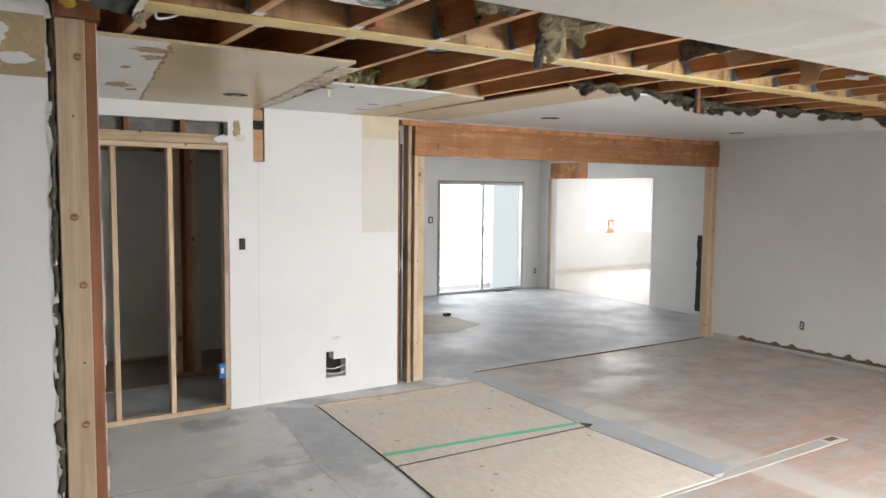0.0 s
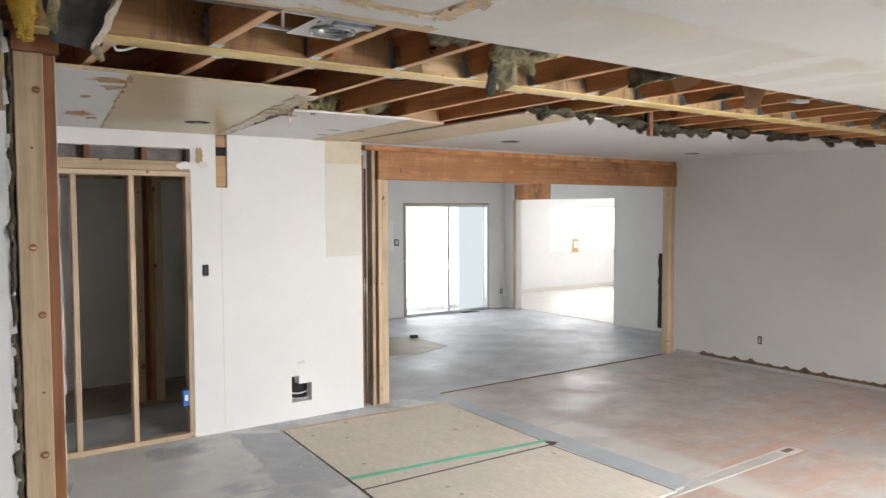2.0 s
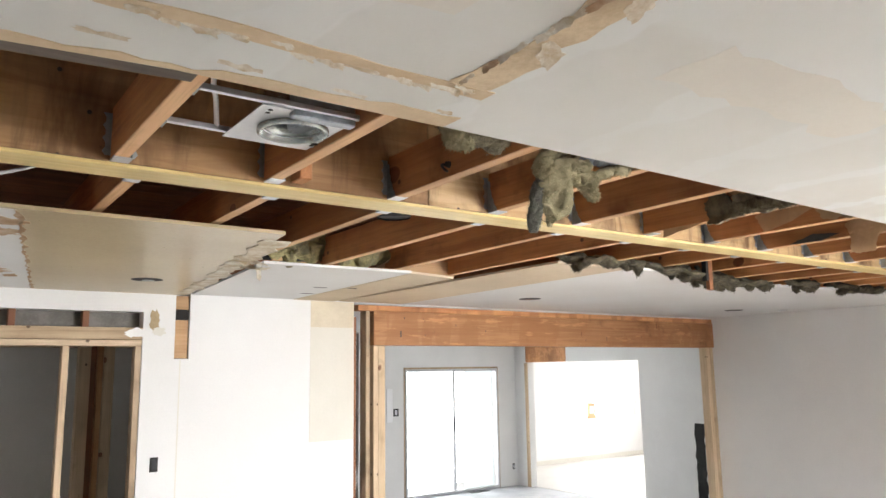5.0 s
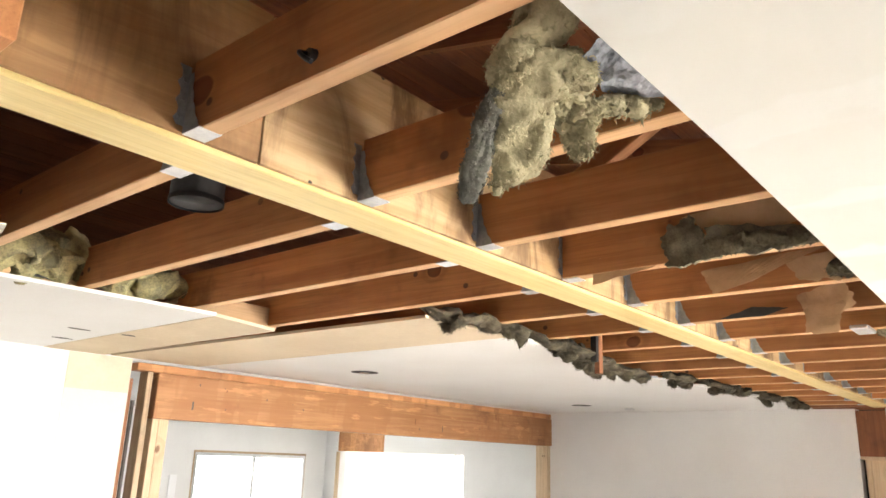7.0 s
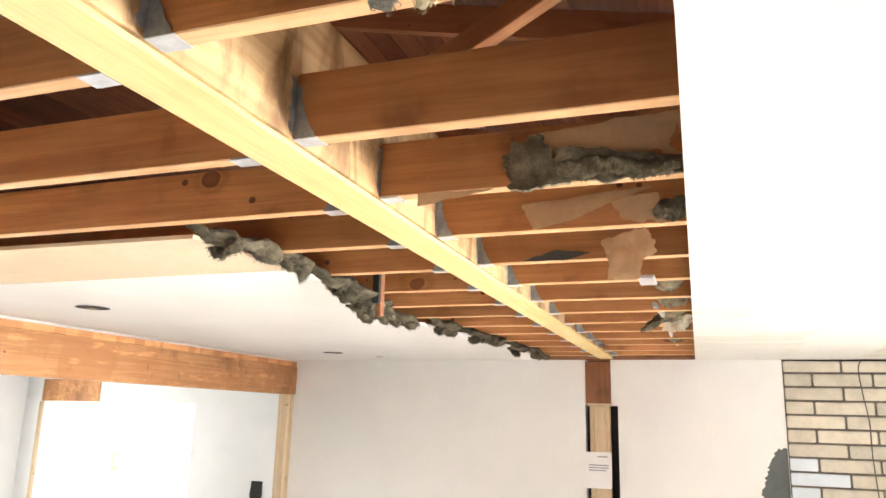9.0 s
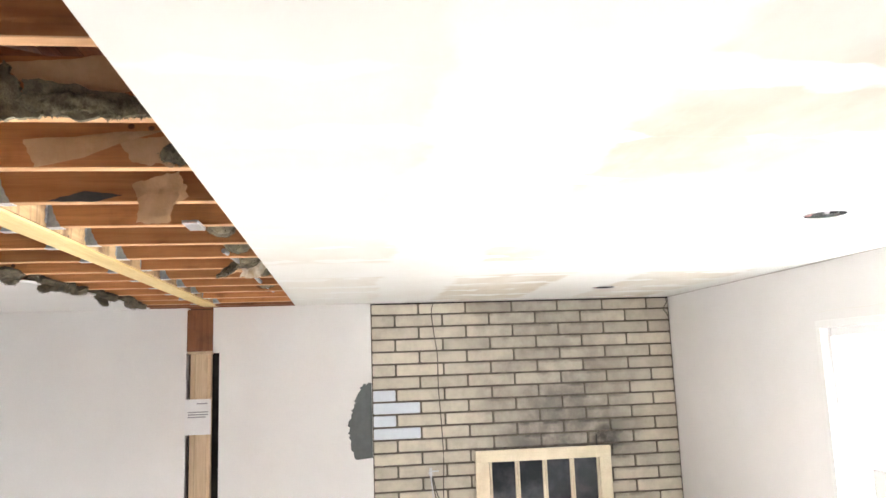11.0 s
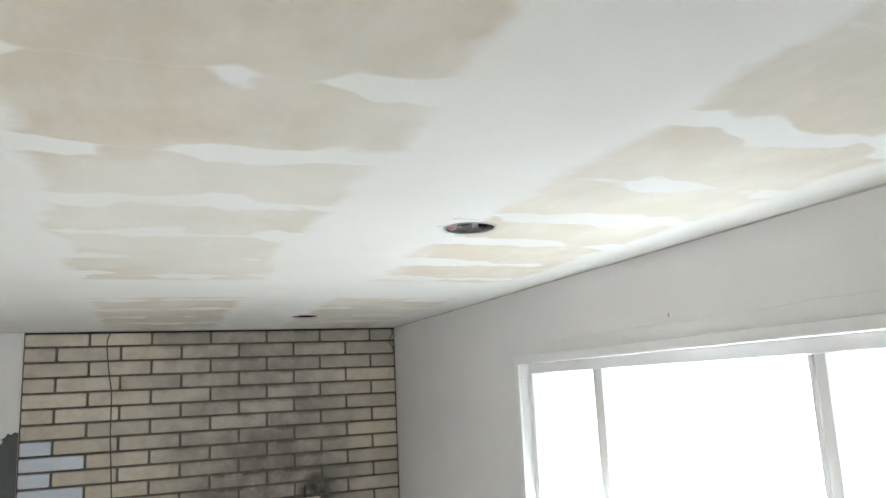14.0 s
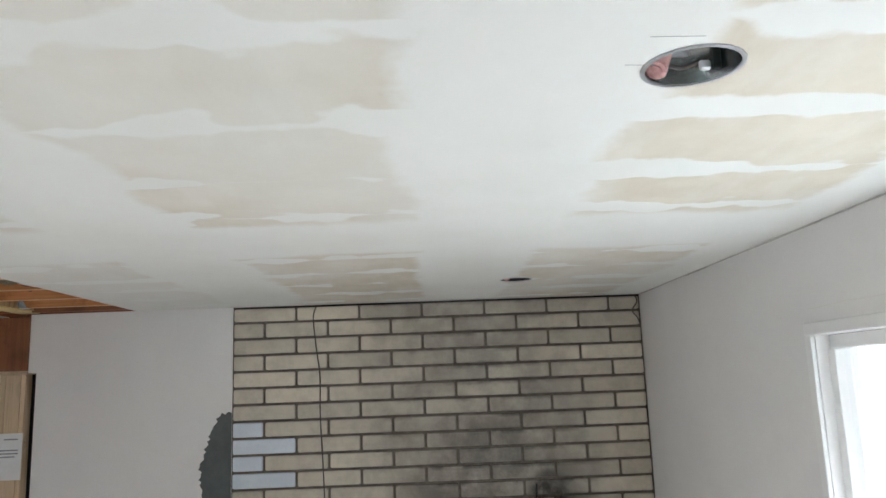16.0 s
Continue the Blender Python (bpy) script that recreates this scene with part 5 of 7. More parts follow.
# notch with bare stud, wall holes and switch box
solid("notch_stud", bevelled(2.574, 2.663, YN + 0.02, YN + 0.1, 1.99, 2.40, 0.002), BLOCK, "bare stud seen in a wall notch", "stud")
solid("notch_block", bevelled(2.574, 2.663, YN + 0.012, YN + 0.019, 2.24, 2.31, 0.002), BLACK, "black block for the shaded gap in the wall notch", "gap")
bm = bmesh.new()
box(bm, 3.15, 3.42, YN + 0.1, YN + 0.112, 0.1, 0.42)
solid("wall_cavity", bm, BLACK, "black backing for the shaded cavity behind the broken drywall", "cavity")
solid("cavity_cable", wire([(3.19, YN + 0.02, 0.235), (3.27, YN + 0.012, 0.22), (3.38, YN + 0.02, 0.24)], 0.005), PAPER, "white cable across the wall hole", "cable")
solid("cavity_cable", wire([(3.19, YN + 0.02, 0.185), (3.30, YN + 0.012, 0.175), (3.38, YN + 0.02, 0.185)], 0.005), PAPER, "white cable across the wall hole", "cable")
solid("plaster_scar", crumpled([(3.24, YN - 0.003, 0.475), (3.32, YN - 0.003, 0.48), (3.31, YN - 0.003, 0.51), (3.25, YN - 0.003, 0.505)], 8, 0.004, 6, 0.001, 0.006), GYPSUM, "torn paper scar on the white wall", "scar")


def outlet(x, y, z, axis, label, mat=BLACKMETAL, w=0.05, h=0.09):
    """An open electrical box: rim, cavity and a socket body."""
    root = thing("electrical_box", label, "electrical box", "electrical boxes in the walls")
    def b(u0, u1, d0, d1, z0, z1):
        return bevelled(*((x + u0, x + u1, y + d0, y + d1) if axis == 1 else (x + d0, x + d1, y + u0, y + u1)), z + z0, z + z1, 0.0015)
    part("box", b(-w / 2, w / 2, -0.0035, -0.0006, -h / 2, h / 2), BLACK, root)
    part("socket", b(-w / 4, w / 4, -0.008, -0.0036, -h / 3, h / 3), mat, root)
    return root


outlet(2.475, YN, 1.328, 1, "open dark switch box in the white wall")
outlet(8.36, 5.72, 0.32, 0, "dark open outlet box low on white wall", ALU)
outlet(9.41, 11.545, 0.305, 1, "old outlet low on the far wall", ALU)
outlet(7.14, 11.545, 1.27, 1, "bare double switch box on far wall", ALU, 0.09, 0.11)
bm = bevelled(6.97, 7.075, 11.53, 11.5445, 1.13, 1.62, 0.004)
solid("breaker_cover", bm, PAPER, "flat white panel cover on the far wall", "breaker box")

# far east wall: bare studs, block and torn gap
for y0, z1 in ((11.225, 2.26), (11.265, 2.26)):
    solid("far_stud", bevelled(9.49, 9.60, y0, y0 + 0.036, 0, 1.98, 0.003), STUD if y0 < 11.25 else OLDSTUD, "bare stud beside the bright room's opening", "stud", "studs at the bright opening")
solid("far_header_block", bevelled(9.51, 9.60, 10.335, 11.285, 1.99, 2.265, 0.003), HEADER, "old brown header block over bright opening", "header block")
# black patch on the wall face paints the darkness of the torn gap
rng = random.Random(8)
out = [(7.90 + rng.uniform(-0.012, 0.012), 0.06 + 1.1 * k / 16) for k in range(17)] + [(8.04 + rng.uniform(-0.012, 0.012), 1.16 - 1.1 * k / 16) for k in range(17)]
bm = bmesh.new()
prism(bm, out, 0, 9.492, 9.4985)
solid("torn_wall_gap", bm, BLACK, "flat black patch for the torn gap in the far wall", "gap")

# ---------------------------------------------------------------- closet framing
bm = bmesh.new()
solid("closet_sill_plate", bevelled(1.02, 2.372, YN + 0.004, YN + 0.09, 0.0, 0.038, 0.003), PLATE, "new pine sole plate of the closet frame", "sole plate")
solid("closet_top_plate", bevelled(1.02, 2.372, YN + 0.006, YN + 0.092, 2.068, 2.106, 0.003), PLATE, "pale pine top plate of the closet frame", "top plate")
solid("closet_header", bevelled(1.02, 2.372, YN + 0.0005, YN + 0.1, 2.108, 2.184, 0.003), OLDPLATE, "weathered pine header over the closet frame", "header")
for a in (1.52, 1.915):
    solid("closet_stud", bevelled(a, a + 0.038, YN + 0.006, YN + 0.092, 0.039, 2.067, 0.003), STUD, "new pine stud in the closet frame", "stud", "studs of the closet frame")
solid("closet_stud", bevelled(2.332, 2.370, YN + 0.006, YN + 0.092, 0.039, 2.067, 0.003), OLDSTUD, "pine stud at the closet frame's end", "stud", "studs of the closet frame")
for a in (1.62, 2.02):
    solid("cripple_stud", bevelled(a, a + 0.038, YN + 0.03, YN + 0.11, 2.186, 2.40, 0.002), REDSTUD, "short brown stud in the open slot", "stud", "cripple studs over the closet")
bm = bmesh.new()
box(bm, 0.95, 2.42, YN + 0.1205, YN + 0.1305, 2.15, 2.36)
solid("slot_backing", bm, SLOT, "grey board behind the open slot", "board")
for a, w, y, m in ((2.215, 0.085, 8.13, STUD), (2.302, 0.045, 8.165, REDSTUD), (2.349, 0.038, 8.12, INNERSTUD), (2.389, 0.075, 8.10, STUD)):
    solid("inner_stud", bevelled(a, a + w, y, y + 0.09, 0.039, 2.30, 0.003), m, "old stud standing inside the closet", "stud", "studs inside the closet")
solid("inner_sole_plate", bevelled(2.20, 2.995, 8.10, 8.25, 0.0, 0.038, 0.003), OLDPLATE, "short sole plate under the inner studs", "sole plate")
solid("closet_rear_plate", bevelled(0.705, 2.995, 9.06, 9.098, 2.13, 2.22, 0.003), OLDPLATE, "pale board along the closet's rear wall", "board")
solid("closet_rear_batten", bevelled(0.705, 2.995, 9.085, 9.0985, 0.0, 0.02, 0.002), OLDPLATE, "thin batten at the closet's rear foot", "batten")
bm = bmesh.new()
prism(bm, [(0.72, 9.05), (2.98, 9.05), (2.98, 8.3), (2.18, 8.28), (2.16, 7.95), (0.72, 7.85)], 2, 0.0, 0.003)
structure("floor_closet_sheet", bm, CLOSETFLOOR, "brown floor sheet at the closet's rear", "floor patch")
outlet(1.87, 9.10, 0.60, 1, "small outlet on the closet back wall", ALU, 0.05, 0.08)
bx = thing("blue_outlet_box", "blue plastic outlet box on the closet stud", "electrical box")
part("shell", bevelled(2.285, 2.331, YN + 0.01, YN + 0.07, 0.26, 0.38, 0.003), BLUEPLASTIC, bx)
part("tag", bevelled(2.295, 2.32, YN + 0.0075, YN + 0.0095, 0.30, 0.345, 0.0005), PAPER, bx)
part("lead", wire([(2.31, YN + 0.04, 0.262), (2.312, YN + 0.03, 0.2), (2.318, YN + 0.03, 0.16)], 0.004), CABLE, bx)

# ---------------------------------------------------------------- stub wall post at the beam's west end
sp = thing("corner_post", "bare double stud post at the cut-back wall", "post")
part("pale_stud", bevelled(0.891, 0.981, 3.852, 3.894, 0.0, 2.33, 0.003), OLDSTUD, sp, "pale knotty pine stud")
part("red_stud", bevelled(0.935, 1.022, 3.896, 3.983, 0.0, 2.394, 0.003), REDSTUD, sp, "old red-brown stud")
part("cap_block", bevelled(0.885, 1.03, 3.85, 3.894, 2.332, 2.394, 0.003), REDSTUD, sp)
# the dark gap beside the stud is painted by a black box
bm = bmesh.new()
box(bm, 0.872, 0.8905, 3.877, 3.984, 0.0, 2.40)
part("black_gap", bm, TARPAPER, sp, "black fill for the shaded wall cavity")
rng = random.Random(14)
for k in range(9):
    z = 0.15 + 0.26 * k + rng.uniform(-0.05, 0.05)
    x = rng.uniform(0.925, 0.965)
    bm = bmesh.new()
    big = k % 3 != 1
    cyl(bm, (x, 3.8525, z), (x, 3.8512, z), 0.013 if big else 0.004, 14)
    part("knot" if big else "nail_head", bm, REDSTUD if big else CABLE, sp, "dark ringed knot" if big else "")
    if big:
        bm = bmesh.new()
        cyl(bm, (x + 0.001, 3.8513, z), (x + 0.001, 3.8506, z + 0.001), 0.0095, 12)
        part("knot_core", bm, OLDSTUD, sp)
bm = bmesh.new()
rng = random.Random(15)
prev = 0.0
while prev < 2.39:
    nx = min(2.39, prev + rng.uniform(0.04, 0.1))
    box(bm, 1.0235, 1.036 + rng.uniform(-0.004, 0.005), 3.972, 3.984, prev, nx)
    prev = nx
part("torn_drywall_rim", bm, GYPSUM, sp, "crumbling white drywall edge")

# ---------------------------------------------------------------- floor pieces
osb1 = thing("strand_board_panel", "tan strand board let into the floor with green tape", "floor panel", "board panels in the floor")
bm = bmesh.new()
prism(bm, [(3.00, 6.60), (4.585, 6.535), (4.51, 5.085), (2.90, 5.118)], 2, 0.0, 0.007)
part("board", bm, OSB, osb1)
bm = bmesh.new()
prism(bm, [(2.915, 5.36), (3.4, 5.302), (3.9, 5.262), (4.3, 5.214), (4.53, 5.196), (4.527, 5.142), (4.2, 5.168), (3.7, 5.225), (3.2, 5.27), (2.912, 5.302)], 2, 0.0075, 0.009)
part("green_tape", bm, GREENTAPE, osb1, "strip of green tape")
osb2 = thing("strand_board_panel", "tan strand board panel lying in the floor", "floor panel", "board panels in the floor")
bm = bmesh.new()
prism(bm, [(2.90, 5.095), (4.495, 5.062), (4.50, 3.915), (2.78, 3.90)], 2, 0.0, 0.007)
part("board", bm, OSB, osb2)
for o in ([(2.994, 6.61), (3.004, 6.61), (2.902, 5.11), (2.892, 5.11)], [(2.885, 5.118), (4.56, 5.085), (4.56, 5.068), (2.885, 5.101)], [(2.89, 5.11), (2.902, 5.11), (2.782, 3.90), (2.77, 3.90)], [(4.584, 6.53), (4.592, 6.53), (4.522, 5.10), (4.514, 5.10)], [(4.498, 5.06), (4.508, 5.06), (4.512, 3.93), (4.502, 3.93)], [(4.51, 5.22), (4.6, 5.09), (4.5, 5.07)]):
    bm = bmesh.new()
    prism(bm, o, 2, 0.0, 0.0066)
    structure("floor_joint", bm, DARKGAP, "dark open joint round the floor boards", "floor joint")
bm = bmesh.new()
prism(bm, [(2.98, 6.64), (4.60, 6.575), (4.585, 6.537), (2.98, 6.603)], 2, 0.0, 0.012)
solid("wood_batten", bm, PLATE, "thin pale batten along the floor panel", "batten")
bm = bmesh.new()
prism(bm, [(4.60, 6.86), (4.78, 6.86), (4.76, 3.95), (4.515, 3.95)], 2, 0.0, 0.0025)
structure("floor_strip", bm, BLUESTRIP, "blue-grey strip of bare floor", "floor strip")
bm = bmesh.new()
prism(bm, [(2.6, 3.865), (5.93, 3.885), (5.93, 4.0), (4.70, 3.985), (4.56, 3.912), (2.6, 3.895)], 2, 0.0, 0.002)
structure("old_wall_line", bm, CHANNEL, "pale filled channel where a wall stood", "floor strip")
for o in ([(2.6, 3.866), (5.95, 3.884), (5.95, 3.896), (2.6, 3.878)], [(4.66, 3.975), (5.95, 3.995), (5.95, 4.007), (4.66, 3.985)], [(5.935, 3.89), (5.95, 3.89), (5.95, 4.0), (5.935, 4.0)]):
    bm = bmesh.new()
    prism(bm, o, 2, 0.0, 0.0034)
    structure("channel_edge", bm, EDGEPALE, "thin pale edge of the filled channel", "floor strip")
vent = thing("floor_vent", "small sunken floor vent at the channel's end", "floor vent")
part("rim", bevelled(5.76, 5.925, 3.905, 3.985, 0.0022, 0.0045, 0.0005), EDGEPALE, vent)
part("opening", bevelled(5.785, 5.905, 3.92, 3.972, 0.0047, 0.0056, 0.0003), DARKPAPER, vent, "dark vent opening")
bm = bmesh.new()
prism(bm, [(1.2, 5.57), (2.5, 5.50), (2.9, 5.36), (2.9, 5.345), (2.49, 5.48), (1.2, 5.555)], 2, 0.0, 0.002)
structure("floor_crack_pale", bm, WHITESTRIP, "pale filled crack in the grey floor", "floor joint")
bm = bmesh.new()
prism(bm, [(5.2, 9.25), (6.05, 10.0), (6.35, 9.75), (6.34, 8.97), (5.75, 8.72), (5.2, 8.8)], 2, -0.004, -0.0015)
structure("floor_sheet_north_room", bm, SLABTAN, "tan sheet let into the grey slab floor", "floor patch")
solid("floor_scrap", bevelled(6.27, 6.36, 9.72, 9.80, -0.004, 0.04, 0.006), BLACKMETAL, "small dark scrap lying on the slab floor", "scrap")
solid("slab_vent", bevelled(8.43, 8.77, 11.38, 11.48, -0.004, 0.002, 0.001), BLACKMETAL, "flat dark floor register before the sliding door", "floor vent")
# torn foot of the east wall
rng = random.Random(41)
bm = bmesh.new()
o = [(6.86, 0.0), (4.3, 0.0)] + [(4.3 + 2.56 * k / 60, 0.055 + 0.02 * noise.noise(Vector((k * 0.4, 0, 3))) + rng.uniform(-0.006, 0.008)) for k in range(61)]
prism(bm, o, 0, XE - 0.004, XE - 0.0006)
structure("torn_wall_foot", bm, WHITESTRIP, "torn paper strip where the baseboard came off", "trim")
bm = bmesh.new()
o = [(6.5, 0.03), (4.3, 0.03)] + [(4.3 + 2.2 * q / 70, 0.058 + 0.075 * max(0.0, noise.noise(Vector((q * 0.3, 7, 3)))) + rng.uniform(-0.004, 0.006)) for q in range(71)]
prism(bm, o, 0, XE - 0.0046, XE - 0.0004)
structure("torn_brown_paper", bm, DARKPAPER, "torn brown paper edge above the wall foot", "trim")
solid("pale_floor_rim", bevelled(XE - 0.03, XE - 0.0045, 4.0, 6.87, 0.0, 0.012, 0.002), WHITESTRIP, "pale strip of dust along the wall foot", "strip")

bm = bmesh.new()
rng = random.Random(51)
for k in range(170):
    x, y = rng.uniform(1.2, 5.2), rng.uniform(4.0, 6.8)
    if rng.random() < 0.45:
        x, y = rng.gauss(2.7, 0.35), rng.gauss(5.0, 0.5)
    s = rng.uniform(0.003, 0.016) * (1.6 if rng.random() < 0.1 else 1)
    z = 0.0072 if 2.95 < x < 4.5 and 3.92 < y < 6.5 else 0.0005
    vs = [bm.verts.new((x + s * math.cos(a) * rng.uniform(0.5, 1.2), y + s * math.sin(a) * rng.uniform(0.5, 1.2), z)) for a in (0, 1.2, 2.5, 3.8, 5.1)]
    t = bm.verts.new((x, y, z + s * rng.uniform(0.3, 0.7)))
    for i in range(5):
        bm.faces.new((vs[i], vs[(i + 1) % 5], t))
    bm.faces.new(vs[::-1])
tagged(solid("floor_debris", bm, DEBRIS, "scattered white plaster crumbs on the floor", "debris"), kind="stuff")

# ---------------------------------------------------------------- lights left in the ceilings
def recessed_can(x, y, mat_rim=ALU, inside=CANSTEEL):
    """An empty recessed can above its hole: steel tube, rim, lamp holder and a clip."""
    root = thing("recessed_light", "empty steel recessed light can in the ceiling", "recessed light", "recessed lights")
    bm = bmesh.new()
    n, r = 32, 0.0825
    levels = [(H + 0.001, r), (H + 0.05, r), (H + 0.052, r - 0.004), (H + 0.13, r - 0.004), (H + 0.14, 0.03)]
    rings = [[bm.verts.new((x + rr * math.cos(2 * math.pi * i / n), y + rr * math.sin(2 * math.pi * i / n), z)) for i in range(n)] for z, rr in levels]
    for a, b in zip(rings, rings[1:]):
        for i in range(n):
            bm.faces.new((a[i], a[(i + 1) % n], b[(i + 1) % n], b[i]))
    bm.faces.new(rings[-1])
    part("can", bm, inside, root, "grey steel can", smooth=True)
    bm = bmesh.new()
    for k in range(n):
        a0, a1 = 2 * math.pi * k / n, 2 * math.pi * (k + 1) / n
        p = [(0.0785, a0), (0.0785, a1), (0.0865, a1), (0.0865, a0)]
        lo = [bm.verts.new((x + q * math.cos(a), y + q * math.sin(a), H - 0.003)) for q, a in p]
        hi = [bm.verts.new((v.co.x, v.co.y, H - 0.0004)) for v in lo]
        bm.faces.new(lo)
        bm.faces.new(hi)
        bm.faces.new((lo[0], lo[1], hi[1], hi[0]))
        bm.faces.new((lo[2], lo[3], hi[3], hi[2]))
    part("rim", bm, mat_rim, root, "thin bright steel rim")
    bm = bmesh.new()
    cyl(bm, (x + 0.045, y + 0.048, H + 0.012), (x + 0.062, y + 0.03, H + 0.05), 0.019, 18)
    cyl(bm, (x + 0.042, y + 0.051, H + 0.008), (x + 0.045, y + 0.048, H + 0.0125), 0.012, 14)
    part("lamp_holder", bm, REDPLASTIC, root, "salmon lamp holder", smooth=False)
    part("clip", bevelled(x + 0.035, x + 0.05, y - 0.066, y - 0.052, H + 0.012, H + 0.06, 0.002), BLACKMETAL, root)
    part("bracket", bevelled(x + 0.042, x + 0.052, y - 0.05, y - 0.03, H + 0.012, H + 0.03, 0.003), WHITEBOX, root)
    part("lead", wire([(x + 0.055, y + 0.03, H + 0.03), (x + 0.06, y, H + 0.022), (x + 0.055, y - 0.03, H + 0.03), (x + 0.04, y - 0.06, H + 0.04)], 0.004), CABLE, root)
    part("tab", bevelled(x + 0.058, x + 0.068, y - 0.02, y + 0.022, H + 0.045, H + 0.07, 0.003), GALV_BRIGHT, root)
    return root


recessed_can(4.677, 0.878)
recessed_can(7.400, 0.868, ALU, BLACKMETAL)
for a, b in (((4.562, 0.984), (4.564, 0.897)), ((4.665, 0.996), (4.668, 0.945))):
    solid("pencil_mark", wire([(a[0], a[1], H + 0.0001), ((a[0] + b[0]) / 2, (a[1] + b[1]) / 2 + 0.002, H + 0.0001), (b[0], b[1], H + 0.0001)], 0.0009, 5, 2), INK, "faint pencil line beside the ceiling light", "pencil mark")


def flush_light(x, y, z):
    """A black disc painting the shade of a round opening with a thin steel ring, below the board."""
    root = thing("recessed_light", "dark recessed light opening with thin steel ring", "recessed light", "recessed lights")
    bm = bmesh.new()
    cyl(bm, (x, y, z - 0.0012), (x, y, z - 0.0004), 0.083, 32)
    part("opening", bm, BLACK, root)
    bm = bmesh.new()
    cyl(bm, (x + 0.01, y + 0.02, z - 0.003), (x + 0.01, y + 0.02, z - 0.0014), 0.035, 20)
    part("lamp", bm, CANSTEEL, root)
    return root


flush_light(2.20, 6.13, H - 0.006)
flush_light(4.965, 6.085, H)
flush_light(7.57, 6.08, H)
tear = thing("smoke_detector_base", "small white bracket screwed to the ceiling", "bracket")
part("plate", bevelled(7.95, 8.02, 5.80, 5.86, H - 0.012, H - 0.0005, 0.002), WHITEBOX, tear)
for k, (x, y) in enumerate(((3.22, 6.09), (3.43, 6.05), (3.30, 6.45))):
    rng = random.Random(k)
    bm = bmesh.new()
    prism(bm, [(x + rng.uniform(0.02, 0.06) * math.cos(a), y + rng.uniform(0.01, 0.025) * math.sin(a)) for a in [i * 0.7 for i in range(9)]], 2, H - 0.003, H - 0.0022)
    structure("ceiling_tear", bm, DARKGAP, "small dark tear in the ceiling board", "tear")

# torn seams of the brown panel
for k, (x, y, rx, ry) in enumerate(((1.37, 4.72, 0.10, 0.09), (1.42, 4.92, 0.06, 0.10), (1.45, 6.05, 0.10, 0.14), (1.56, 6.25, 0.04, 0.08), (1.36, 5.3, 0.03, 0.06))):
    rng = random.Random(70 + k)
    o = [(x + rx * rng.uniform(0.5, 1.1) * math.cos(a), y + ry * rng.uniform(0.5, 1.1) * math.sin(a)) for a in [i * 2 * math.pi / 22 for i in range(22)]]
    bm = bmesh.new()
    prism(bm, o, 2, H - 0.0085, H - 0.0065)
    structure("panel_tear", bm, BROWNPAPER, "torn brown patch in the ceiling panel", "tear")
rng = random.Random(76)
bm = bmesh.new()
prism(bm, ragged((1.405, 4.50), (1.722, 6.86), 0.05, 0.008, rng) + ragged((1.732, 6.86), (1.42, 4.50), 0.05, 0.012, rng), 2, H - 0.0085, H - 0.0065)
structure("panel_seam", bm, BROWNPAPER, "ragged brown seam between two ceiling panels", "seam")
bm = bmesh.new()
prism(bm, [(XW, 4.50), (1.41, 4.505), (1.727, 6.86), (XW, 6.86)], 2, H - 0.0075, H - 0.0062)
structure("ceiling_pale_panel", bm, CEIL_N, "white painted half of the ceiling panel", "ceiling")
rng = random.Random(77)
o = ragged((2.27, 4.62), (2.36, 4.62), 0.03, 0.012, rng) + ragged((2.38, 4.62), (2.64, 6.80), 0.06, 0.025, rng) + ragged((2.64, 6.80), (2.57, 6.80), 0.03, 0.005, rng) + ragged((2.56, 6.80), (2.27, 4.62), 0.06, 0.02, rng)
bm = bmesh.new()
prism(bm, o, 2, H - 0.010, H - 0.0065)
structure("torn_panel_rim", bm, PAPER_EDGE, "torn cream paper along the panel's rim", "tear")
for k, (a, b) in enumerate((((2.36, 5.24, H - 0.008), (2.50, 5.26, H - 0.012)), ((2.42, 5.34, H - 0.01), (2.53, 5.25, H - 0.02)))):
    solid("torn_paper_scrap", crumpled([a, b, (b[0] - 0.01, b[1] - 0.1, b[2] - 0.01), (a[0], a[1] - 0.09, a[2] - 0.03)], 60 + k, 0.012, 8, 0.002, 0.02), PAPER_EDGE, "scrap of torn ceiling paper hanging down", "torn paper", "torn paper scraps")
solid("torn_paper_scrap", crumpled([(2.47, 5.24, H - 0.005), (2.50, 5.24, H - 0.005), (2.495, 5.23, H - 0.09), (2.48, 5.23, H - 0.085)], 63, 0.008, 6, 0.002, 0.008), PAPER_EDGE, "scrap of torn ceiling paper hanging down", "torn paper", "torn paper scraps")

# bare rim and torn tape on the south ceiling
rng = random.Random(80)
o = [(0.79, 3.222), (1.08, 3.197), (1.5, YCUT - 0.003), (2.08, YCUT - 0.004)] + ragged((2.08, 3.08), (1.5, 3.125), 0.04, 0.012, rng) + ragged((1.5, 3.125), (1.1, 3.155), 0.04, 0.010, rng) + ragged((1.1, 3.155), (0.79, 3.08), 0.04, 0.012, rng)
bm = bmesh.new()
prism(bm, o, 2, H - 0.0022, H - 0.0003)
structure("ceiling_bare_rim", bm, BARETAN, "bare tan paper rim of the cut ceiling", "ceiling patch")
rng = random.Random(81)
o = ragged((0.90, 2.955), (2.05, 2.975), 0.09, 0.006, rng) + ragged((2.05, 2.975), (2.05, 2.93), 0.05, 0.006, rng) + ragged((2.05, 2.93), (0.90, 2.925), 0.06, 0.008, rng)
bm = bmesh.new()
prism(bm, o, 2, H - 0.0022, H - 0.0003)
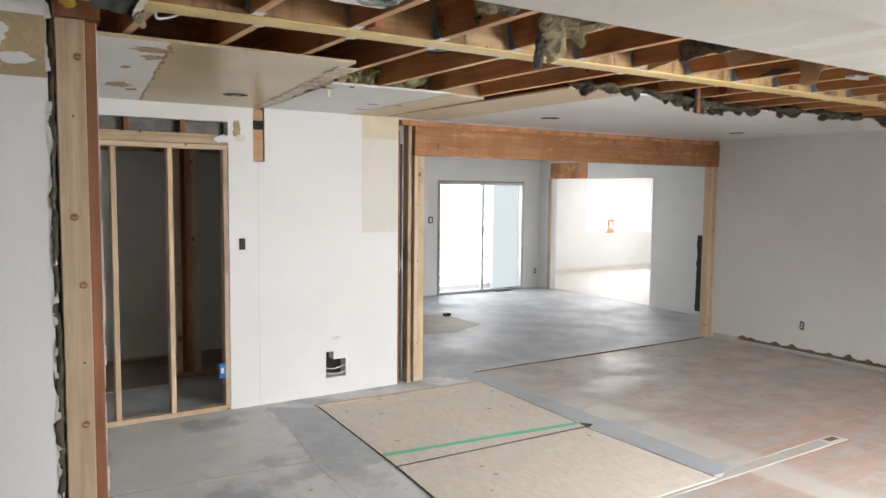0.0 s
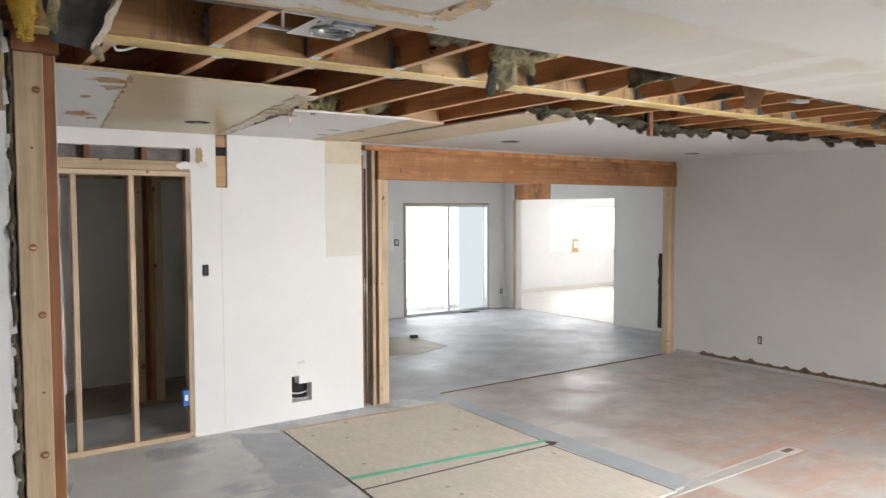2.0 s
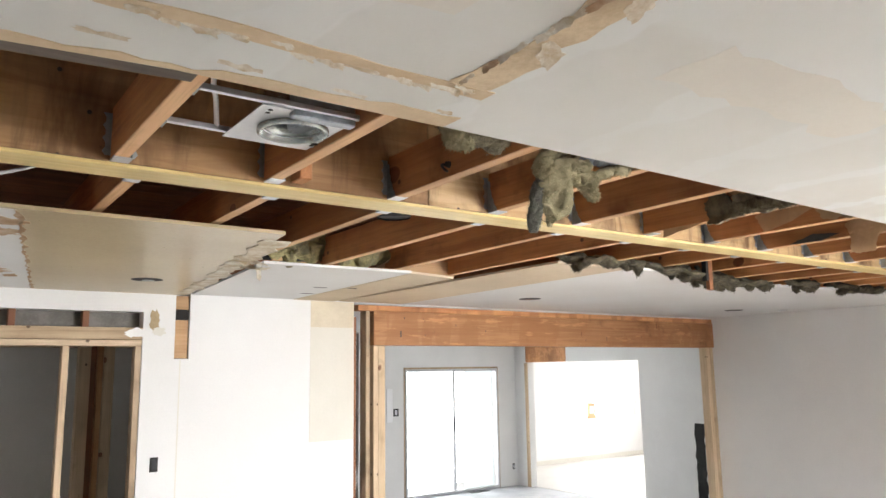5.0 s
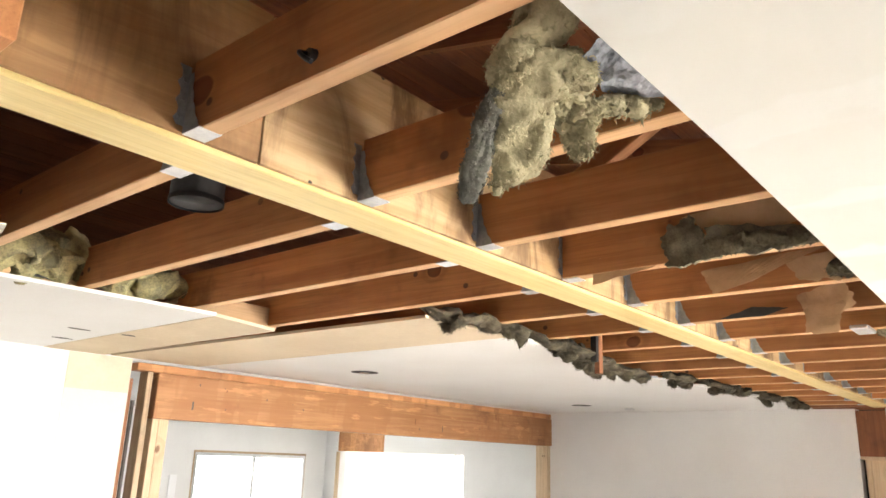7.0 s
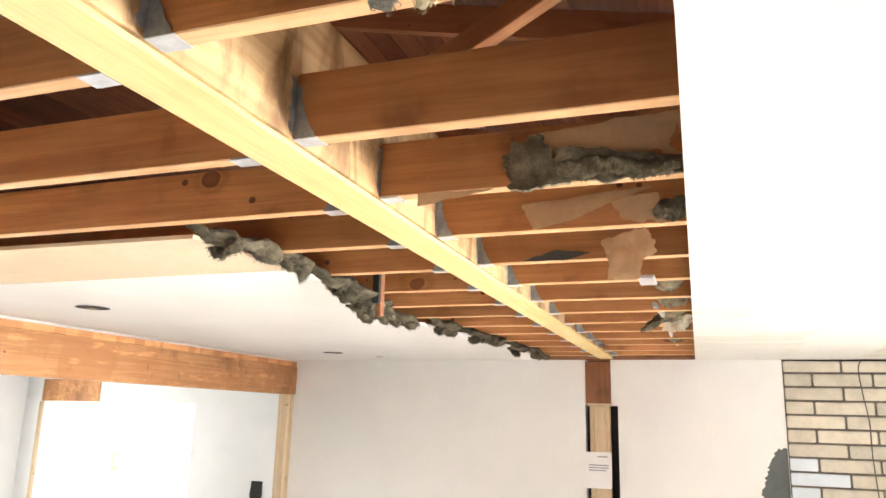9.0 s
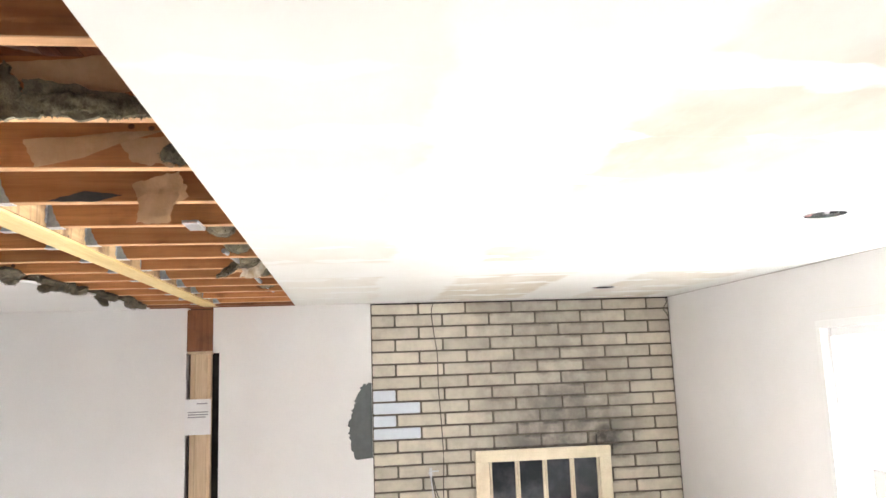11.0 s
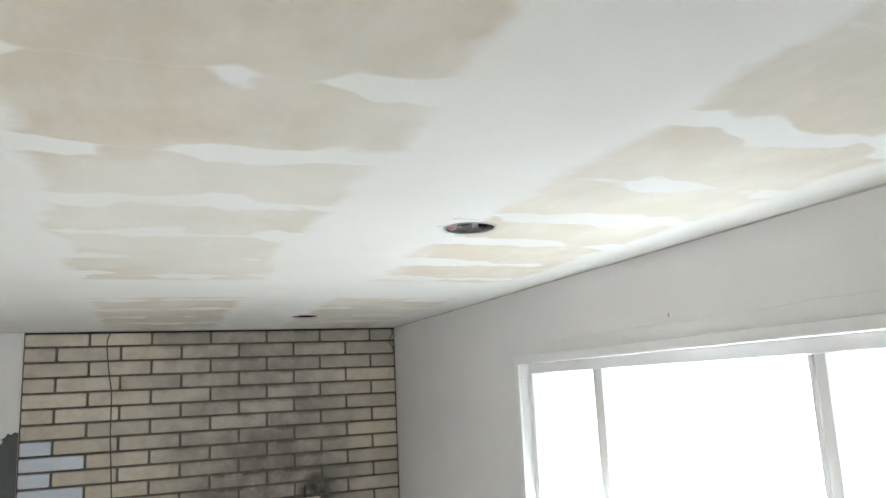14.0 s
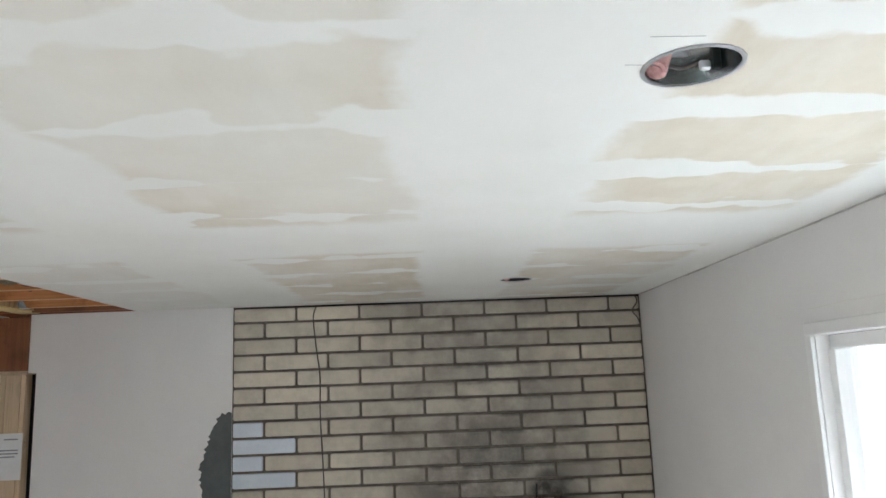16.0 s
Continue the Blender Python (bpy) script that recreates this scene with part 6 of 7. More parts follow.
structure("ceiling_torn_joint", bm, BARETAN, "thin torn tape line on the ceiling", "ceiling patch")
rng = random.Random(82)
o = ragged((1.955, 2.975), (1.90, 1.4), 0.05, 0.018, rng) + ragged((1.90, 1.4), (1.99, 1.4), 0.05, 0.01, rng) + ragged((1.99, 1.4), (2.035, 2.975), 0.05, 0.018, rng)
bm = bmesh.new()
prism(bm, o, 2, H - 0.0015, H - 0.0003)
structure("ceiling_torn_tape", bm, TAPE, "torn tan tape joint on the ceiling", "ceiling patch")
for k, (x0, x1, y0, y1) in enumerate(((1.43, 1.80, 2.50, 2.72), (1.05, 1.30, 2.62, 2.78), (2.25, 2.9, 2.55, 2.72))):
    rng = random.Random(300 + k)
    o = ragged((x0, y0), (x1, y0), 0.05, 0.02, rng) + ragged((x1, y0), (x1, y1), 0.05, 0.02, rng) + ragged((x1, y1), (x0, y1), 0.05, 0.02, rng) + ragged((x0, y1), (x0, y0), 0.05, 0.02, rng)
    bm = bmesh.new()
    prism(bm, o, 2, H - 0.0006, H - 0.0002)
    structure("ceiling_bare_patch", bm, BEIGE_PALE, "bare tan patch in the ceiling filler", "ceiling patch")
for k in range(7):
    rng = random.Random(90 + k)
    x, y = (1.95 + rng.uniform(-0.04, 0.05), 1.7 + 0.2 * k) if k < 6 else (1.15, 3.06)
    solid("torn_tape_curl", crumpled([(x, y, H - 0.004), (x + 0.05, y + 0.02, H - 0.004), (x + 0.045, y + 0.06, H - 0.022), (x + 0.005, y + 0.045, H - 0.016)], 33 + k, 0.006, 5, 0.001, 0.008), PAPER_EDGE, "curl of torn joint tape on the ceiling", "torn paper", "torn tape curls")

rng = random.Random(95)
for k in range(46):
    if k < 26:
        f = k / 26
        x, y, dx, dy = 0.9 + 1.15 * f, 2.95 + rng.uniform(-0.015, 0.02) + (0.12 if k % 5 == 0 else 0), 1, 0
    else:
        f = (k - 26) / 20
        x, y, dx, dy = 1.93 + 0.06 * f + rng.choice((-0.035, 0.04)), 1.5 + 1.45 * f, 0, 1
    ln, w = rng.uniform(0.03, 0.08), rng.uniform(0.003, 0.009) if k < 26 else rng.uniform(0.006, 0.018)
    solid("torn_tape_lip", crumpled([(x, y, H - 0.002), (x + dx * ln + dy * w * 0.4, y + dy * ln, H - 0.002), (x + dx * ln + dy * w, y + dy * ln + dx * w, H - rng.uniform(0.006, 0.014)), (x + dy * w, y + dx * w, H - 0.005)], 600 + k, 0.003, 5, 0.0008, 0.006), PAPER_EDGE if k % 4 or k < 26 else BROWNPAPER, "torn lip of joint paper on the ceiling", "torn paper", "torn paper lips along the joint")

bm = bmesh.new()
prism(bm, [(0.785, 3.228), (1.08, 3.203), (1.50, 3.156), (1.555, 3.156), (1.555, 3.194), (1.08, 3.243), (0.785, 3.272)], 2, H + 0.001, H + 0.03)
solid("ceiling_nailer", bm, OLDPLATE_DARK, "grey-brown nailer strip along the cut ceiling edge", "nailer")

# new light housing hung on bars between two joists
hous = thing("light_housing", "white recessed light housing on steel bars between joists", "light housing")
cx, cy, cz = 1.838, 3.43, JB + 0.014
bm = bmesh.new()
sheet(bm, 2, cz, cz + 0.0025, cx - 0.098, cx + 0.118, cy - 0.115, cy + 0.14, (), [(cx + 0.02, cy, 0.069)])
part("mounting_plate", bm, WHITEBOX, hous, "white enamelled plate")
bm = bmesh.new()
n = 36
levels = [(cz - 0.012, 0.082), (cz - 0.012, 0.07), (cz + 0.05, 0.07), (cz + 0.12, 0.066), (cz + 0.125, 0.02)]
rings = [[bm.verts.new((cx + 0.02 + rr * math.cos(2 * math.pi * i / n), cy + rr * math.sin(2 * math.pi * i / n), z)) for i in range(n)] for z, rr in [(cz - 0.001, 0.082)] + levels]
for a, b in zip(rings, rings[1:]):
    for i in range(n):
        bm.faces.new((a[i], a[(i + 1) % n], b[(i + 1) % n], b[i]))
bm.faces.new(rings[-1])
part("can", bm, CANSTEEL, hous, "grey steel can", smooth=True)
bm = bmesh.new()
cyl(bm, (cx + 0.045, cy - 0.02, cz + 0.01), (cx + 0.02, cy, cz + 0.1), 0.045, 18, 0.03)
part("reflector", bm, FOIL, hous, "crumpled grey reflector", smooth=True)
for dy in (-0.118, 0.118):
    part("hanger_bar", bevelled(JX[2] + 0.01, JX[3] - 0.032, cy + dy - 0.006, cy + dy + 0.006, cz + 0.003, cz + 0.017, 0.002), GALV_BRIGHT, hous)
    for x in (JX[2] + 0.009, JX[3] - 0.035):
        part("bar_foot", bevelled(x, x + 0.004, cy + dy - 0.02, cy + dy + 0.02, cz - 0.005, cz + 0.03, 0.001), GALV, hous)
part("junction_box", bevelled(cx - 0.03, cx + 0.12, cy - 0.118, cy - 0.09, cz - 0.012, cz + 0.05, 0.003), GALV, hous)
rng = random.Random(3)
for k in range(7):
    a = rng.uniform(0, 6.28)
    bm = bmesh.new()
    px, py = cx + 0.02 + 0.096 * math.copysign(1, math.cos(a)) * rng.uniform(0.85, 1), cy + 0.1 * math.copysign(1, math.sin(a)) * rng.uniform(0.7, 1)
    cyl(bm, (px, py, cz - 0.0008), (px, py, cz), 0.006, 8)
    part("punched_hole", bm, BLACK, hous)
solid("ceiling_cable", wire([(1.72, 3.55, 2.455), (1.70, 3.50, 2.50), (1.67, 3.42, 2.53), (1.69, 3.34, 2.56), (1.74, 3.28, 2.60)], 0.006), PAPER, "white electrical cable looped above the joists", "cable")
solid("ceiling_cable", wire([(0.95, 4.25, 2.58), (1.25, 4.22, 2.50), (1.32, 4.3, 2.46), (1.5, 4.4, 2.55)], 0.006), PAPER, "white electrical cable looped above the joists", "cable")
# black vent can in the bay north of the beam
vent = thing("vent_pipe", "dark metal pipe stub between the joists", "pipe")
bm = bmesh.new()
cyl(bm, (2.69, 4.34, 2.49), (2.69, 4.34, 3.85), 0.064, 24)
part("pipe", bm, BLACKMETAL, vent, smooth=True)
bm = bmesh.new()
cyl(bm, (2.69, 4.34, 2.485), (2.69, 4.34, 2.497), 0.066, 24, caps=False)
part("collar", bm, BLACKMETAL, vent, smooth=True)
solid("joist_splice", bevelled(2.045, 2.083, 3.80, 3.868, 2.435, 2.56, 0.003), STRUT, "orange scrap of wood against the beam", "wood scrap")

# bent spike and old rust streak on a joist
spike = thing("bent_spike", "black bent iron spike driven into a joist", "spike")
part("shank", wire([(2.396, 3.542, 2.464), (2.362, 3.546, 2.462), (2.355, 3.53, 2.446), (2.358, 3.515, 2.434)], 0.004, 8), BLACKMETAL, spike)
bm = bmesh.new()
cyl(bm, (2.392, 3.542, 2.464), (2.372, 3.542, 2.464), 0.013, 14, 0.008)
part("washer", bm, BLACKMETAL, spike)

# ---------------------------------------------------------------- insulation
def wool(path, width, thick, mat, seed, label, **kw):
    return solid("insulation_batt", fleece("insulation_batt", path, width, thick, mat, seed, **kw), mat, label, "insulation", "loose insulation", smooth=True)


# the rag that hangs over a joist south of the beam
HUNG = "greenish mineral wool hanging torn from the joists"
wool([(2.527, 3.183, 2.502), (2.504, 3.240, 2.442), (2.547, 3.281, 2.387), (2.578, 3.321, 2.332), (2.600, 3.364, 2.280)], (0.085, 0.11, 0.105, 0.085, 0.035), 0.026, WOOL, 1, HUNG, fray=0.45, seg=44, ring=20)
wool([(2.482, 3.208, 2.487), (2.480, 3.253, 2.437), (2.502, 3.288, 2.397)], (0.04, 0.05, 0.03), 0.03, WOOL, 14, HUNG, fray=0.6, seg=22, ring=14)
wool([(2.506, 3.303, 2.387), (2.532, 3.348, 2.327), (2.557, 3.391, 2.262)], (0.028, 0.036, 0.034), 0.010, GREYWOOL, 3, "dark grey strip of wool facing", fray=0.35, seg=24, fuzz=0.35)
wool([(2.557, 3.276, 2.404), (2.622, 3.258, 2.395), (2.692, 3.221, 2.410), (2.752, 3.183, 2.434)], (0.06, 0.05, 0.03, 0.026), 0.022, WOOL, 5, HUNG, fray=0.5, seg=30, ring=16)
wool([(2.542, 3.213, 2.442), (2.572, 3.248, 2.414), (2.587, 3.278, 2.387)], (0.06, 0.10, 0.09), 0.022, WOOL, 16, HUNG, fray=0.5, seg=26, ring=16)
wool([(2.617, 3.246, 2.407), (2.647, 3.265, 2.380), (2.684, 3.276, 2.350)], (0.06, 0.045, 0.03), 0.02, WOOL, 4, HUNG, fray=0.5, seg=24, ring=16)
solid("foil_facing", crumpled([(2.547, 3.165, 2.452), (2.732, 3.165, 2.424), (2.667, 3.213, 2.408), (2.557, 3.223, 2.427)], 5, 0.013, 22, 0.001, 0.005), FOIL, "wrinkled silver foil beside the hanging wool", "foil")
wool([(2.14, 3.185, 2.47), (2.21, 3.21, 2.445), (2.27, 3.235, 2.43), (2.30, 3.20, 2.43)], (0.11, 0.13, 0.1, 0.04), 0.05, DARKWOOL, 6, "greenish mineral wool at the ceiling's rim", fray=0.5, seg=30, ring=16)
wool([(2.13, 3.19, 2.44), (2.16, 3.21, 2.41), (2.20, 3.23, 2.395)], (0.05, 0.06, 0.03), 0.03, WOOL, 15, "greenish mineral wool at the ceiling's rim", fray=0.5)
# batts lying on the joists farther on, with paper facing
wool([(3.59, 3.17, 2.445), (3.59, 3.30, 2.447), (3.588, 3.38, 2.45), (3.586, 3.45, 2.455)], (0.02, 0.022, 0.025, 0.03), 0.04, DARKWOOL, 7, "olive grey wool batt sagging between joists", fray=0.3, seg=40)
solid("insulation_batt", crumpled([(3.586, 3.40, 2.425), (3.578, 3.525, 2.405), (3.576, 3.56, 2.50), (3.586, 3.475, 2.542)], 21, 0.016, 24, 0.012, 0.014), DARKWOOL, "olive grey wool batt sagging between joists", "insulation", "loose insulation")
solid("insulation_batt", crumpled([(3.59, 3.16, 2.43), (3.586, 3.42, 2.425), (3.584, 3.43, 2.50), (3.59, 3.16, 2.468)], 22, 0.012, 24, 0.012, 0.01), DARKWOOL, "olive grey wool batt sagging between joists", "insulation", "loose insulation")
solid("kraft_facing", crumpled([(3.606, 3.15, 2.455), (3.606, 3.40, 2.47), (3.60, 3.50, 2.55), (3.60, 3.15, 2.575)], 6, 0.006, 16, 0.001, 0.008), KRAFT, "tan kraft paper facing between the joists", "kraft paper", "torn kraft paper")
solid("kraft_facing", crumpled([(3.612, 3.585, 2.43), (3.612, 3.773, 2.40), (3.612, 3.769, 2.473), (3.612, 3.54, 2.476)], 7, 0.003, 12, 0.001, 0.004), KRAFT, "tan kraft paper stapled on a joist", "kraft paper", "torn kraft paper")
solid("kraft_facing", crumpled([(4.012, 3.46, 2.455), (4.01, 3.582, 2.428), (4.014, 3.612, 2.505), (4.016, 3.25, 2.535)], 8, 0.005, 14, 0.001, 0.005), KRAFT, "tan kraft paper hanging beside a joist", "kraft paper", "torn kraft paper")
solid("kraft_facing", crumpled([(4.008, 3.22, 2.43), (4.006, 3.33, 2.44), (4.008, 3.37, 2.505), (4.012, 3.24, 2.515)], 9, 0.006, 14, 0.001, 0.007), KRAFT, "tan kraft paper hanging beside a joist", "kraft paper", "torn kraft paper")
solid("kraft_facing", crumpled([(4.42, 3.27, 2.44), (4.415, 3.30, 2.525), (4.42, 3.445, 2.485), (4.405, 3.40, 2.37)], 10, 0.01, 16, 0.001, 0.008), KRAFT, "tan kraft paper hanging down from the rim", "kraft paper", "torn kraft paper")
solid("kraft_facing", crumpled([(4.41, 3.33, 2.35), (4.41, 3.30, 2.45), (4.405, 3.42, 2.44), (4.40, 3.425, 2.35)], 11, 0.008, 12, 0.001, 0.008), KRAFT, "tan kraft paper hanging down from the rim", "kraft paper", "torn kraft paper")
solid("tar_paper_scrap", crumpled([(4.4325, 3.48, 2.452), (4.4325, 3.56, 2.43), (4.4325, 3.717, 2.432), (4.4325, 3.60, 2.466)], 12, 0.001, 12, 0.001, 0.006), TARPAPER, "dark scrap of tar paper on a joist", "tar paper")
wool([(3.98, 3.16, 2.47), (4.0, 3.24, 2.46)], (0.06, 0.05), 0.04, DARKWOOL, 12, "grey wool batt at the ceiling's rim")
for k, (x, y) in enumerate(((5.0, 3.24), (5.45, 3.22), (5.9, 3.23), (6.35, 3.24), (7.0, 3.27))):
    wool([(x - 0.08, y, 2.46), (x + 0.05, y + 0.05 + 0.02 * (k % 3), 2.45), (x + 0.14, y + 0.02, 2.47)], (0.08, 0.1), 0.05, DARKWOOL, 30 + k, "grey wool tuft at the ceiling's rim", seg=16, ring=10)
solid("kraft_facing", crumpled([(6.15, 3.26, 2.50), (6.20, 3.45, 2.46), (6.45, 3.46, 2.44), (6.45, 3.26, 2.46)], 13, 0.02, 12, 0.001, 0.02), KRAFT, "tan kraft paper hanging beside a joist", "kraft paper", "torn kraft paper")
wool([(5.95, 3.24, 2.47), (5.98, 3.36, 2.43), (5.93, 3.45, 2.36)], (0.07, 0.05), 0.035, SOOTWOOL, 37, "dark wool strip hanging at the rim")
solid("paper_wad", crumpled([(6.0, 3.20, 2.45), (6.06, 3.33, 2.47), (6.10, 3.36, 2.38), (6.02, 3.24, 2.37)], 38, 0.02, 14, 0.001, 0.015), PAPER_EDGE, "crumpled pale paper stuffed beside the dark wool", "torn paper", "torn paper scraps")
solid("kraft_facing", crumpled([(5.55, 3.22, 2.47), (5.57, 3.42, 2.475), (5.56, 3.45, 2.53), (5.55, 3.2, 2.54)], 39, 0.008, 12, 0.001, 0.012), KRAFT, "tan kraft paper hanging beside a joist", "kraft paper", "torn kraft paper")
solid("spare_light_clip", bevelled(4.72, 4.86, 3.30, 3.36, 2.41, 2.425, 0.003), GALV_BRIGHT, "bright steel bracket nailed on a joist", "bracket")
solid("conduit_run", wire([(5.6, 3.36, 2.45), (6.2, 3.33, 2.44), (7.0, 3.35, 2.45), (7.6, 3.34, 2.46)], 0.012, 8), GALV_BRIGHT, "thin steel conduit across the joists", "conduit")
# ragged wool along the broken north rim
rim = [(4.0, 4.50, 0.10), (4.2, 4.47, 0.09), (4.6, 4.48, 0.12), (4.8, 4.50, 0.21), (5.0, 4.54, 0.18), (5.25, 4.62, 0.14), (5.5, 4.72, 0.12), (5.75, 4.66, 0.12), (6.1, 4.53, 0.11), (6.6, 4.50, 0.12), (6.9, 4.47, 0.12), (7.35, 4.43, 0.11), (7.85, 4.38, 0.17)]
for k, (x, y, w) in enumerate(rim):
    rng = random.Random(200 + k)
    sag = 0.28 * (w - 0.1)
    wool([(x - 0.2, y + 0.09, 2.45), (x - 0.05, y + rng.uniform(-0.02, 0.03), 2.425 - sag), (x + 0.1, y + rng.uniform(0, 0.04), 2.42 - sag), (x + 0.2, y + 0.1, 2.45)], (w * rng.uniform(0.4, 0.9), w * rng.uniform(0.8, 1.25), w * rng.uniform(0.3, 0.8)), 0.03, SOOTWOOL, 50 + k, "dark dirty wool sagging at the broken rim", fray=0.8, seg=24, ring=12, fuzz=1.6)
    for q in range(2):
        a, b = x + rng.uniform(-0.14, 0.14), y + rng.uniform(0.0, 0.06)
        drop = rng.uniform(0.01, 0.045) + sag
        wool([(a, b + 0.05, 2.46), (a + rng.uniform(-0.04, 0.04), b, 2.43 - drop * 0.5), (a + rng.uniform(-0.07, 0.07), b - 0.02, 2.41 - drop)], (rng.uniform(0.06, 0.16), rng.uniform(0.05, 0.12), 0.03), 0.035, SOOTWOOL, 400 + 2 * k + q, "dark dirty wool sagging at the broken rim", fray=0.8, seg=14, ring=10, fuzz=1.6)
solid("old_plank_end", bevelled(4.775, 4.797, 4.40, 4.43, 2.36, 2.56, 0.002), BLACK, "black plank end above the broken rim", "plank")
solid("hanging_slat", bevelled(4.80, 4.834, 4.40, 4.425, 2.31, 2.55, 0.002), RAFTER, "thin brown slat hanging at the broken rim", "slat")
# yellow wool on the white board
for k, (x, y, z) in enumerate(((2.66, 5.35, 2.515), (2.76, 5.37, 2.50), (2.70, 5.41, 2.55), (3.05, 5.36, 2.50), (3.16, 5.38, 2.51), (3.10, 5.42, 2.54), (2.78, 5.36, 2.545))):
    wool([(x - 0.12, y + 0.02, z - 0.03), (x, y - 0.05, z + 0.01), (x + 0.12, y + 0.02, z - 0.02)], (0.13, 0.11), 0.09, PALEWOOL, 80 + k, "olive glass wool lying on the ceiling board", fray=0.7)
solid("foil_facing", crumpled([(2.50, 5.30, 2.44), (2.86, 5.32, 2.43), (2.84, 5.42, 2.47), (2.52, 5.42, 2.49)], 15, 0.012, 14, 0.001, 0.01), TARPAPER, "dark paper facing under the glass wool", "tar paper")
solid("kraft_facing", crumpled([(3.22, 5.32, 2.43), (3.29, 5.32, 2.52), (3.28, 5.42, 2.50), (3.2, 5.42, 2.43)], 16, 0.01, 10, 0.001, 0.02), KRAFT, "tan kraft paper hanging beside a joist", "kraft paper", "torn kraft paper")
# yellow wool and black paper at the beam's west end
for k, (x, y, z) in enumerate(((0.892, 3.66, 2.45), (0.905, 3.64, 2.50), (0.915, 3.69, 2.41))):
    wool([(x - 0.015, y - 0.02, z + 0.08), (x, y + 0.01, z), (x + 0.012, y + 0.02, z - 0.07)], (0.05, 0.055, 0.04), 0.05, GLASSWOOL, 100 + k, "bright yellow glass wool hanging at the post", fray=0.35)
solid("tar_paper_flap", crumpled([(0.935, 3.60, 2.62), (1.20, 3.58, 2.62), (1.115, 3.70, 2.325), (0.985, 3.70, 2.345)], 17, 0.016, 18, 0.0015, 0.008), TARPAPER, "black paper flap hanging beside the beam", "tar paper")
solid("flap_edge_paper", crumpled([(1.175, 3.575, 2.50), (1.192, 3.575, 2.50), (1.128, 3.69, 2.335), (1.098, 3.69, 2.325)], 18, 0.006, 14, 0.0015, 0.012), PAPER_EDGE, "pale torn edge of the hanging paper flap", "torn paper")
wool([(1.112, 3.695, 2.345), (1.122, 3.70, 2.32), (1.145, 3.705, 2.312)], (0.014, 0.018, 0.01), 0.014, PAPER_EDGE, 104, "pale frayed end of the paper flap", fray=0.5)
solid("flap_stripe", crumpled([(0.972, 3.585, 2.52), (1.005, 3.585, 2.52), (1.0, 3.672, 2.36), (0.97, 3.672, 2.38)], 19, 0.008, 10, 0.002, 0.01), PALEWOOL, "olive glass wool strip on the flap", "glass wool")
wool([(0.3, 3.0, 2.46), (0.6, 2.99, 2.43), (0.88, 3.0, 2.44)], (0.10, 0.09), 0.06, DARKWOOL, 106, "dark wool in the small ceiling hole", fray=0.5)

wool([(0.877, 3.868, 0.02), (0.879, 3.864, 0.8), (0.876, 3.868, 1.6), (0.878, 3.864, 2.38)], (0.014, 0.019, 0.01, 0.016), 0.016, SOOTWOOL, 120, "dark torn lining in the cut wall's edge", fray=0.5, seg=90, ring=8, up=(0, 1, 0))
for k in range(26):
    rng = random.Random(500 + k)
    z = 0.05 + 0.09 * k + rng.uniform(-0.03, 0.03)
    solid("drywall_crumb", crumpled([(0.862, 3.8605, z), (0.862 + rng.uniform(0.008, 0.02), 3.859, z + 0.005), (0.862 + rng.uniform(0.006, 0.018), 3.859, z + rng.uniform(0.03, 0.06)), (0.862, 3.8605, z + 0.05)], 510 + k, 0.003, 4, 0.002, 0.005), GYPSUM, "crumb of torn drywall at the cut edge", "drywall crumb", "crumbs along the cut edge")

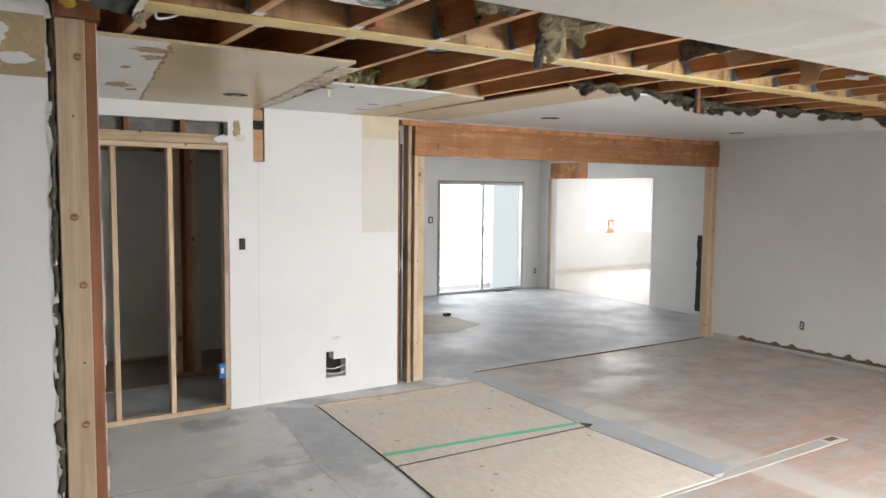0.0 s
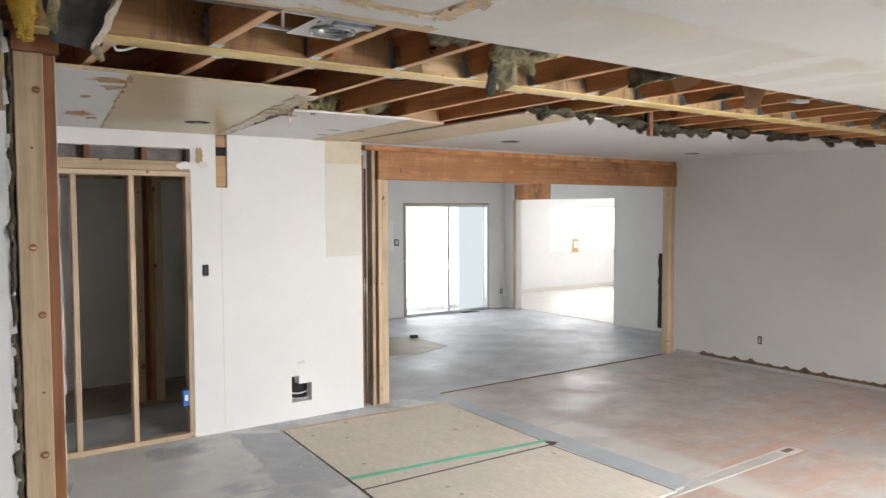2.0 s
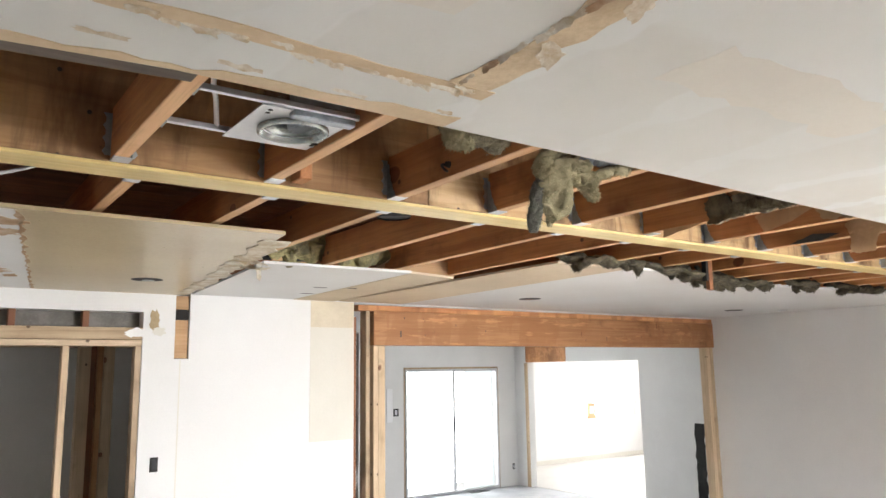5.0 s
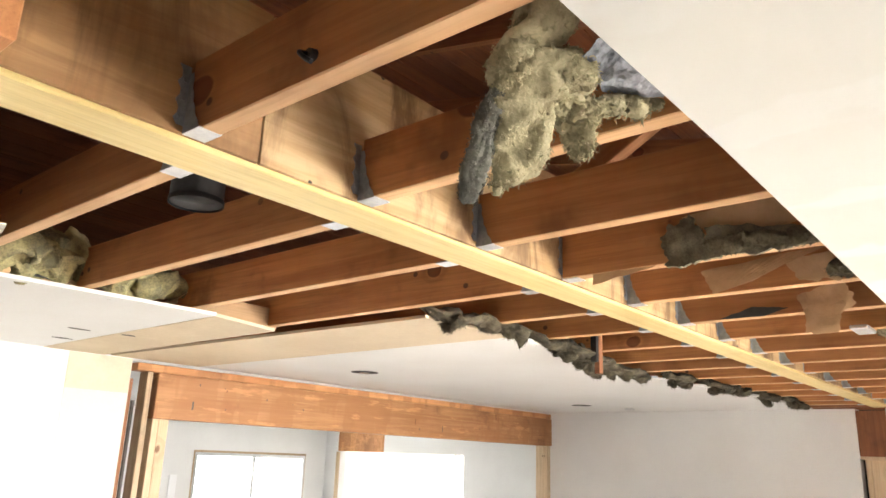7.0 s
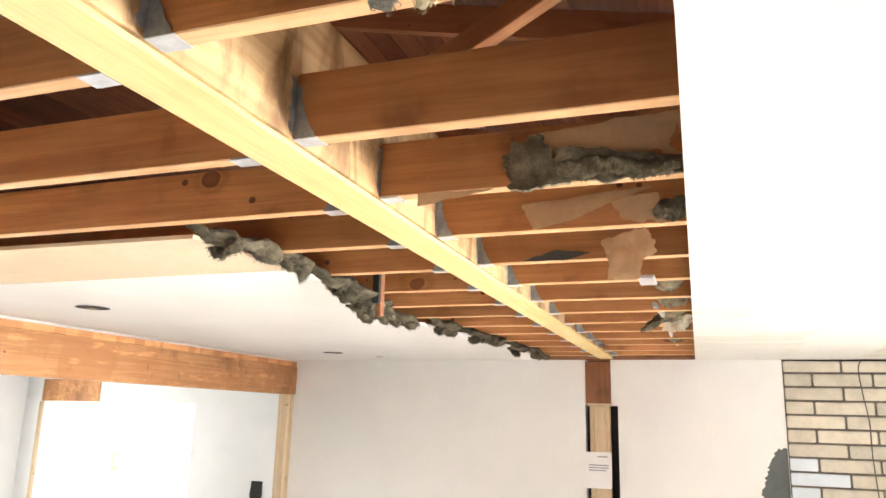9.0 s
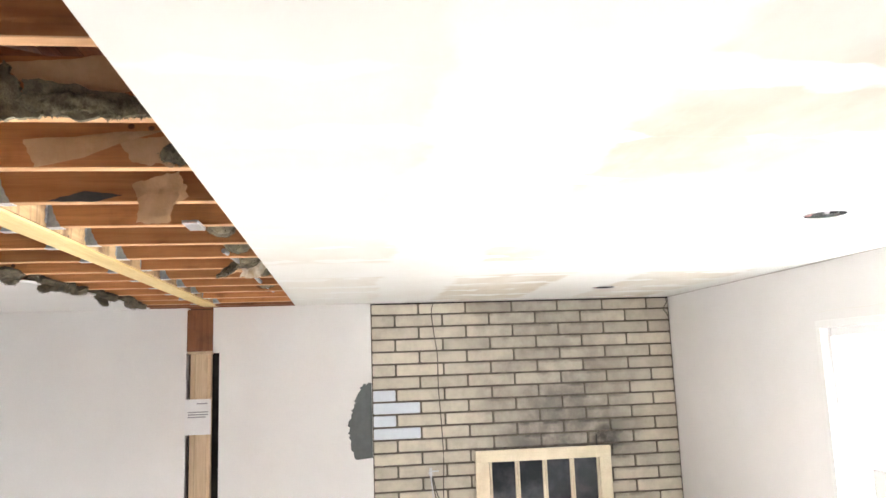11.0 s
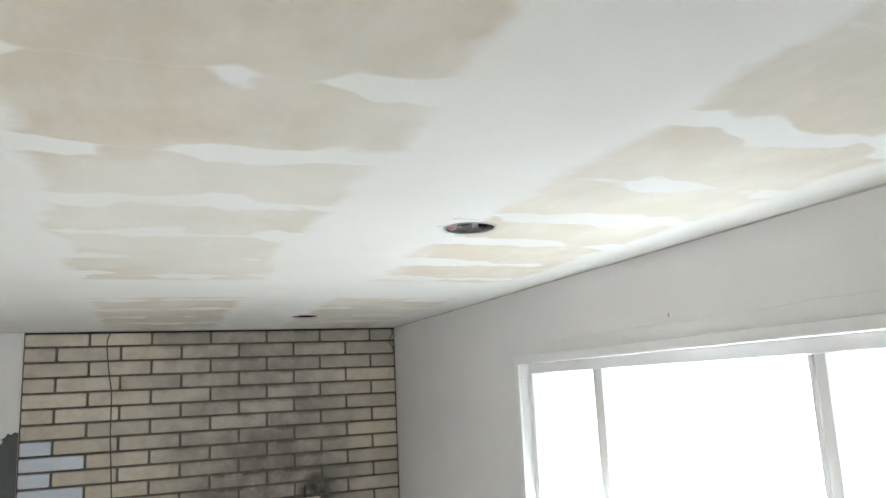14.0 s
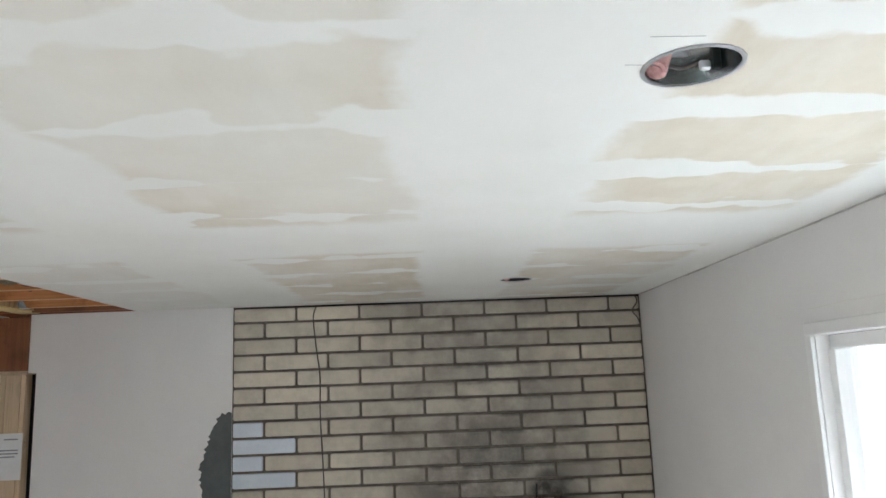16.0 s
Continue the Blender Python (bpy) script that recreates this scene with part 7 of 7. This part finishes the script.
# stained patches, crack and litter on the grey floor
for name, o, mat, label in (("floor_patch_blue", [(2.63, 6.8), (2.99, 6.57), (2.9, 5.35), (2.52, 5.3), (2.49, 5.5), (2.58, 6.1)], BLUEFLOOR, "blue-grey patch of bare floor"), ("floor_patch_pale", [(1.49, 7.03), (1.96, 6.84), (1.76, 5.55), (1.69, 5.08), (1.48, 5.22), (1.35, 5.96)], PALEGREY, "pale glue patch on the grey floor")):
    rng = random.Random(len(name))
    pts = []
    for p, q in zip(o, o[1:] + o[:1]):
        pts += ragged(p, q, 0.08, 0.02, rng)
    bm = bmesh.new()
    prism(bm, pts, 2, 0.0, 0.0012)
    structure(name, bm, mat, label, "floor patch")
cr = [(2.58, 6.85), (2.58, 6.1), (2.49, 5.5), (2.47, 5.17), (2.44, 4.79), (2.41, 4.54)]
rng = random.Random(44)
edge = []
for p, q in zip(cr, cr[1:]):
    edge += ragged(p, q, 0.06, 0.008, rng)
bm = bmesh.new()
prism(bm, edge + [(x + 0.0028, y + 0.002) for x, y in reversed(edge)], 2, 0.0, 0.002)
structure("floor_crack", bm, PALEGREY, "thin crooked pale crack in the grey floor", "floor joint")
for k in range(34):
    rng = random.Random(700 + k)
    x, y = rng.gauss(2.05, 0.28), rng.gauss(4.75, 0.22)
    a, r = rng.uniform(0, 3.14), rng.uniform(0.008, 0.028)
    c, s = math.cos(a) * r, math.sin(a) * r
    dark = k % 2
    solid("dark_scrap" if dark else "plaster_chip", crumpled([(x - c, y - s, 0.003), (x + s * 0.6, y - c * 0.6, 0.004), (x + c, y + s, 0.006), (x - s * 0.6, y + c * 0.6, 0.004)], 720 + k, 0.003, 4, 0.004, 0.006), DARKGAP if dark else DEBRIS, "dark scrap of torn board on the floor" if dark else "white plaster chip on the floor", "scrap" if dark else "plaster chip", "scraps on the floor" if dark else "chips on the floor")
for k in range(30):
    rng = random.Random(760 + k)
    u = rng.uniform(0.05, 0.95)
    x, y = (2.95 + 1.55 * u, 5.20 - 0.11 * u + rng.uniform(-0.03, 0.03)) if k < 22 else (rng.uniform(3.3, 3.7), rng.uniform(5.5, 5.75))
    r = rng.uniform(0.004, 0.013)
    solid("plaster_chip", crumpled([(x - r, y - r, 0.0105), (x + r, y - r * 0.6, 0.0105), (x + r, y + r, 0.013), (x - r * 0.7, y + r, 0.012)], 780 + k, 0.002, 3, 0.004, 0.004), DEBRIS, "white plaster chip on the floor", "plaster chip", "chips on the floor")
